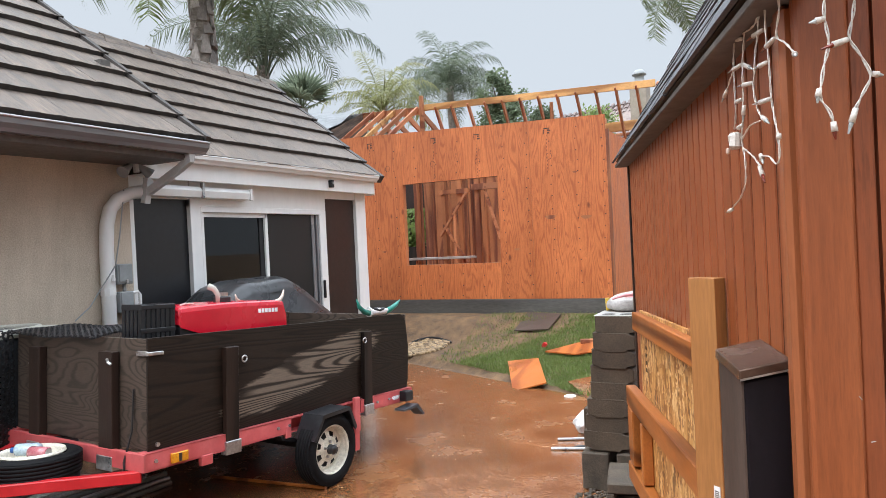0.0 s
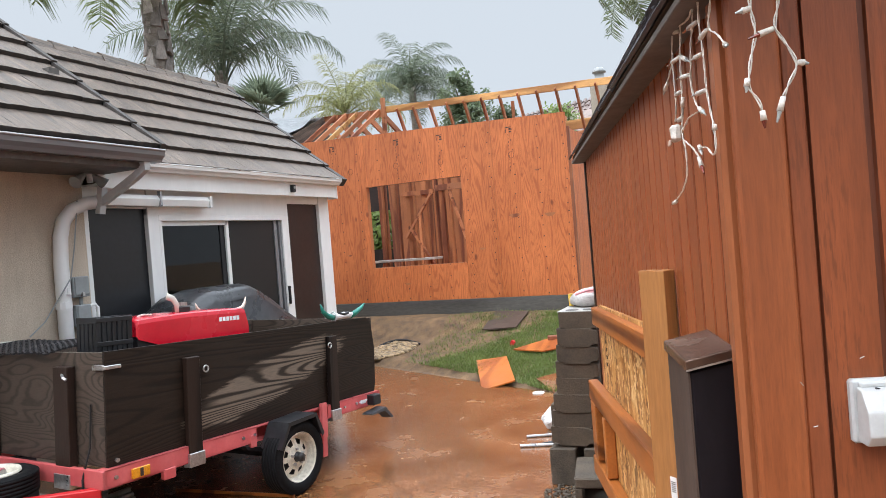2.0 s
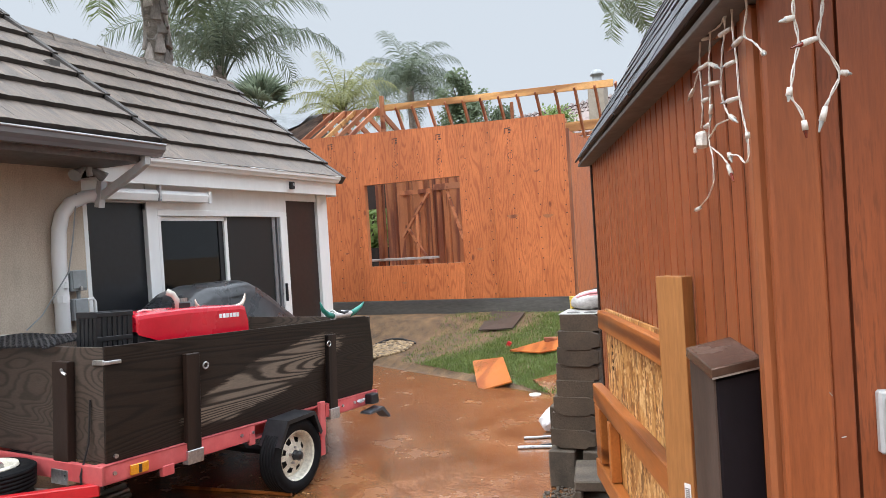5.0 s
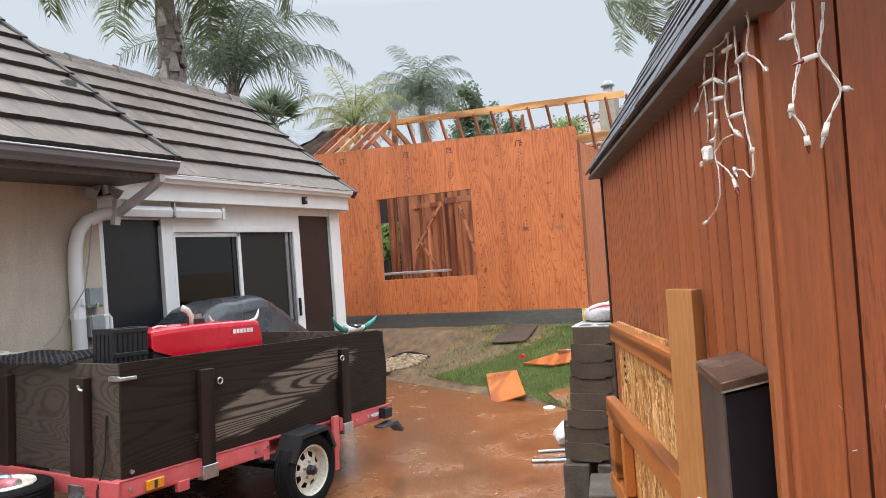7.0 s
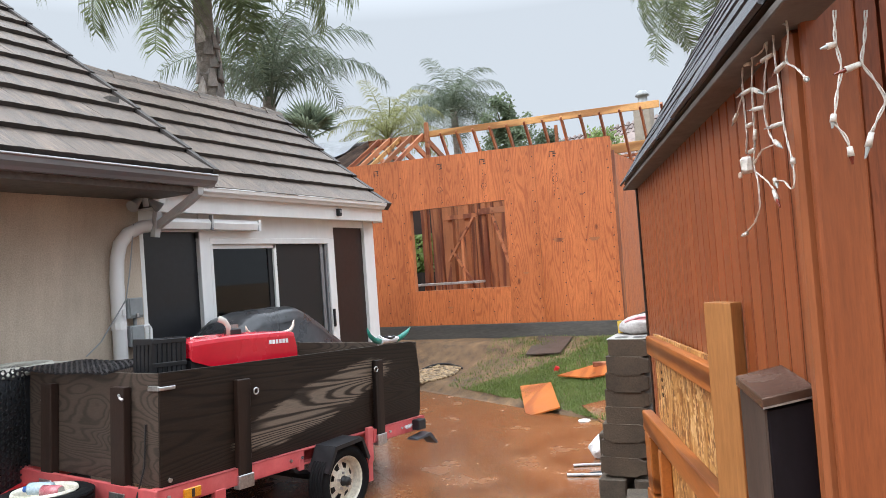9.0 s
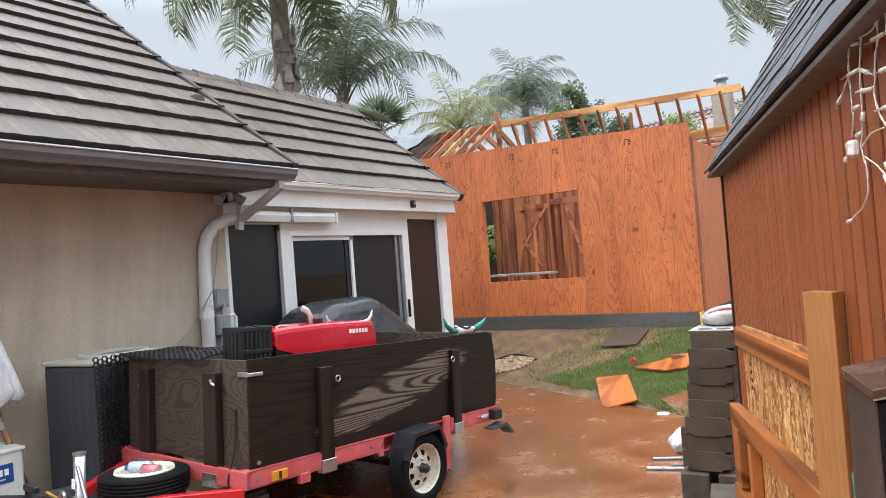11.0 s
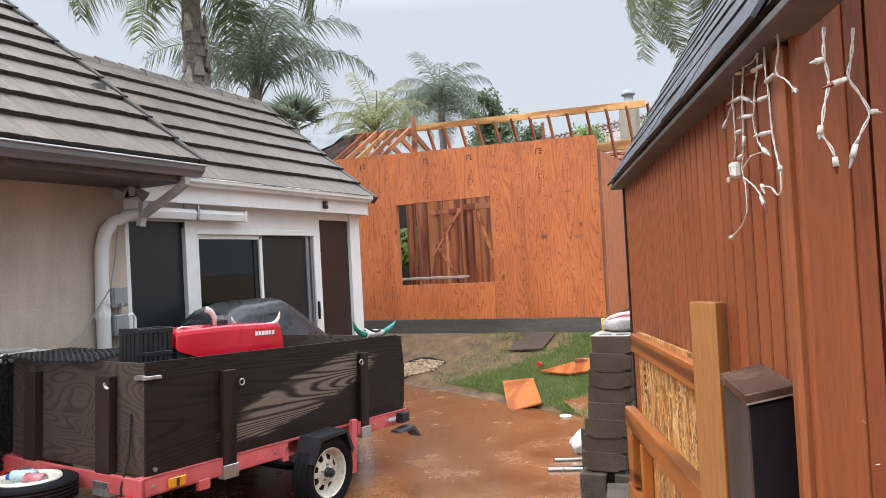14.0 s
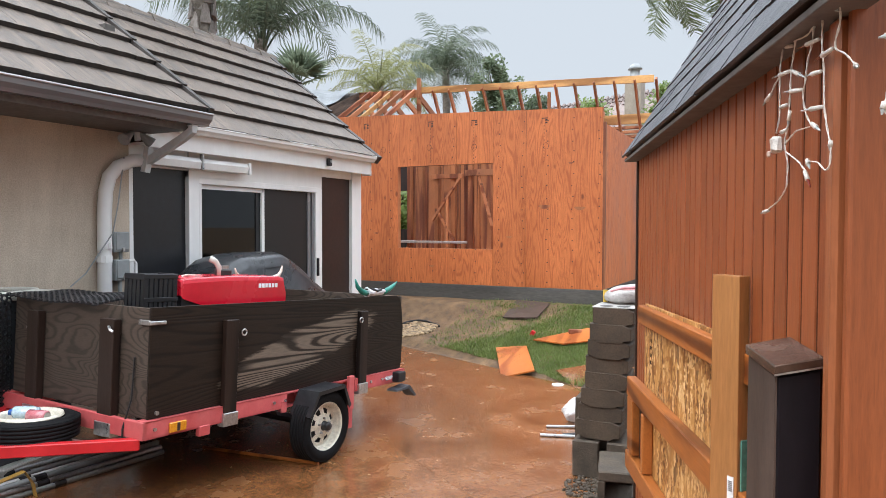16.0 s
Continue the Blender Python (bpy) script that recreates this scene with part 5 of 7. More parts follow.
def rim(r):
    """Pressed spoke rim with trapezoid openings."""
    bm = lathe([(r, -0.06), (r, 0.052), (r - 0.006, 0.062), (r - 0.016, 0.052), (r - 0.02, 0.02), (r - 0.028, 0.0)], 48)
    n, ri, ro = 8, 0.062, r - 0.028
    for k in range(n):
        a0, a1 = 2 * math.pi * k / n, 2 * math.pi * (k + 1) / n
        g = 0.16
        def p(rad, a, h):
            return bm.verts.new((h, rad * math.cos(a), rad * math.sin(a)))
        # spoke
        bm.faces.new((p(ri, a0, 0.03), p(ro, a0, 0.0), p(ro, a0 + g, 0.0), p(ri, a0 + g * 1.6, 0.03)))
        bm.faces.new((p(ri, a1 - g * 1.6, 0.03), p(ro, a1 - g, 0.0), p(ro, a1, 0.0), p(ri, a1, 0.03)))
        for i in range(4):
            b0, b1 = a0 + (a1 - a0) * i / 4, a0 + (a1 - a0) * (i + 1) / 4
            bm.faces.new((p(ri + 0.022, b0, 0.022), p(ri + 0.022, b1, 0.022), p(0.034, b1, 0.034), p(0.034, b0, 0.034)))
            bm.faces.new((p(ro, b0, 0.0), p(ro, b1, 0.0), p(ro - 0.022, b1, 0.004), p(ro - 0.022, b0, 0.004)))
    bmesh.ops.remove_doubles(bm, verts=bm.verts[:], dist=0.0005)
    return bm


def wheel(parent, m, r=0.243, w=0.14):
    wl = part("wheel", tyre(r, w, 0.165), M["rubber"], parent, "black tyre on white spoked rim", m, True)
    part("rim", rim(0.168), M["rim"], wl, "cream white spoked steel rim")
    part("brake_disc", lathe([(0.0, -0.035), (0.165, -0.035), (0.165, -0.05), (0.0, -0.05)], 32), M["blackmetal"], wl)
    part("hub", lathe([(0.0, 0.085), (0.024, 0.083), (0.03, 0.07), (0.03, 0.03), (0.045, 0.03), (0.045, 0.02)], 20), M["blackmetal"], wl, "black grease cap", None, True)
    for k in range(5):
        a = 2 * math.pi * k / 5 + 0.3
        part("lug_nut", tube([(0.028, 0.052 * math.cos(a), 0.052 * math.sin(a)), (0.048, 0.052 * math.cos(a), 0.052 * math.sin(a))], 0.009, 6), M["steel"], wl)
    return wl


wheel(trailer, Matrix.Translation(WC) @ pose(0, 0, 0, 3.09, 0, 0))
wheel(trailer, Matrix.Translation((TW - 0.20, WC.y, WC.z)) @ pose(0, 0, 0, 3.09, 0, 180))
part("axle", tube([(TW - 0.15, WC.y, WC.z), (WC.x - 0.06, WC.y, WC.z)], 0.025, 8), M["blackmetal"], trailer)
for x in (0.0, TW):
    part("leaf_spring", prism([(WC.y - 0.32, -0.11), (WC.y, WC.z + 0.05), (WC.y + 0.32, -0.11), (WC.y + 0.3, -0.14), (WC.y, WC.z + 0.02), (WC.y - 0.3, -0.14)], "x", x - 0.03, x + 0.02), M["blackmetal"], trailer)
fy, fz = WC.y, WC.z
fo = [(fy - 0.215, fz + 0.10), (fy - 0.13, fz + 0.255), (fy + 0.14, fz + 0.27), (fy + 0.215, fz + 0.12)]
fi = [(fy + 0.205, fz + 0.11), (fy + 0.13, fz + 0.258), (fy - 0.125, fz + 0.243), (fy - 0.203, fz + 0.095)]
fender = part("fender", prism(fo + fi, "x", WC.x - 0.085, WC.x + 0.095), M["blackmetal"], trailer, "angular black steel fender")
part("fender_lip", prism([(fy - 0.215, fz + 0.10), (fy - 0.13, fz + 0.255), (fy + 0.14, fz + 0.27), (fy + 0.215, fz + 0.12), (fy + 0.195, fz + 0.10), (fy + 0.13, fz + 0.245), (fy - 0.12, fz + 0.23), (fy - 0.198, fz + 0.09)], "x", WC.x + 0.092, WC.x + 0.098), M["blackmetal"], fender)
part("fender_stay", box(0.03, WC.x - 0.08, fy - 0.03, fy + 0.03, fz + 0.235, fz + 0.25), M["blackmetal"], fender)
part("fender_bracket", box(0.03, 0.06, fy + 0.40, fy + 0.46, -0.22, 0.03, 0.004), M["red"], trailer)
part("fender_bracket", box(0.03, 0.05, fy + 0.41, fy + 0.46, -0.36, -0.2, 0.004), M["red"], trailer)
# rear jack plate and chain
jk = part("rear_lamp_bracket", prism([(2.17, -0.14), (2.36, -0.12), (2.46, -0.215), (2.44, -0.225), (2.34, -0.145), (2.17, -0.155)], "x", 0.03, 0.13, 0.002), M["acdark"], trailer, "bent dark steel light bracket")
part("tail_lamp", box(0.03, 0.10, 2.24, 2.34, -0.09, -0.01, 0.006), M["blackplastic"], jk)
for k in range(5):
    part("chain_link", tube([(0.06 + 0.008 * math.cos(a), 2.12 + 0.016 * k + 0.014 * math.sin(a), -0.04 - 0.012 * (k % 2) + 0.006 * math.sin(a)) for a in [2 * math.pi * q / 8 for q in range(9)]], 0.004, 5), M["steel"], jk)
# tongue
AP = TI @ Vector((-3.88, 1.84, 0.53))
for x0 in (-0.02, TW + 0.02):
    a, b = Vector((x0, -0.05, -0.12)), Vector((AP.x, AP.y, AP.z))
    d = (b - a)
    ang = math.degrees(math.atan2(d.y, d.x))
    part("tongue_arm", box(0, d.length, -0.028, 0.028, -0.035, 0.025, 0.004), M["brightred"], trailer, "bright red tongue arm", pose(a.x, a.y, a.z, 0, 0, ang))
part("coupler", tube([(AP.x, AP.y + 0.1, AP.z + 0.01), (AP.x, AP.y - 0.12, AP.z + 0.02), (AP.x, AP.y - 0.3, AP.z + 0.05)], [0.05, 0.045, 0.055], 8), M["blackmetal"], trailer, "black ball coupler")
part("coupler_handle", box(AP.x - 0.05, AP.x + 0.09, AP.y - 0.12, AP.y - 0.09, AP.z + 0.08, AP.z + 0.115, 0.006), M["blackplastic"], trailer)
JX, JY, JZ = AP.x + 0.17, AP.y + 0.07, AP.z
jack = part("tongue_jack", tube([(JX, JY, JZ - 0.45), (JX, JY, JZ + 0.25)], 0.03, 14), M["steel"], trailer, "galvanized tongue jack", smooth=True)
part("jack_cap", tube([(JX, JY, JZ + 0.25), (JX, JY, JZ + 0.262)], 0.033, 14), M["steel"], jack)
part("crank", tube([(JX + 0.02, JY - 0.02, JZ + 0.19), (JX + 0.05, JY - 0.03, JZ + 0.19), (JX + 0.15, JY - 0.03, JZ + 0.02), (JX + 0.17, JY - 0.05, JZ + 0.0)], 0.011, 8), M["steel"], jack)
part("knob", tube([(JX + 0.17, JY - 0.04, JZ), (JX + 0.17, JY - 0.08, JZ)], 0.02, 10), M["blackplastic"], jack)
part("decal", box(JX - 0.02, JX + 0.02, JY - 0.0325, JY - 0.0305, JZ + 0.04, JZ + 0.13), M["label"], jack)
part("decal_bar", box(JX - 0.018, JX + 0.018, JY - 0.034, JY - 0.0326, JZ + 0.045, JZ + 0.08), M["ink"], jack)
part("shackle", tube([(JX - 0.06 + 0.03 * math.cos(a), JY - 0.06, JZ + 0.03 + 0.035 * math.sin(a)) for a in [2 * math.pi * k / 12 for k in range(13)]], 0.009, 6), M["steel"], jack)
part("brake_cable", tube([(JX - 0.2, JY - 0.1, JZ + 0.0), (JX - 0.1, JY - 0.12, JZ + 0.07), (JX + 0.02, JY - 0.12, JZ + 0.06), (JX + 0.1, JY - 0.15, JZ - 0.06)], 0.008, 6), M["strap"], jack)
# spare wheel lying on the tongue
spare = thing("spare_wheel", "spare tyre lying flat holding a bottle and can", "spare wheel", TM @ Matrix.Translation((-0.56, -0.34, -0.058)) @ pose(0, 0, 0, 0, -90, 0))
part("tyre", tyre(0.245, 0.12, 0.165), M["rubber"], spare, "black rubber tyre", None, True)
part("rim", lathe([(0.165, 0.06), (0.16, 0.075), (0.15, 0.055), (0.14, -0.02), (0.0, -0.03)], 32), M["rim"], spare, "white painted rim", None, True)
SPM = spare.matrix_basis.copy()
bt = thing("water_bottle", "crumpled pale blue plastic bottle with blue cap", "bottle", SPM @ pose(0.035, -0.005, 0.06) @ pose(0, 0, 0, 0, 90, 0) @ pose(0, 0, 0.035, 0, 0, 35))
part("body", soft(tube([(-0.05, 0, 0), (-0.04, 0, 0), (0.06, 0, 0), (0.08, 0, 0)], [0.03, 0.034, 0.034, 0.03], 14), 0.004, 40), M["bottle"], bt, smooth=True)
part("cap", tube([(-0.075, 0, 0), (-0.05, 0, 0)], [0.016, 0.018], 12), M["blue"], bt)
cn = thing("drink_can", "pink aluminium drink can lying on its side", "can", SPM @ pose(0.035, 0.0, -0.07) @ pose(0, 0, 0, 0, 90, 0) @ pose(0, 0, 0.033, 0, 0, 20))
part("body", tube([(-0.058, 0, 0), (-0.052, 0, 0), (0.052, 0, 0), (0.058, 0, 0)], [0.026, 0.033, 0.033, 0.026], 18), M["pink"], cn, smooth=True)
part("lid", tube([(0.0582, 0, 0), (0.0595, 0, 0)], 0.025, 16), M["steel"], cn)

# ---- load in the trailer ----
hood = thing("tractor_hood", "glossy red garden tractor hood lying in trailer", "hood", TM @ pose(-0.37, 0.325, 0.02) @ Matrix.Diagonal((0.75, 0.9, 1, 1)))
sec = [(0.0, 0.225, 0.722, 0.635), (0.012, 0.235, 0.735, 0.615), (0.12, 0.238, 0.742, 0.585), (0.42, 0.24, 0.752, 0.50), (0.9, 0.24, 0.75, 0.49), (0.955, 0.238, 0.742, 0.49), (0.985, 0.236, 0.66, 0.49)]
bm = bmesh.new()
rings = []
for y, hw, zt, zb in sec:
    ring = [(hw, zb), (hw, zt - 0.03), (hw - 0.008, zt - 0.008), (hw - 0.03, zt), (-hw + 0.03, zt), (-hw + 0.008, zt - 0.008), (-hw, zt - 0.03), (-hw, zb)]
    rings.append([bm.verts.new((x, y, z)) for x, z in ring])
for a, b in zip(rings, rings[1:]):
    for k in range(7):
        bm.faces.new((a[k], a[k + 1], b[k + 1], b[k]))
bm.faces.new(rings[-1])
bm.faces.new(rings[0][::-1])
part("shell", bm, M["hood"], hood, "glossy red shell")
part("support", box(-0.2, 0.222, 0.01, 0.95, 0.0, 0.62), M["blackmetal"], hood)
# brand lettering as plain bars
for i in range(6):
    part("letter_bar", box(0.2405, 0.2425, 0.69 + i * 0.034, 0.716 + i * 0.034, 0.672, 0.70), M["label"], hood)
part("exhaust", tube([(0.02, 0.47, 0.75), (0.02, 0.47, 0.80), (0.0, 0.45, 0.84), (-0.02, 0.41, 0.86)], [0.017, 0.02, 0.021, 0.023], 12), M["acbeige"], hood, "pale plastic elbow pipe", smooth=True)
part("pump_block", box(-0.05, 0.04, 0.47, 0.58, 0.745, 0.79, 0.008), M["blackmetal"], hood)
part("pump_cap", tube([(0.0, 0.54, 0.79), (0.0, 0.54, 0.815)], 0.03, 10), M["steel"], hood)
part("wire_tail", tube([(0.05, 0.12, 0.745), (0.04, 0.17, 0.755), (0.04, 0.24, 0.752)], 0.006, 5), M["wire"], hood)
horns = thing("plastic_horns", "pale pink plastic bull horns behind the hood", "ornament", TM @ pose(-0.62, 1.28, 0.735) @ Matrix.Scale(0.7, 4))
part("horn_bar", tube([(0, -0.22, 0.11), (0, -0.2, 0.06), (0, -0.14, 0.015), (0, -0.03, 0.008), (0, 0.15, 0.008), (0, 0.34, 0.008), (0, 0.42, 0.03), (0, 0.46, 0.08), (0, 0.475, 0.14)], [0.006, 0.014, 0.02, 0.022, 0.022, 0.022, 0.022, 0.017, 0.006], 10), M["horn"], horns, smooth=True)
gh = thing("green_horns", "green plastic bull horns strapped on the trailer side", "ornament", TM @ pose(-0.02, 2.0, 0.61))
part("horn", tube([(0, -0.06, 0.025), (0, -0.13, 0.04), (0, -0.19, 0.08), (0, -0.22, 0.14)], [0.022, 0.022, 0.016, 0.004], 10), M["green"], gh, "green curved horn", None, True)
part("horn", tube([(0, 0.14, 0.025), (0, 0.22, 0.05), (0, 0.29, 0.08), (0, 0.34, 0.115)], [0.022, 0.022, 0.016, 0.004], 10), M["green"], gh, "", None, True)
part("skull", soft(tube([(0, -0.08, 0.03), (0, 0.03, 0.035), (0, 0.15, 0.03)], [0.022, 0.032, 0.024], 10), 0.012, 14), M["cloth"], gh, "white and dark wrapped middle", None, True)
part("wrap", tube([(0.01, -0.02, 0.06), (0.03, 0.03, 0.045), (0.02, 0.09, 0.055)], 0.012, 6), M["blackplastic"], gh)
part("strap_ring", tube([(0.03 * math.cos(a), -0.07, 0.035 + 0.035 * math.sin(a)) for a in [2 * math.pi * k / 12 for k in range(13)]], 0.007, 6), M["outlet"], gh)
crate = thing("black_crate", "black plastic slatted crate standing in the trailer", "crate", TM @ pose(-0.385, 0.075, 0.022) @ Matrix.Diagonal((0.9, 0.76, 1, 1)))
for y in (0.0, 0.29):
    for i in range(5):
        part("end_slat", box(0.0 + i * 0.042, 0.031 + i * 0.042, y, y + 0.012, 0, 0.755, 0.002), M["blackplastic"], crate)
    part("end_band", box(0.0, 0.2, y - 0.002, y + 0.014, 0.73, 0.765, 0.003), M["blackplastic"], crate)
for z in (0.02, 0.42, 0.60, 0.735):
    part("band", box(0.19, 0.205, 0.0, 0.302, z, z + 0.026, 0.002), M["blackplastic"], crate)
    part("band", box(-0.005, 0.01, 0.0, 0.302, z, z + 0.026, 0.002), M["blackplastic"], crate)
for i in range(7):
    y = 0.008 + i * 0.042
    part("slat", box(0.188, 0.2, y, y + 0.03, 0.02, 0.75, 0.002), M["blackplastic"], crate)
    part("slat", box(0.0, 0.012, y + 0.012, y + 0.046, 0.02, 0.75, 0.002), M["blackplastic"], crate)
# perforated rubber mat draped from the trailer front over the condenser's corner
mat_t = thing("rubber_mat", "black honeycomb rubber mat draped over trailer and condenser", "mat", pose(-4.60, 2.48, 0))


def honeycomb(u0, u1, v0, v1, hx, place):
    """Open hexagon web laid over a surface given by place(u, v)."""
    bm = bmesh.new()
    for i in range(int((u1 - u0) / (hx * 1.5))):
        for j in range(int((v1 - v0) / (hx * 1.732))):
            cx, cy = u0 + i * hx * 1.5, v0 + j * hx * 1.732 + (i % 2) * hx * 0.866
            o, q = ([bm.verts.new(place(cx + hx * k_ * math.cos(a), cy + hx * k_ * math.sin(a))) for a in [math.pi / 3 * k for k in range(6)]] for k_ in (1.0, 0.7))
            for k in range(6):
                bm.faces.new((o[k], o[(k + 1) % 6], q[(k + 1) % 6], q[k]))
    bmesh.ops.remove_doubles(bm, verts=bm.verts[:], dist=0.002)
    return bm


for nm, bm in (("mat_top", honeycomb(0.0, 1.05, 0.0, 0.42, 0.021, lambda u, v: Vector((u, v + 0.20 - 0.10 * u, 1.168 + 0.06 * v * min(1, 0.25 + u) + 0.006 * math.sin(9 * u) + 0.006 * math.sin(14 * v))))),
               ("mat_drop", honeycomb(-0.02, 0.22, 0.0, 0.84, 0.021, lambda u, v: Vector((0.105 - 0.13 * u + 0.012 * math.sin(9 * u + 5 * v), 0.015 + u, 1.17 - v))))):
    ob = part(nm, bm, M["blackplastic"], mat_t)
    ob.modifiers.new("thick", "SOLIDIFY").thickness = 0.010

# ---- grill behind the trailer ----
grill = thing("covered_grill", "barbecue under a shiny black vinyl cover", "grill", pose(-4.88, 0, 0))
gp = [(4.55, 0.10), (4.56, 1.0), (4.62, 1.16), (4.84, 1.31), (4.95, 1.345), (5.5, 1.355), (5.62, 1.31), (6.22, 0.93), (6.25, 0.85), (6.24, 0.10)]
bm = bmesh.new()
rg = []
for x, s in ((-0.33, 0.93), (-0.27, 0.985), (-0.1, 1.0), (0.1, 1.0), (0.24, 0.975), (0.30, 0.90)):
    rg.append([bm.verts.new((x, 5.3 + (y - 5.3) * (0.97 + 0.03 * s), z * s if z > 0.2 else z)) for y, z in gp])
for a, b in zip(rg, rg[1:]):
    for k in range(len(gp) - 1):
        bm.faces.new((a[k], a[k + 1], b[k + 1], b[k]))
bm.faces.new(rg[0][::-1])
bm.faces.new(rg[-1])
bmesh.ops.subdivide_edges(bm, edges=bm.edges[:], cuts=2, use_grid_fill=True)
part("cover", soft(bm, 0.02, 5.0), M["cover"], grill, "wrinkled black vinyl cover", smooth=True)
for y in (4.75, 6.05):
    part("wheel", tube([(-0.2, y, 0.05), (0.2, y, 0.05)], 0.05, 10), M["blackplastic"], grill)

# ---- air conditioners and umbrella by the wall ----
ac = thing("air_conditioner", "tall dark air conditioner condenser with beige top", "air conditioner", pose(-4.885, 2.83, 0, 0, 0, 8))
part("pad", box(-0.33, 0.33, -0.40, 0.40, 0.0, 0.06, 0.01), M["cement"], ac)
part("cabinet", box(-0.265, 0.265, -0.355, 0.345, 0.06, 1.12, 0.012), M["acdark"], ac, "dark blue-grey cabinet")
part("louvre_panel", box(-0.25, 0.25, -0.361, -0.355, 0.12, 1.08, 0.002), M["acdark"], ac)
for i in range(6):
    x = -0.21 + i * 0.084
    part("louvre_seam", box(x - 0.0015, x + 0.0015, -0.3625, -0.361, 0.12, 1.08), M["acdark"], ac)
for r in range(20):
    for c in range(3):
        part("louvre", box(0.265, 0.272, -0.31 + c * 0.2, -0.16 + c * 0.2, 0.14 + r * 0.047, 0.155 + r * 0.047, 0.001), M["blackmetal"], ac)
part("top_panel", box(-0.28, 0.28, -0.37, 0.36, 1.12, 1.15, 0.008), M["acbeige"], ac, "beige sheet-metal top")
part("fan_ring", lathe([(0.24, 1.15), (0.235, 1.175), (0.21, 1.175), (0.205, 1.15)], 40, "z"), M["acbeige"], ac, "raised fan ring", None, True)
part("fan_well", tube([(0, 0, 1.151), (0, 0, 1.154)], 0.205, 32), M["blackmetal"], ac)
for k in range(16):
    a = math.pi * k / 16
    part("guard_wire", tube([(0.215 * math.cos(a), 0.215 * math.sin(a), 1.172), (0, 0, 1.182), (-0.215 * math.cos(a), -0.215 * math.sin(a), 1.172)], 0.0025, 4), M["acbeige"], ac)
ms = thing("mini_split_unit", "ivory mini-split outdoor unit with blue label", "air conditioner", pose(-5.08, 1.80, 0))
part("foot", box(-0.15, 0.17, -0.36, -0.28, 0.0, 0.06), M["steel"], ms)
part("foot", box(-0.15, 0.17, 0.28, 0.36, 0.0, 0.06), M["steel"], ms)
part("casing", box(-0.15, 0.15, -0.40, 0.40, 0.06, 0.64, 0.014), M["offwhite"], ms, "ivory metal casing")
part("lid", box(-0.16, 0.16, -0.41, 0.41, 0.625, 0.65, 0.006), M["offwhite"], ms)
part("label_plate", box(0.15, 0.153, 0.04, 0.33, 0.44, 0.56), M["blue"], ms, "blue label plate")
for i in range(7):
    part("letter_bar", box(0.1532, 0.1545, 0.06 + i * 0.036, 0.085 + i * 0.036, 0.49, 0.53), M["label"], ms)
part("text_bar", box(0.1532, 0.1545, 0.06, 0.28, 0.462, 0.470), M["label"], ms)
for i in range(14):
    part("grille_bar", box(0.151, 0.156, -0.36, 0.0, 0.12 + i * 0.034, 0.132 + i * 0.034), M["greybox"], ms)
um = thing("patio_umbrella", "folded white canvas umbrella leaning on stucco wall", "umbrella", pose(-5.02, 2.10, 0, 4, -7, 0))
part("pole", tube([(0.0, 0.24, 0.0), (0.0, 0.12, 0.75)], 0.022, 10), M["pole"], um, "brown wooden pole", smooth=True)
part("ferrule", tube([(0.0, 0.12, 0.75), (0.0, 0.06, 1.15)], 0.019, 10), M["steel"], um, "white metal sleeve")
bm = bmesh.new()
rg = []
for h, r in ((0.92, 0.10), (0.96, 0.13), (1.05, 0.125), (1.3, 0.11), (1.7, 0.08), (2.1, 0.05), (2.3, 0.02)):
    rg.append([bm.verts.new((r * (1 + 0.3 * math.sin(6 * a)) * math.cos(a), 0.12 - (h - 0.9) * 0.14 + r * (1 + 0.3 * math.sin(6 * a)) * math.sin(a), h + (0.03 * math.sin(3 * a) if h < 1 else 0))) for a in [2 * math.pi * k / 36 for k in range(36)]])
for a, b in zip(rg, rg[1:]):
    for k in range(36):
        bm.faces.new((a[k], a[(k + 1) % 36], b[(k + 1) % 36], b[k]))
part("canopy", bm, M["cloth"], um, "folded white canvas", smooth=True)

# ---- things on the drive and lawn ----
for i, (x0, r, mt) in enumerate(((-4.62, 0.02, "steel"), (-4.53, 0.018, "greybox"), (-4.45, 0.016, "white"), (-4.37, 0.02, "greybox"), (-4.27, 0.018, "steel"), (-4.18, 0.016, "greybox"))):
    pl = thing("conduit_pipe", "wet metal conduit lying along the trailer tongue", "pipe", None, "pipes under the trailer")
    part("tube", tube([(x0 - 0.06, 1.2 + 0.05 * i, r), (x0 + 0.16, 3.55 - 0.06 * (i % 3), r)], r, 10), M[mt], pl, smooth=True)
    part("coupling", tube([(x0 + 0.075, 2.62 + 0.05 * (i % 2), r), (x0 + 0.08, 2.69 + 0.05 * (i % 2), r)], r + 0.004, 10), M["blackmetal"], pl)
pl = thing("wooden_stick", "thin pale wooden stick on wet concrete", "stick")
part("shaft", tube([(-2.90, 3.73, 0.012), (-3.85, 3.64, 0.012)], 0.012, 6), M["gate"], pl)
st = thing("tie_down_strap", "ochre webbing strap round the conduit bundle", "strap", pose(-4.12, 2.46, 0, 0, 0, 80))
bm = bmesh.new()
pp = [(-0.30, 0.06, 0.01), (-0.1, 0.03, 0.12), (0.03, 0.0, 0.16), (0.07, -0.02, 0.08), (0.08, -0.03, 0.0)]
l0 = [bm.verts.new(Vector(p) + Vector((0, 0.025, 0))) for p in pp]
l1 = [bm.verts.new(Vector(p) - Vector((0, 0.025, 0))) for p in pp]
for k in range(len(pp) - 1):
    bm.faces.new((l0[k], l0[k + 1], l1[k + 1], l1[k]))
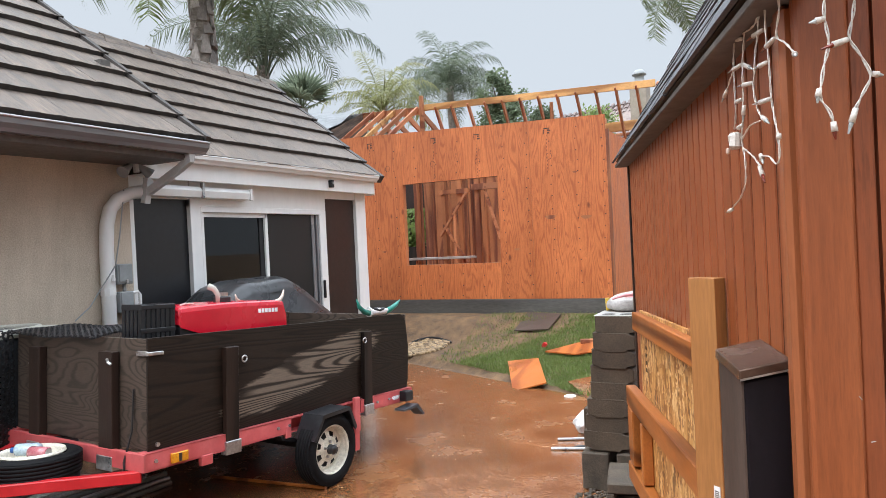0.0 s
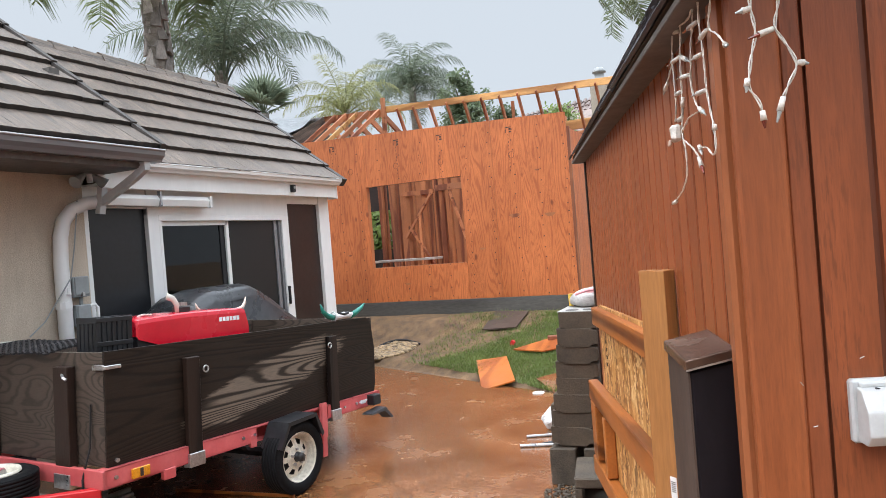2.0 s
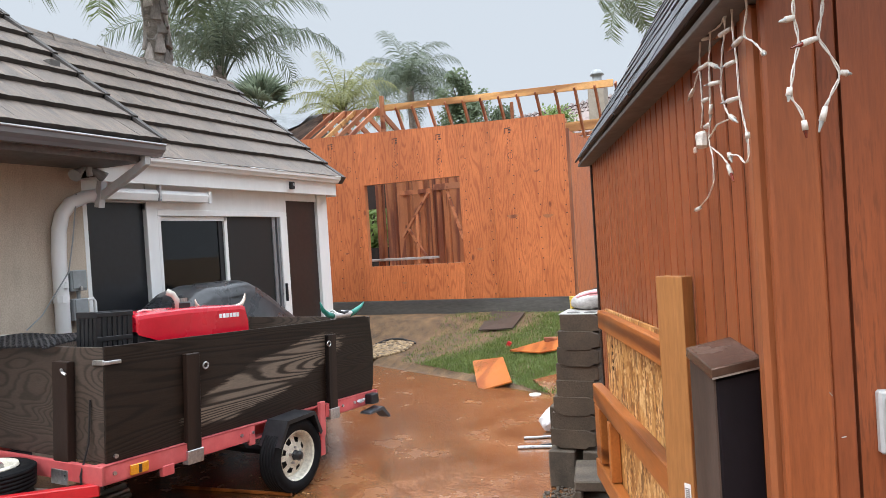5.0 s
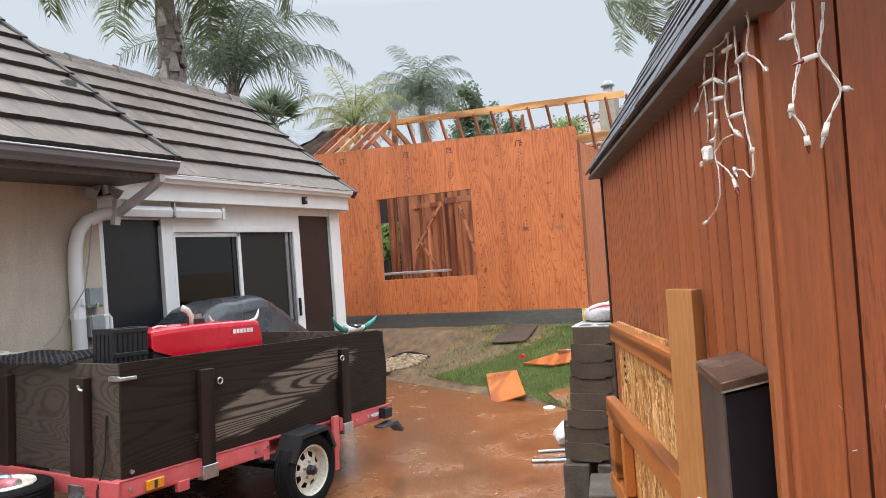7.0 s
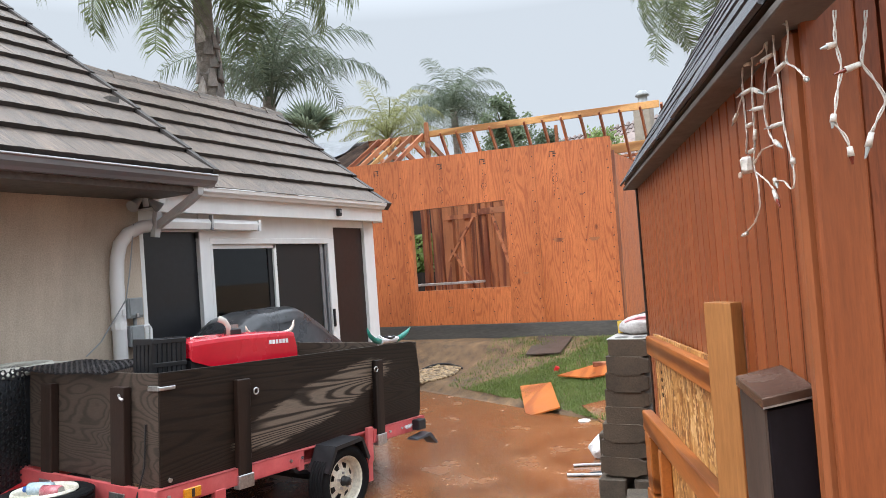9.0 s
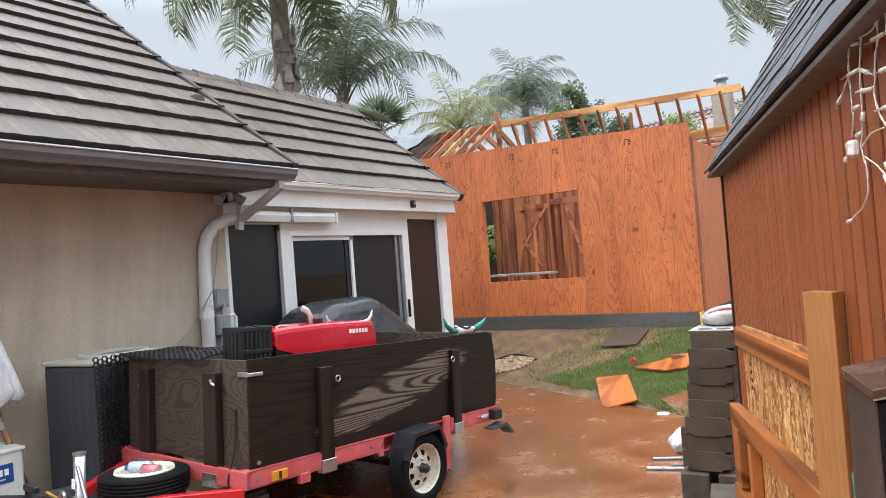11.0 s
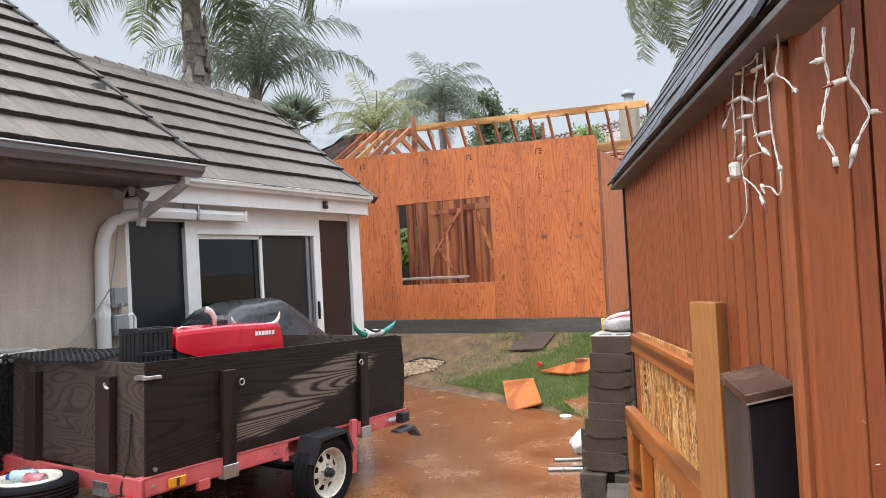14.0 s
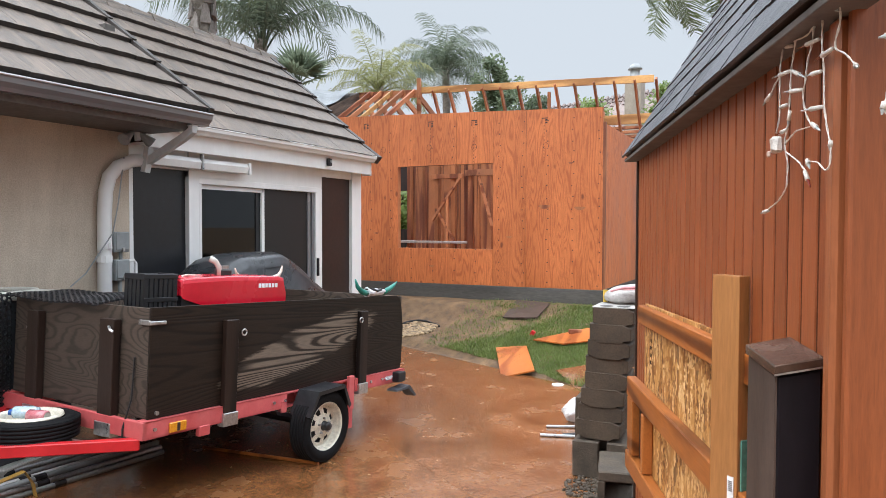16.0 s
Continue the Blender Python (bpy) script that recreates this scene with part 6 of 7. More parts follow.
so = part("webbing", bm, M["strap"], st)
md = so.modifiers.new("thick", "SOLIDIFY")
md.thickness = 0.003


def lawn_board(name, corners, lift, mat, label):
    """A sheet offcut lying on the sloping ground."""
    b = thing(name, label, "board")
    bm = bmesh.new()
    top = [bm.verts.new((x, y, ground_z(x, y) + lift + 0.018)) for x, y in corners]
    low = [bm.verts.new((v.co.x, v.co.y, v.co.z - 0.016)) for v in top]
    bm.faces.new(top)
    bm.faces.new(low[::-1])
    for k in range(len(top)):
        bm.faces.new((low[k], low[(k + 1) % len(top)], top[(k + 1) % len(top)], top[k]))
    part("sheet", bm, M[mat], b)


M["plyflat"] = timber("wet_orange_offcut", (0.30, 0.072, 0.015), (0.50, 0.155, 0.036), "Y", 10, 3, (0.25, 0.45), 0.7, vary=0.05)
lawn_board("plywood_offcut", [(-3.38, 8.12), (-2.99, 8.17), (-2.54, 7.16), (-2.84, 6.93)], 0.022, "plyflat", "wet orange plywood offcut across the lawn edge")
lawn_board("plywood_offcut", [(-2.98, 8.40), (-2.38, 8.78), (-2.1, 8.6), (-2.2, 8.28), (-2.52, 8.2)], 0.04, "plyflat", "bright orange plywood offcut on grass")
lawn_board("dark_board", [(-3.86, 9.57), (-3.9, 10.26), (-3.3, 10.1), (-3.28, 9.42)], 0.02, "boxbrown", "dark wet board lying by the footing")
lawn_board("paving_slab", [(-2.31, 7.2), (-1.6, 7.65), (-1.2, 6.6), (-1.91, 6.68)], 0.02, "drive", "flat brown slab at the lawn edge")
sc = thing("wood_scrap", "small orange wood scrap on the plywood offcut", "scrap", pose(-2.5, 8.62, ground_z(-2.5, 8.62) + 0.055, 0, 0, 20))
part("chunk", box(-0.08, 0.08, -0.05, 0.05, 0.0, 0.05, 0.004), M["rafter"], sc)
rc = thing("red_cup", "small red plastic litter on the lawn", "litter", pose(-3.12, 8.75, ground_z(-3.12, 8.75) + 0.01))
part("scrap", soft(tube([(0, 0, 0), (0.03, 0, 0.05)], [0.035, 0.03], 8), 0.01, 30), M["brightred"], rc)
dk = thing("plastic_plate", "flat white plastic lid on the driveway edge", "lid", pose(-2.17, 6.80, 0.002))
part("disc", lathe([(0.0, 0.008), (0.05, 0.009), (0.06, 0.006), (0.062, 0.0)], 18, "z"), M["white"], dk)
cl = thing("white_bag", "crumpled white plastic bag by the blocks", "bag", pose(-1.64, 5.58, 0.0))
bm = bmesh.new()
bmesh.ops.create_icosphere(bm, subdivisions=3, radius=1)
for v in bm.verts:
    v.co = Vector((v.co.x * 0.11, v.co.y * 0.1, 0.085 + v.co.z * 0.085 * (1.15 + 0.5 * v.co.x)))
bm = soft(bm, 0.035, 12)
for v in bm.verts:
    v.co.z = max(v.co.z, 0.0)
part("film", bm, M["cloth"], cl)
for a, b, r, lab in (((-1.80, 5.28), (-1.45, 5.42), 0.011, "short steel pipe on wet concrete"), ((-1.77, 5.03), (-1.35, 5.16), 0.012, "grey steel pipe on wet concrete"), ((-1.62, 5.12), (-1.4, 5.27), 0.01, "dark metal rod among the pipes")):
    pl = thing("metal_pipe", lab, "pipe", None, "pipes by the blocks")
    part("tube", tube([(a[0], a[1], r), (b[0], b[1], r)], r, 8), M["blackmetal" if r == 0.01 else "steel"], pl)
bk = thing("side_block", "brown block standing behind the stack", "concrete block", pose(-1.31, 4.80, 0.0, 0, 0, 4))
part("block", soft(box(-0.10, 0.14, -0.10, 0.10, 0.0, 0.42, 0.006), 0.003, 20), M["block"], bk)
# pebbles and litter
def pebbles(name, n, cx, cy, rx, ry, lo, hi, mat, seed, label, gz):
    rg_ = random.Random(seed)
    vs, fs = [], []
    for _ in range(n):
        a, q = rg_.uniform(0, 2 * math.pi), math.sqrt(rg_.random())
        x, y, r = cx + rx * q * math.cos(a), cy + ry * q * math.sin(a), rg_.uniform(lo, hi)
        z = gz(x, y) + r * 0.55
        k = len(vs)
        t = rg_.uniform(0, 6)
        sx, sy = rg_.uniform(0.8, 1.4), rg_.uniform(0.7, 1.1)
        for h, rr in ((-0.6, 0.7), (0.1, 1.0), (0.55, 0.62)):
            for j in range(6):
                b = t + j * math.pi / 3
                vs.append((x + r * rr * sx * math.cos(b), y + r * rr * sy * math.sin(b), z + h * r))
        for lv in range(2):
            for j in range(6):
                fs.append((k + lv * 6 + j, k + lv * 6 + (j + 1) % 6, k + lv * 6 + 6 + (j + 1) % 6, k + lv * 6 + 6 + j))
        fs.append(tuple(k + 12 + j for j in range(6)))
    me = bpy.data.meshes.new(name)
    me.from_pydata(vs, [], fs)
    for p in me.polygons:
        p.use_smooth = True
    return tagged(link(name, me, mat, None, label), "", "gravel", "", "stuff")


island = M["stone"].copy()
nt_ = island.node_tree
geo_ = nt_.nodes.new("ShaderNodeNewGeometry")
bs_ = nt_.nodes["Principled BSDF"]
src_ = bs_.inputs["Base Color"].links[0].from_socket
nt_.links.new(mixc(nt_, 1.0, src_, ramp(nt_, geo_.outputs["Random Per Island"], [(0, (0.3, 0.28, 0.26)), (0.5, (0.75, 0.72, 0.68)), (1, (1.25, 1.2, 1.12))]), "MULTIPLY"), bs_.inputs["Base Color"])
pebbles("pebble_bed", 1300, -5.16, 9.04, 0.42, 0.42, 0.014, 0.032, island, 4, "bed of tan river pebbles beside the drive", lambda x, y: max(ground_z(x, y), 0.0) + 0.002)
pebbles("gravel_litter", 260, -1.16, 4.14, 0.16, 0.2, 0.005, 0.014, M["oldblock"], 6, "loose gravel round the block stack", lambda x, y: 0.0)
ed = thing("lawn_edging", "thin black plastic edging round the pebble bed", "edging")
part("strip", tube([(-5.16 + 0.46 * math.cos(a), 9.04 + 0.46 * math.sin(a), ground_z(-5.16 + 0.46 * math.cos(a), 9.04 + 0.46 * math.sin(a)) + 0.015) for a in [0.5 + 1.9 * k / 18 for k in range(19)]], 0.016, 6), M["blackplastic"], ed)
# small pale flecks over the concrete: litter, and painted glints of the wet sheen
rg_ = random.Random(31)
vs, fs = [], []
for _ in range(120):
    x, y = rg_.uniform(-4.4, -1.0), rg_.uniform(3.2, 7.6)
    if past_edge(x, y) > -0.1:
        continue
    a, q = rg_.uniform(0, 6.283), rg_.uniform(0.003, 0.010)
    c_, s_ = math.cos(a) * q, math.sin(a) * q
    k = len(vs)
    vs += [(x - c_ * 1.6, y - s_ * 1.6, 0.003), (x + s_ * 0.6, y - c_ * 0.6, 0.006), (x + c_ * 1.6, y + s_ * 1.6, 0.004), (x - s_ * 0.6, y + c_ * 0.6, 0.006)]
    fs.append((k, k + 1, k + 2, k + 3))
me = bpy.data.meshes.new("leaf_litter")
me.from_pydata(vs, [], fs)
tagged(link("leaf_litter", me, island, None, "small pale flecks for litter and wet glints on concrete"), "", "litter", "", "stuff")
# grass: single blades
rg_ = random.Random(12)
vs, fs = [], []
while len(fs) < 62000:
    x, y = rg_.uniform(-4.6, -0.9), rg_.uniform(6.6, 10.4)
    s = past_edge(x, y)
    n = noise.noise(Vector((x * 1.1 + 3, y * 0.8, 2.0))) + 0.5 * noise.noise(Vector((x * 4, y * 4, 5.0)))
    dens = 0.85 - max(0.0, (-3.3 - x + 0.25 * (y - 8.4))) * 0.75 - max(0, y - 9.6) * 1.0 + n * 1.5
    if s < 0.03 or rg_.random() > max(dens, 0.09):
        continue
    z = ground_z(x, y) - 0.004
    h, a, w = rg_.uniform(0.015, 0.058), rg_.uniform(0, 6.283), rg_.uniform(0.003, 0.0065)
    lean = rg_.uniform(0.0, 0.04)
    k = len(vs)
    vs += [(x - w * math.cos(a), y - w * math.sin(a), z), (x + w * math.cos(a), y + w * math.sin(a), z), (x - lean * math.sin(a), y + lean * math.cos(a), z + h)]
    fs.append((k, k + 1, k + 2))
me = bpy.data.meshes.new("lawn_grass")
me.from_pydata(vs, [], fs)
tagged(link("lawn_grass", me, M["grass"], None, "patchy wet green grass on brown soil"), "", "grass", "", "stuff")

# ---- string lights on the shed ----
sl = thing("string_lights", "white icicle string lights hanging off shed eave", "string lights", SM)


def strand(pts, plane, off):
    """A twisted pair hanging along points (along, height) in a plane of the shed."""
    p3 = [Vector((off, a, z - 0.008)) if plane == "side" else Vector((a, off, z + 0.016)) for a, z in pts]
    fine_ = []
    for a, b in zip(p3, p3[1:]):
        n = max(2, int((b - a).length / 0.006))
        fine_ += [a.lerp(b, k / n) for k in range(n)]
    fine_.append(p3[-1])
    for _ in range(3):
        fine_ = [fine_[0]] + [(fine_[i - 1] + fine_[i] * 2 + fine_[i + 1]) / 4 for i in range(1, len(fine_) - 1)] + [fine_[-1]]
    bm = bmesh.new()
    for ph in (0, math.pi):
        pts_ = []
        for i, p in enumerate(fine_):
            t = i * 0.75 + ph
            side = Vector((math.cos(t), 0, 0)) if plane == "end" else Vector((0, math.cos(t), 0))
            pts_.append(p + side * 0.0013 + Vector((0.0013 * math.sin(t), 0.0013 * math.sin(t), 0)))
        add_tube(bm, pts_, 0.0011, 5)
    part("wire", bm, M["wire"], sl, "", None, True)


def bulb(a, z, plane, off, da, dz, tint):
    q = [Vector((off, a + da * k, z - 0.008 + dz * k)) if plane == "side" else Vector((a + da * k, off, z + 0.016 + dz * k)) for k in (0, 0.55, 0.62, 1.0)]
    so_ = part("socket", tube(q[:2], [0.0035, 0.0045], 8), M["wire"], sl, "white bulb socket", None, True)
    part("bulb", tube([q[1], q[2], q[3]], [0.003, 0.003, 0.0012], 8), M[tint], so_, "small clear bulb" if tint == "bulbclear" else "small red bulb")


SO, EO = -0.035, -0.200
for pts in ([(0.033, 1.978), (0.032, 1.962), (0.035, 1.924), (0.023, 1.874), (0.020, 1.814), (0.004, 1.771), (-0.011, 1.747), (-0.007, 1.711), (0.011, 1.707), (0.040, 1.725), (0.086, 1.731)],
            [(0.072, 1.970), (0.072, 1.959), (0.075, 1.933), (0.100, 1.904), (0.104, 1.877), (0.119, 1.852), (0.106, 1.822), (0.084, 1.798), (0.058, 1.786)],
            [(0.159, 1.976), (0.158, 1.963), (0.163, 1.944), (0.179, 1.910), (0.183, 1.864), (0.187, 1.831), (0.192, 1.806), (0.210, 1.779), (0.202, 1.760), (0.188, 1.738), (0.192, 1.691), (0.237, 1.667), (0.313, 1.649)],
            [(0.225, 1.964), (0.237, 1.941), (0.242, 1.911), (0.240, 1.862), (0.238, 1.831), (0.257, 1.802)],
            [(-0.035, 1.967), (-0.035, 1.955), (-0.040, 1.934), (-0.020, 1.915), (-0.016, 1.900), (-0.059, 1.882), (-0.096, 1.856)],
            [(0.179, 1.910), (0.229, 1.913), (0.268, 1.903), (0.296, 1.886)],
            [(0.210, 1.774), (0.149, 1.792), (0.083, 1.790)],
            [(0.202, 1.760), (0.136, 1.736), (0.101, 1.717)],
            [(0.225, 1.964), (0.158, 1.959), (0.124, 1.954), (0.092, 1.953), (0.061, 1.964), (0.032, 1.974), (-0.004, 1.971)]):
    strand(pts, "side", SO)
for a, z, da, dz, t in ((0.296, 1.886, 0.051, -0.014, "bulbclear"), (0.298, 1.650, 0.053, -0.005, "bulbclear"), (0.185, 1.909, 0.105, 0.008, "bulbclear"), (-0.010, 1.755, 0.004, -0.016, "bulbclear"), (0.092, 1.734, -0.014, -0.017, "bulbclear"), (0.101, 1.715, -0.027, -0.030, "bulbred"), (0.198, 1.801, 0.051, -0.002, "bulbred"), (0.074, 1.795, -0.039, -0.018, "bulbclear"), (0.173, 1.906, -0.064, -0.025, "bulbclear"), (0.038, 1.876, 0.066, 0.006, "bulbclear"), (0.025, 1.815, 0.098, 0.009, "bulbclear"), (0.125, 1.862, 0.096, 0.014, "bulbclear"), (0.050, 1.932, 0.095, 0.009, "bulbred"), (-0.007, 1.902, 0.070, -0.003, "bulbred"), (-0.094, 1.857, -0.007, -0.006, "bulbclear"), (0.181, 1.834, 0.011, -0.030, "bulbclear"), (0.176, 1.953, 0.063, 0.015, "bulbclear"), (0.067, 1.971, 0.003, -0.018, "bulbclear"), (0.009, 1.976, -0.040, -0.022, "bulbclear"), (0.201, 1.848, 0.045, 0.002, "bulbclear")):
    bulb(a, z, "side", SO, da, dz, t)
blk_ = part("plug_connector", soft(box(SO - 0.012, SO + 0.008, 0.229, 0.267, 1.755, 1.787, 0.006), 0.005, 60), M["wire"], sl, "yellowed plug cluster")
part("plug_prong", box(SO - 0.016, SO - 0.01, 0.253, 0.265, 1.747, 1.759, 0.002), M["horn"], blk_)
for pts in ([(-0.029, 1.892), (-0.032, 1.854), (-0.026, 1.816), (-0.035, 1.788), (-0.039, 1.760), (-0.043, 1.749), (-0.028, 1.730), (-0.026, 1.716)],
            [(0.007, 1.887), (0.003, 1.850), (-0.005, 1.820), (0.007, 1.804), (0.015, 1.787), (0.024, 1.772), (0.012, 1.754), (0.001, 1.732)],
            [(-0.026, 1.813), (-0.014, 1.815), (-0.006, 1.819)]):
    strand(pts, "end", EO)
for a, z, da, dz, t in ((-0.026, 1.717, 0.002, -0.023, "bulbred"), (0.001, 1.732, -0.010, -0.032, "bulbclear"), (-0.005, 1.820, -0.032, -0.010, "bulbred"), (0.022, 1.774, 0.013, -0.003, "bulbclear"), (-0.041, 1.760, -0.003, -0.018, "bulbclear"), (-0.031, 1.849, -0.019, -0.004, "bulbclear")):
    bulb(a, z, "end", EO, da, dz, t)

# ---- palms, trees and the neighbour's roof ----
def frond_mesh(name, length, droop, mat, seed, leaf=0.42, hang=0.8, pairs=46):
    """A feather frond: arching rib with hanging leaflets on both sides."""
    r_ = random.Random(seed)
    rib = []
    for k in range(19):
        t = k / 18
        ang = radians(62) - droop * t ** 1.25
        rib.append((Vector((0, 0, 0)) if not rib else rib[-1][0] + Vector((math.cos(ang), 0, math.sin(ang))) * length / 18, ang))
    bm = add_tube(bmesh.new(), [p for p, _ in rib], [0.022 * (1 - 0.85 * k / 18) + 0.003 for k in range(19)], 5)
    for i in range(pairs):
        t = 0.14 + 0.86 * i / (pairs - 1)
        f = t * 18
        k = min(int(f), 17)
        p = rib[k][0].lerp(rib[k + 1][0], f - k)
        d = (rib[k + 1][0] - rib[k][0]).normalized()
        ln = leaf * (0.55 + 0.9 * math.sin(math.pi * min(1, t * 0.85 + 0.1))) * r_.uniform(0.8, 1.15) * 0.75
        for s in (-1, 1):
            out = (Vector((0, s, 0)) * r_.uniform(0.55, 1.0) + d * r_.uniform(0.25, 0.6) + Vector((0, 0, r_.uniform(-0.4, 0.2)))).normalized()
            m1 = p + out * ln * 0.45
            m2 = p + out * ln * 0.75 + Vector((0, 0, -1)) * ln * 0.5 * hang + out * 0.02
            w = d * leaf * 0.02
            a0, a1 = bm.verts.new(p - w * 0.6), bm.verts.new(p + w * 0.6)
            b0, b1 = bm.verts.new(m1 - w), bm.verts.new(m1 + w)
            c0 = bm.verts.new(m2)
            bm.faces.new((a0, a1, b1, b0))
            bm.faces.new((b0, b1, c0))
    return mesh_of(name, bm, mat)


FR = {}


def palm(x, y, top, r, mat, length, count, seed, label, spread=(-35, 75), boots=False, base=0.3, leaf=0.42, pairs=46):
    """A feather palm: ringed trunk, boots under the crown, fronds as parts."""
    t = thing("palm_tree", label, "palm tree", pose(x, y, 0), "palms")
    r_ = random.Random(seed)
    pts, rad = [], []
    n = 26
    for k in range(n + 1):
        q = k / n
        pts.append((0.05 * math.sin(q * 3 + seed), 0.05 * math.cos(q * 2.2 + seed), base - 0.1 + (top - base + 0.1) * q))
        rad.append(r * (1.12 - 0.28 * q) * (1 + 0.05 * (k % 2)))
    part("trunk", tube(pts, rad, 14), M["trunk"], t, "ringed grey-brown trunk", None, True)
    if boots:
        for k in range(26):
            a = k * 2.4
            z = top - 2.75 + 1.2 * k / 26
            rr = r * (1.05 if k > 8 else 1.2)
            b = prism([(-0.10, 0), (0.10, 0), (0.07, 0.22), (0.03, 0.34), (-0.03, 0.33), (-0.06, 0.22)], "y", -0.02, 0.025, 0.006)
            part("leaf_boot", b, M["boot"], t, "", pose(rr * math.cos(a), rr * math.sin(a), z, r_.uniform(-14, 4), r_.uniform(-14, 14), math.degrees(a) + 90))
    key = (mat, length, leaf, pairs)
    if key not in FR:
        FR[key] = [frond_mesh("frond", length * q, dr, M[mat], seed + i, leaf, hg, pairs) for i, (q, dr, hg) in enumerate(((1.0, 2.0, 0.9), (0.95, 2.5, 1.1), (1.06, 1.6, 0.7), (0.85, 2.9, 1.2)))]
    for k in range(count):
        a = 360 * (k * 0.381966 % 1) + r_.uniform(-12, 12)
        q = (k + 0.5) / count
        tilt = spread[1] - (spread[1] - spread[0]) * q
        piece("frond", FR[key][k % 4], t, pose(r * 0.4 * math.cos(radians(a)), r * 0.4 * math.sin(radians(a)), top - 0.05 - 0.25 * q) @ pose(0, 0, 0, 0, 0, a) @ pose(0, 0, 0, 0, 62 - 62 - (tilt - 40), 0) @ pose(0, 0, 0, r_.uniform(-12, 12), 0, 0))
    return t


palm(-9.75, 9.55, 7.8, 0.19, "frond", 3.4, 32, 1, "tall feather palm with shaggy boots behind the house", (8, 82), True, 0.2, 0.95, 80)
palm(-11.35, 13.05, 6.05, 0.17, "frond_f", 3.4, 19, 2, "queen palm with dark arching fronds", (38, 86), False, 0.3, 0.75, 58)
palm(-12.6, 20.3, 6.35, 0.13, "frond_y", 2.4, 26, 5, "yellowish queen palm beyond the addition", (0, 72), False, 0.3, 0.5, 52)
palm(-13.2, 26.7, 8.25, 0.17, "frond_f", 2.8, 30, 6, "tall grey-green queen palm in the distance", (5, 78), False, 0.3, 0.7, 54)
palm(-1.35, 16.3, 8.25, 0.16, "frond", 3.0, 30, 7, "queen palm leaning over behind the shed", (-40, 70), False, 0.3, 0.7, 80)


def fan_palm(x, y, top, seed):
    t = thing("fan_palm", "short fan palm with stiff pleated leaves", "palm tree", pose(x, y, 0))
    r_ = random.Random(seed)
    part("trunk", tube([(0, 0, 0.2), (0, 0, top)], [0.22, 0.16], 12), M["trunk"], t, "", None, True)
    bm = bmesh.new()
    for k in range(15):
        a = radians(-84 + k * 12)
        d = Vector((math.cos(a), math.sin(a), 0))
        w = Vector((-d.y, d.x, 0))
        ln = 0.88 * (0.75 + 0.25 * math.cos(a))
        q = [Vector((0.5, 0, 0)), Vector((0.5, 0, 0)) + d * ln * 0.55 + w * 0.06, Vector((0.5, 0, 0)) + d * ln + Vector((0, 0, -0.1)), Vector((0.5, 0, 0)) + d * ln * 0.55 - w * 0.06]
        mid = Vector((0.5, 0, 0)) + d * ln * 0.55 + Vector((0, 0, 0.035))
        v = [bm.verts.new(c) for c in q] + [bm.verts.new(mid)]
        bm.faces.new((v[0], v[1], v[4]))
        bm.faces.new((v[1], v[2], v[4]))
        bm.faces.new((v[2], v[3], v[4]))
        bm.faces.new((v[3], v[0], v[4]))
    add_tube(bm, [(0, 0, 0), (0.5, 0, 0)], 0.018, 5)
    me = mesh_of("fan_leaf", bm, M["frond_f"])
    for k in range(12):
        a, tl = 360 * (k * 0.381966 % 1), 80 - 62 * (k / 12)
        piece("fan_leaf", me, t, pose(0, 0, top) @ pose(0, 0, 0, 0, -tl, a) @ pose(0, 0, 0, r_.uniform(-20, 20), 0, 0))


fan_palm(-13.75, 17.45, 6.0, 9)


def broad_tree(name, x, y, top, h, w, n, mat, seed, label, trunk=True, size=0.16):
    t = thing(name, label, "tree" if trunk else "shrub", pose(x, y, 0))
    r_ = random.Random(seed)
    part("trunk", tube([(0, 0, 0.2), (0.1, 0, top - h * 0.7), (0.0, 0.1, top - h * 0.3)], [0.16, 0.11, 0.05], 10), M["bark"], t)
    for k in range(7):
        a = k * 0.9
        part("limb", tube([(0.05, 0, top - h * (0.9 - 0.08 * k)), (w * 0.35 * math.cos(a), w * 0.35 * math.sin(a), top - h * (0.6 - 0.06 * k)), (w * 0.6 * math.cos(a), w * 0.6 * math.sin(a), top - h * (0.4 - 0.05 * k))], [0.05, 0.035, 0.012], 6), M["bark"], t)
    clumps = [(r_.gauss(0, w * 0.36), r_.gauss(0, w * 0.36), top - h * r_.uniform(0.04, 1.0) ** 1.1, r_.uniform(0.22, 0.5)) for _ in range(46)]
    vs, fs = [], []
    for _ in range(n):
        cx, cy, cz, cr = r_.choice(clumps)
        p = Vector((r_.gauss(0, 1), r_.gauss(0, 1), r_.gauss(0, 1))).normalized() * cr * r_.uniform(0.6, 1.05) + Vector((cx, cy, cz))
        a = Vector((r_.gauss(0, 1), r_.gauss(0, 1), r_.gauss(0, 0.6))).normalized() * size * r_.uniform(0.6, 1.2)
        b = a.orthogonal().normalized() * size * 0.32
        k = len(vs)
        vs += [tuple(p), tuple(p + a * 0.5 + b), tuple(p + a), tuple(p + a * 0.5 - b)]
        fs.append((k, k + 1, k + 2, k + 3))
    me = bpy.data.meshes.new("crown")
    me.from_pydata(vs, [], fs)
    link("crown", me, M[mat], t, "loose leafy crown")


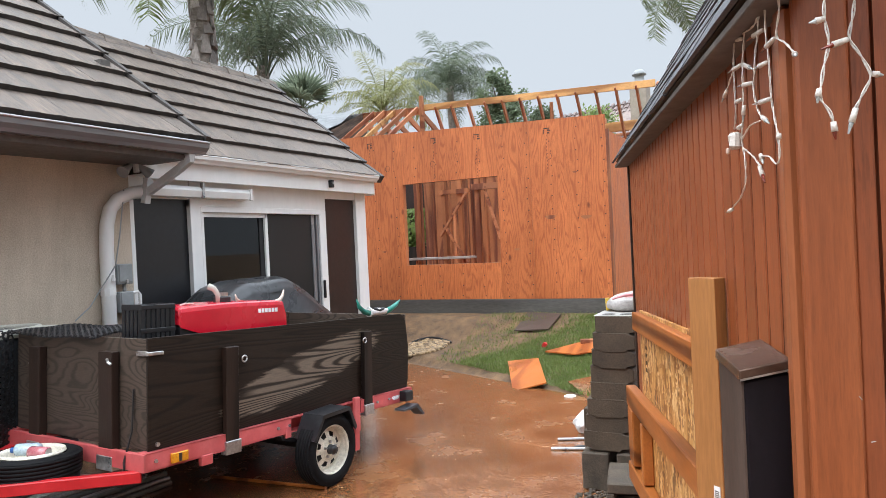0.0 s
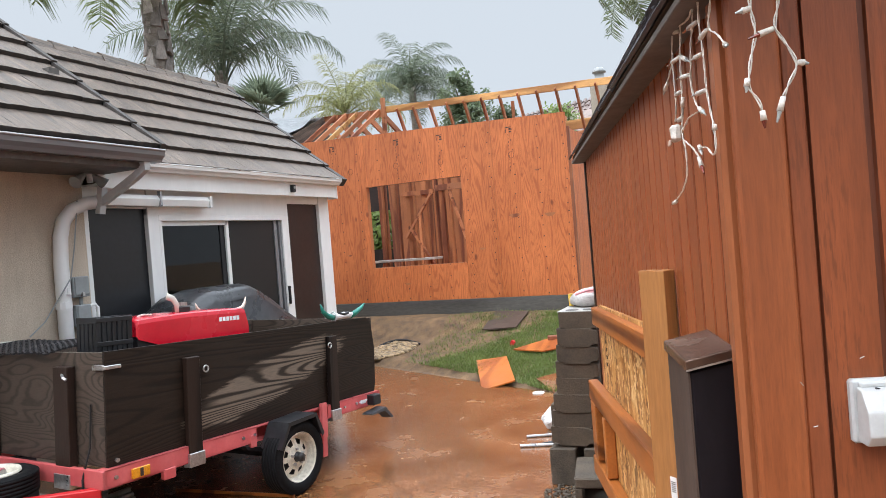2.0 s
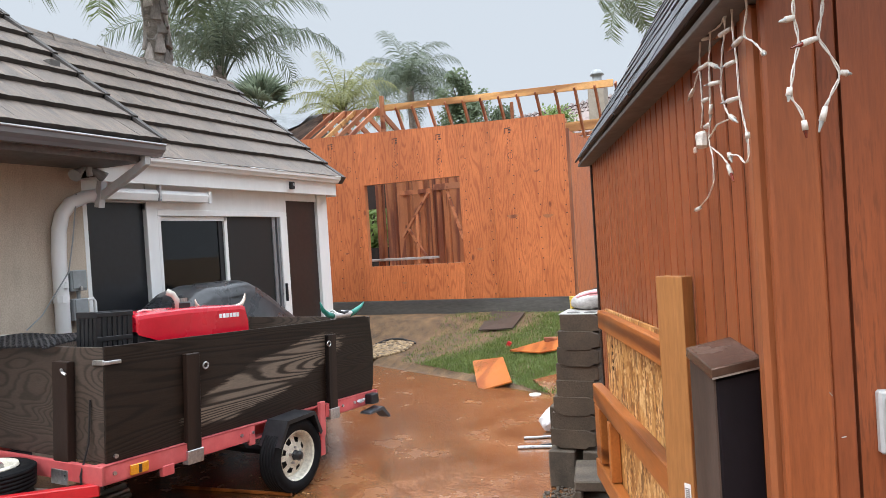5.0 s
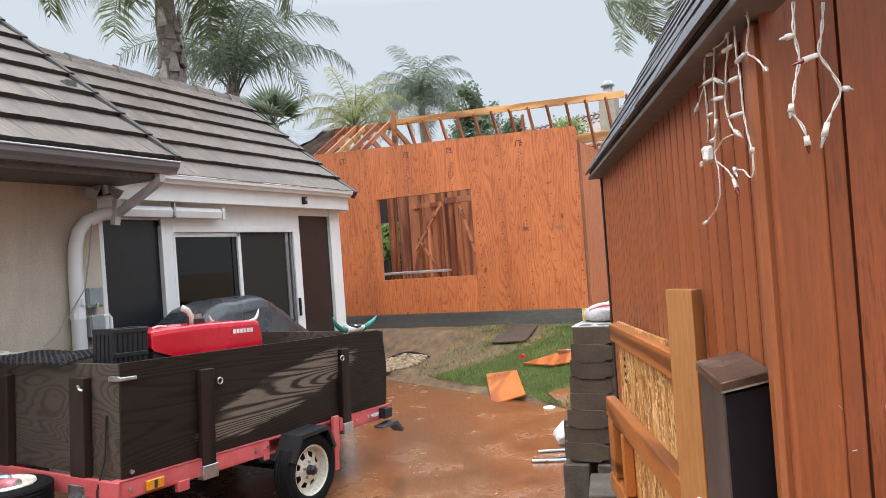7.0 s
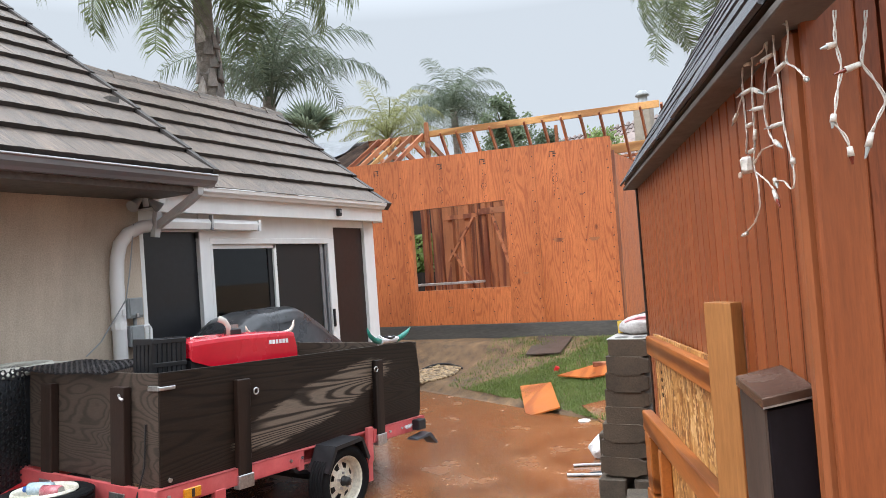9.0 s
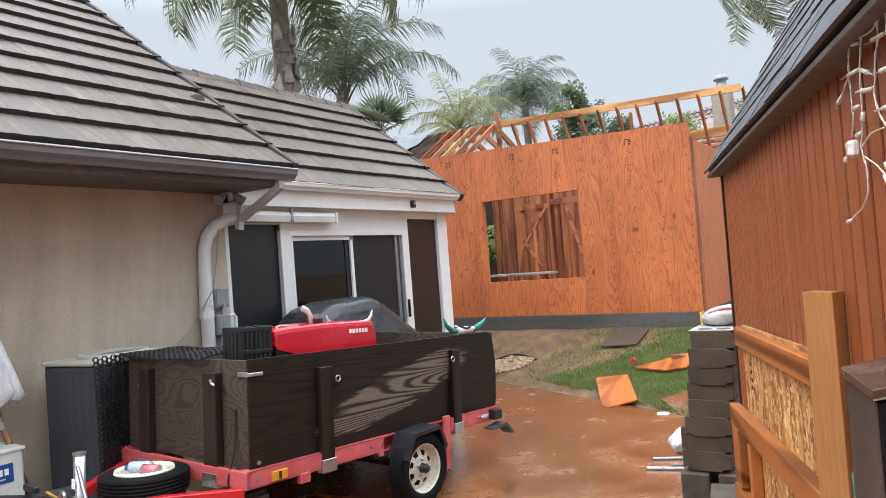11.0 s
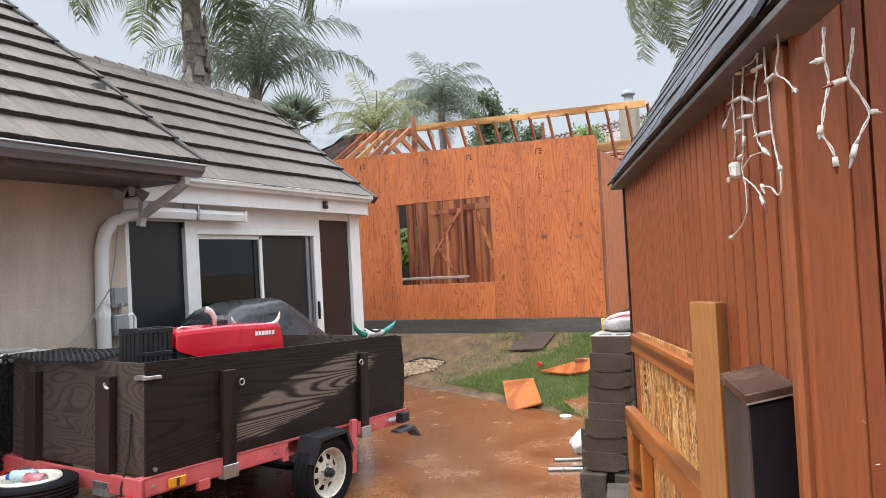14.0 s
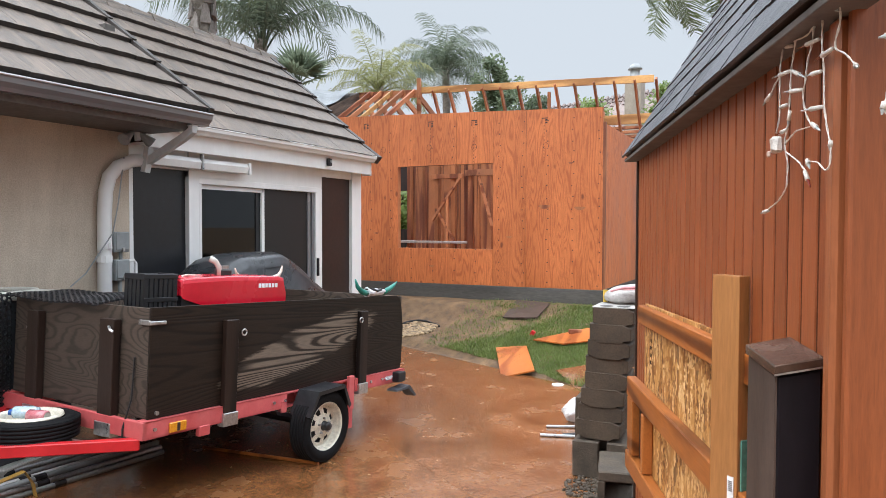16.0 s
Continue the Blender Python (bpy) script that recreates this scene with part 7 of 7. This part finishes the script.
broad_tree("tree", -10.5, 25.9, 8.15, 3.4, 1.0, 8000, "leaf", 3, "upright dark green broadleaf tree")
broad_tree("tree", -9.6, 27.5, 6.9, 2.6, 0.9, 4500, "leaf", 4, "smaller broadleaf tree beside the palm")
broad_tree("shrub", -7.6, 29.0, 6.75, 1.6, 0.6, 1800, "shrub", 11, "light green shrub below the roofline", True)
broad_tree("shrub", -4.3, 28.5, 7.0, 2.2, 0.9, 3500, "shrub", 12, "yellow-green shrub by the chimney", True)
broad_tree("shrub", -11.4, 19.6, 2.9, 2.4, 1.5, 5000, "shrub", 13, "bright wet shrub behind the addition", False, 0.2)
nb = thing("neighbour_house", "neighbouring house with brown clay tile roof and chimney", "house")
part("wall", box(-11.5, -0.5, 32, 40, 0, 5.2), M["chimney"], nb)
def nb_ridge(x):
    return 8.3 + 0.09 * (x + 6.35)


nbm = prism([(31.0, 5.6), (35.5, 8.3), (40.5, 5.6), (40.5, 5.5), (35.5, 8.15), (31.0, 5.5)], "x", -12.4, -0.2)
for v in nbm.verts:
    if v.co.z > 7:
        v.co.z += nb_ridge(v.co.x) - 8.3
nr = part("roof", nbm, M["claytile"], nb, "brown barrel-tile roof")
bt_ = bmesh.new()
for j in range(44):
    x = -12.3 + j * 0.28
    for q in range(9):
        za, zb = 5.65 + (nb_ridge(x) - 5.6) * q / 9, 5.65 + (nb_ridge(x) - 5.6) * (q + 1) / 9
        add_tube(bt_, [(x, 31.0 + 0.5 * q, za + 0.03), (x, 31.5 + 0.5 * q, zb)], [0.115, 0.095], 8)
tagged(part("barrel_tile", bt_, M["claytile"], nr), "", "", "", "stuff")
part("chimney", box(-6.45, -5.75, 30.3, 31.2, 4.0, 7.95, 0.02), M["chimney"], nb, "beige stucco chimney")
part("chimney_cap", lathe([(0.0, 8.65), (0.16, 8.63), (0.30, 8.45), (0.30, 8.4), (0.2, 8.38), (0.2, 8.15), (0.24, 8.13), (0.24, 7.95)], 20, "z"), M["greybox"], nb, "round metal spark arrestor", pose(-6.1, 30.75, 0), True)
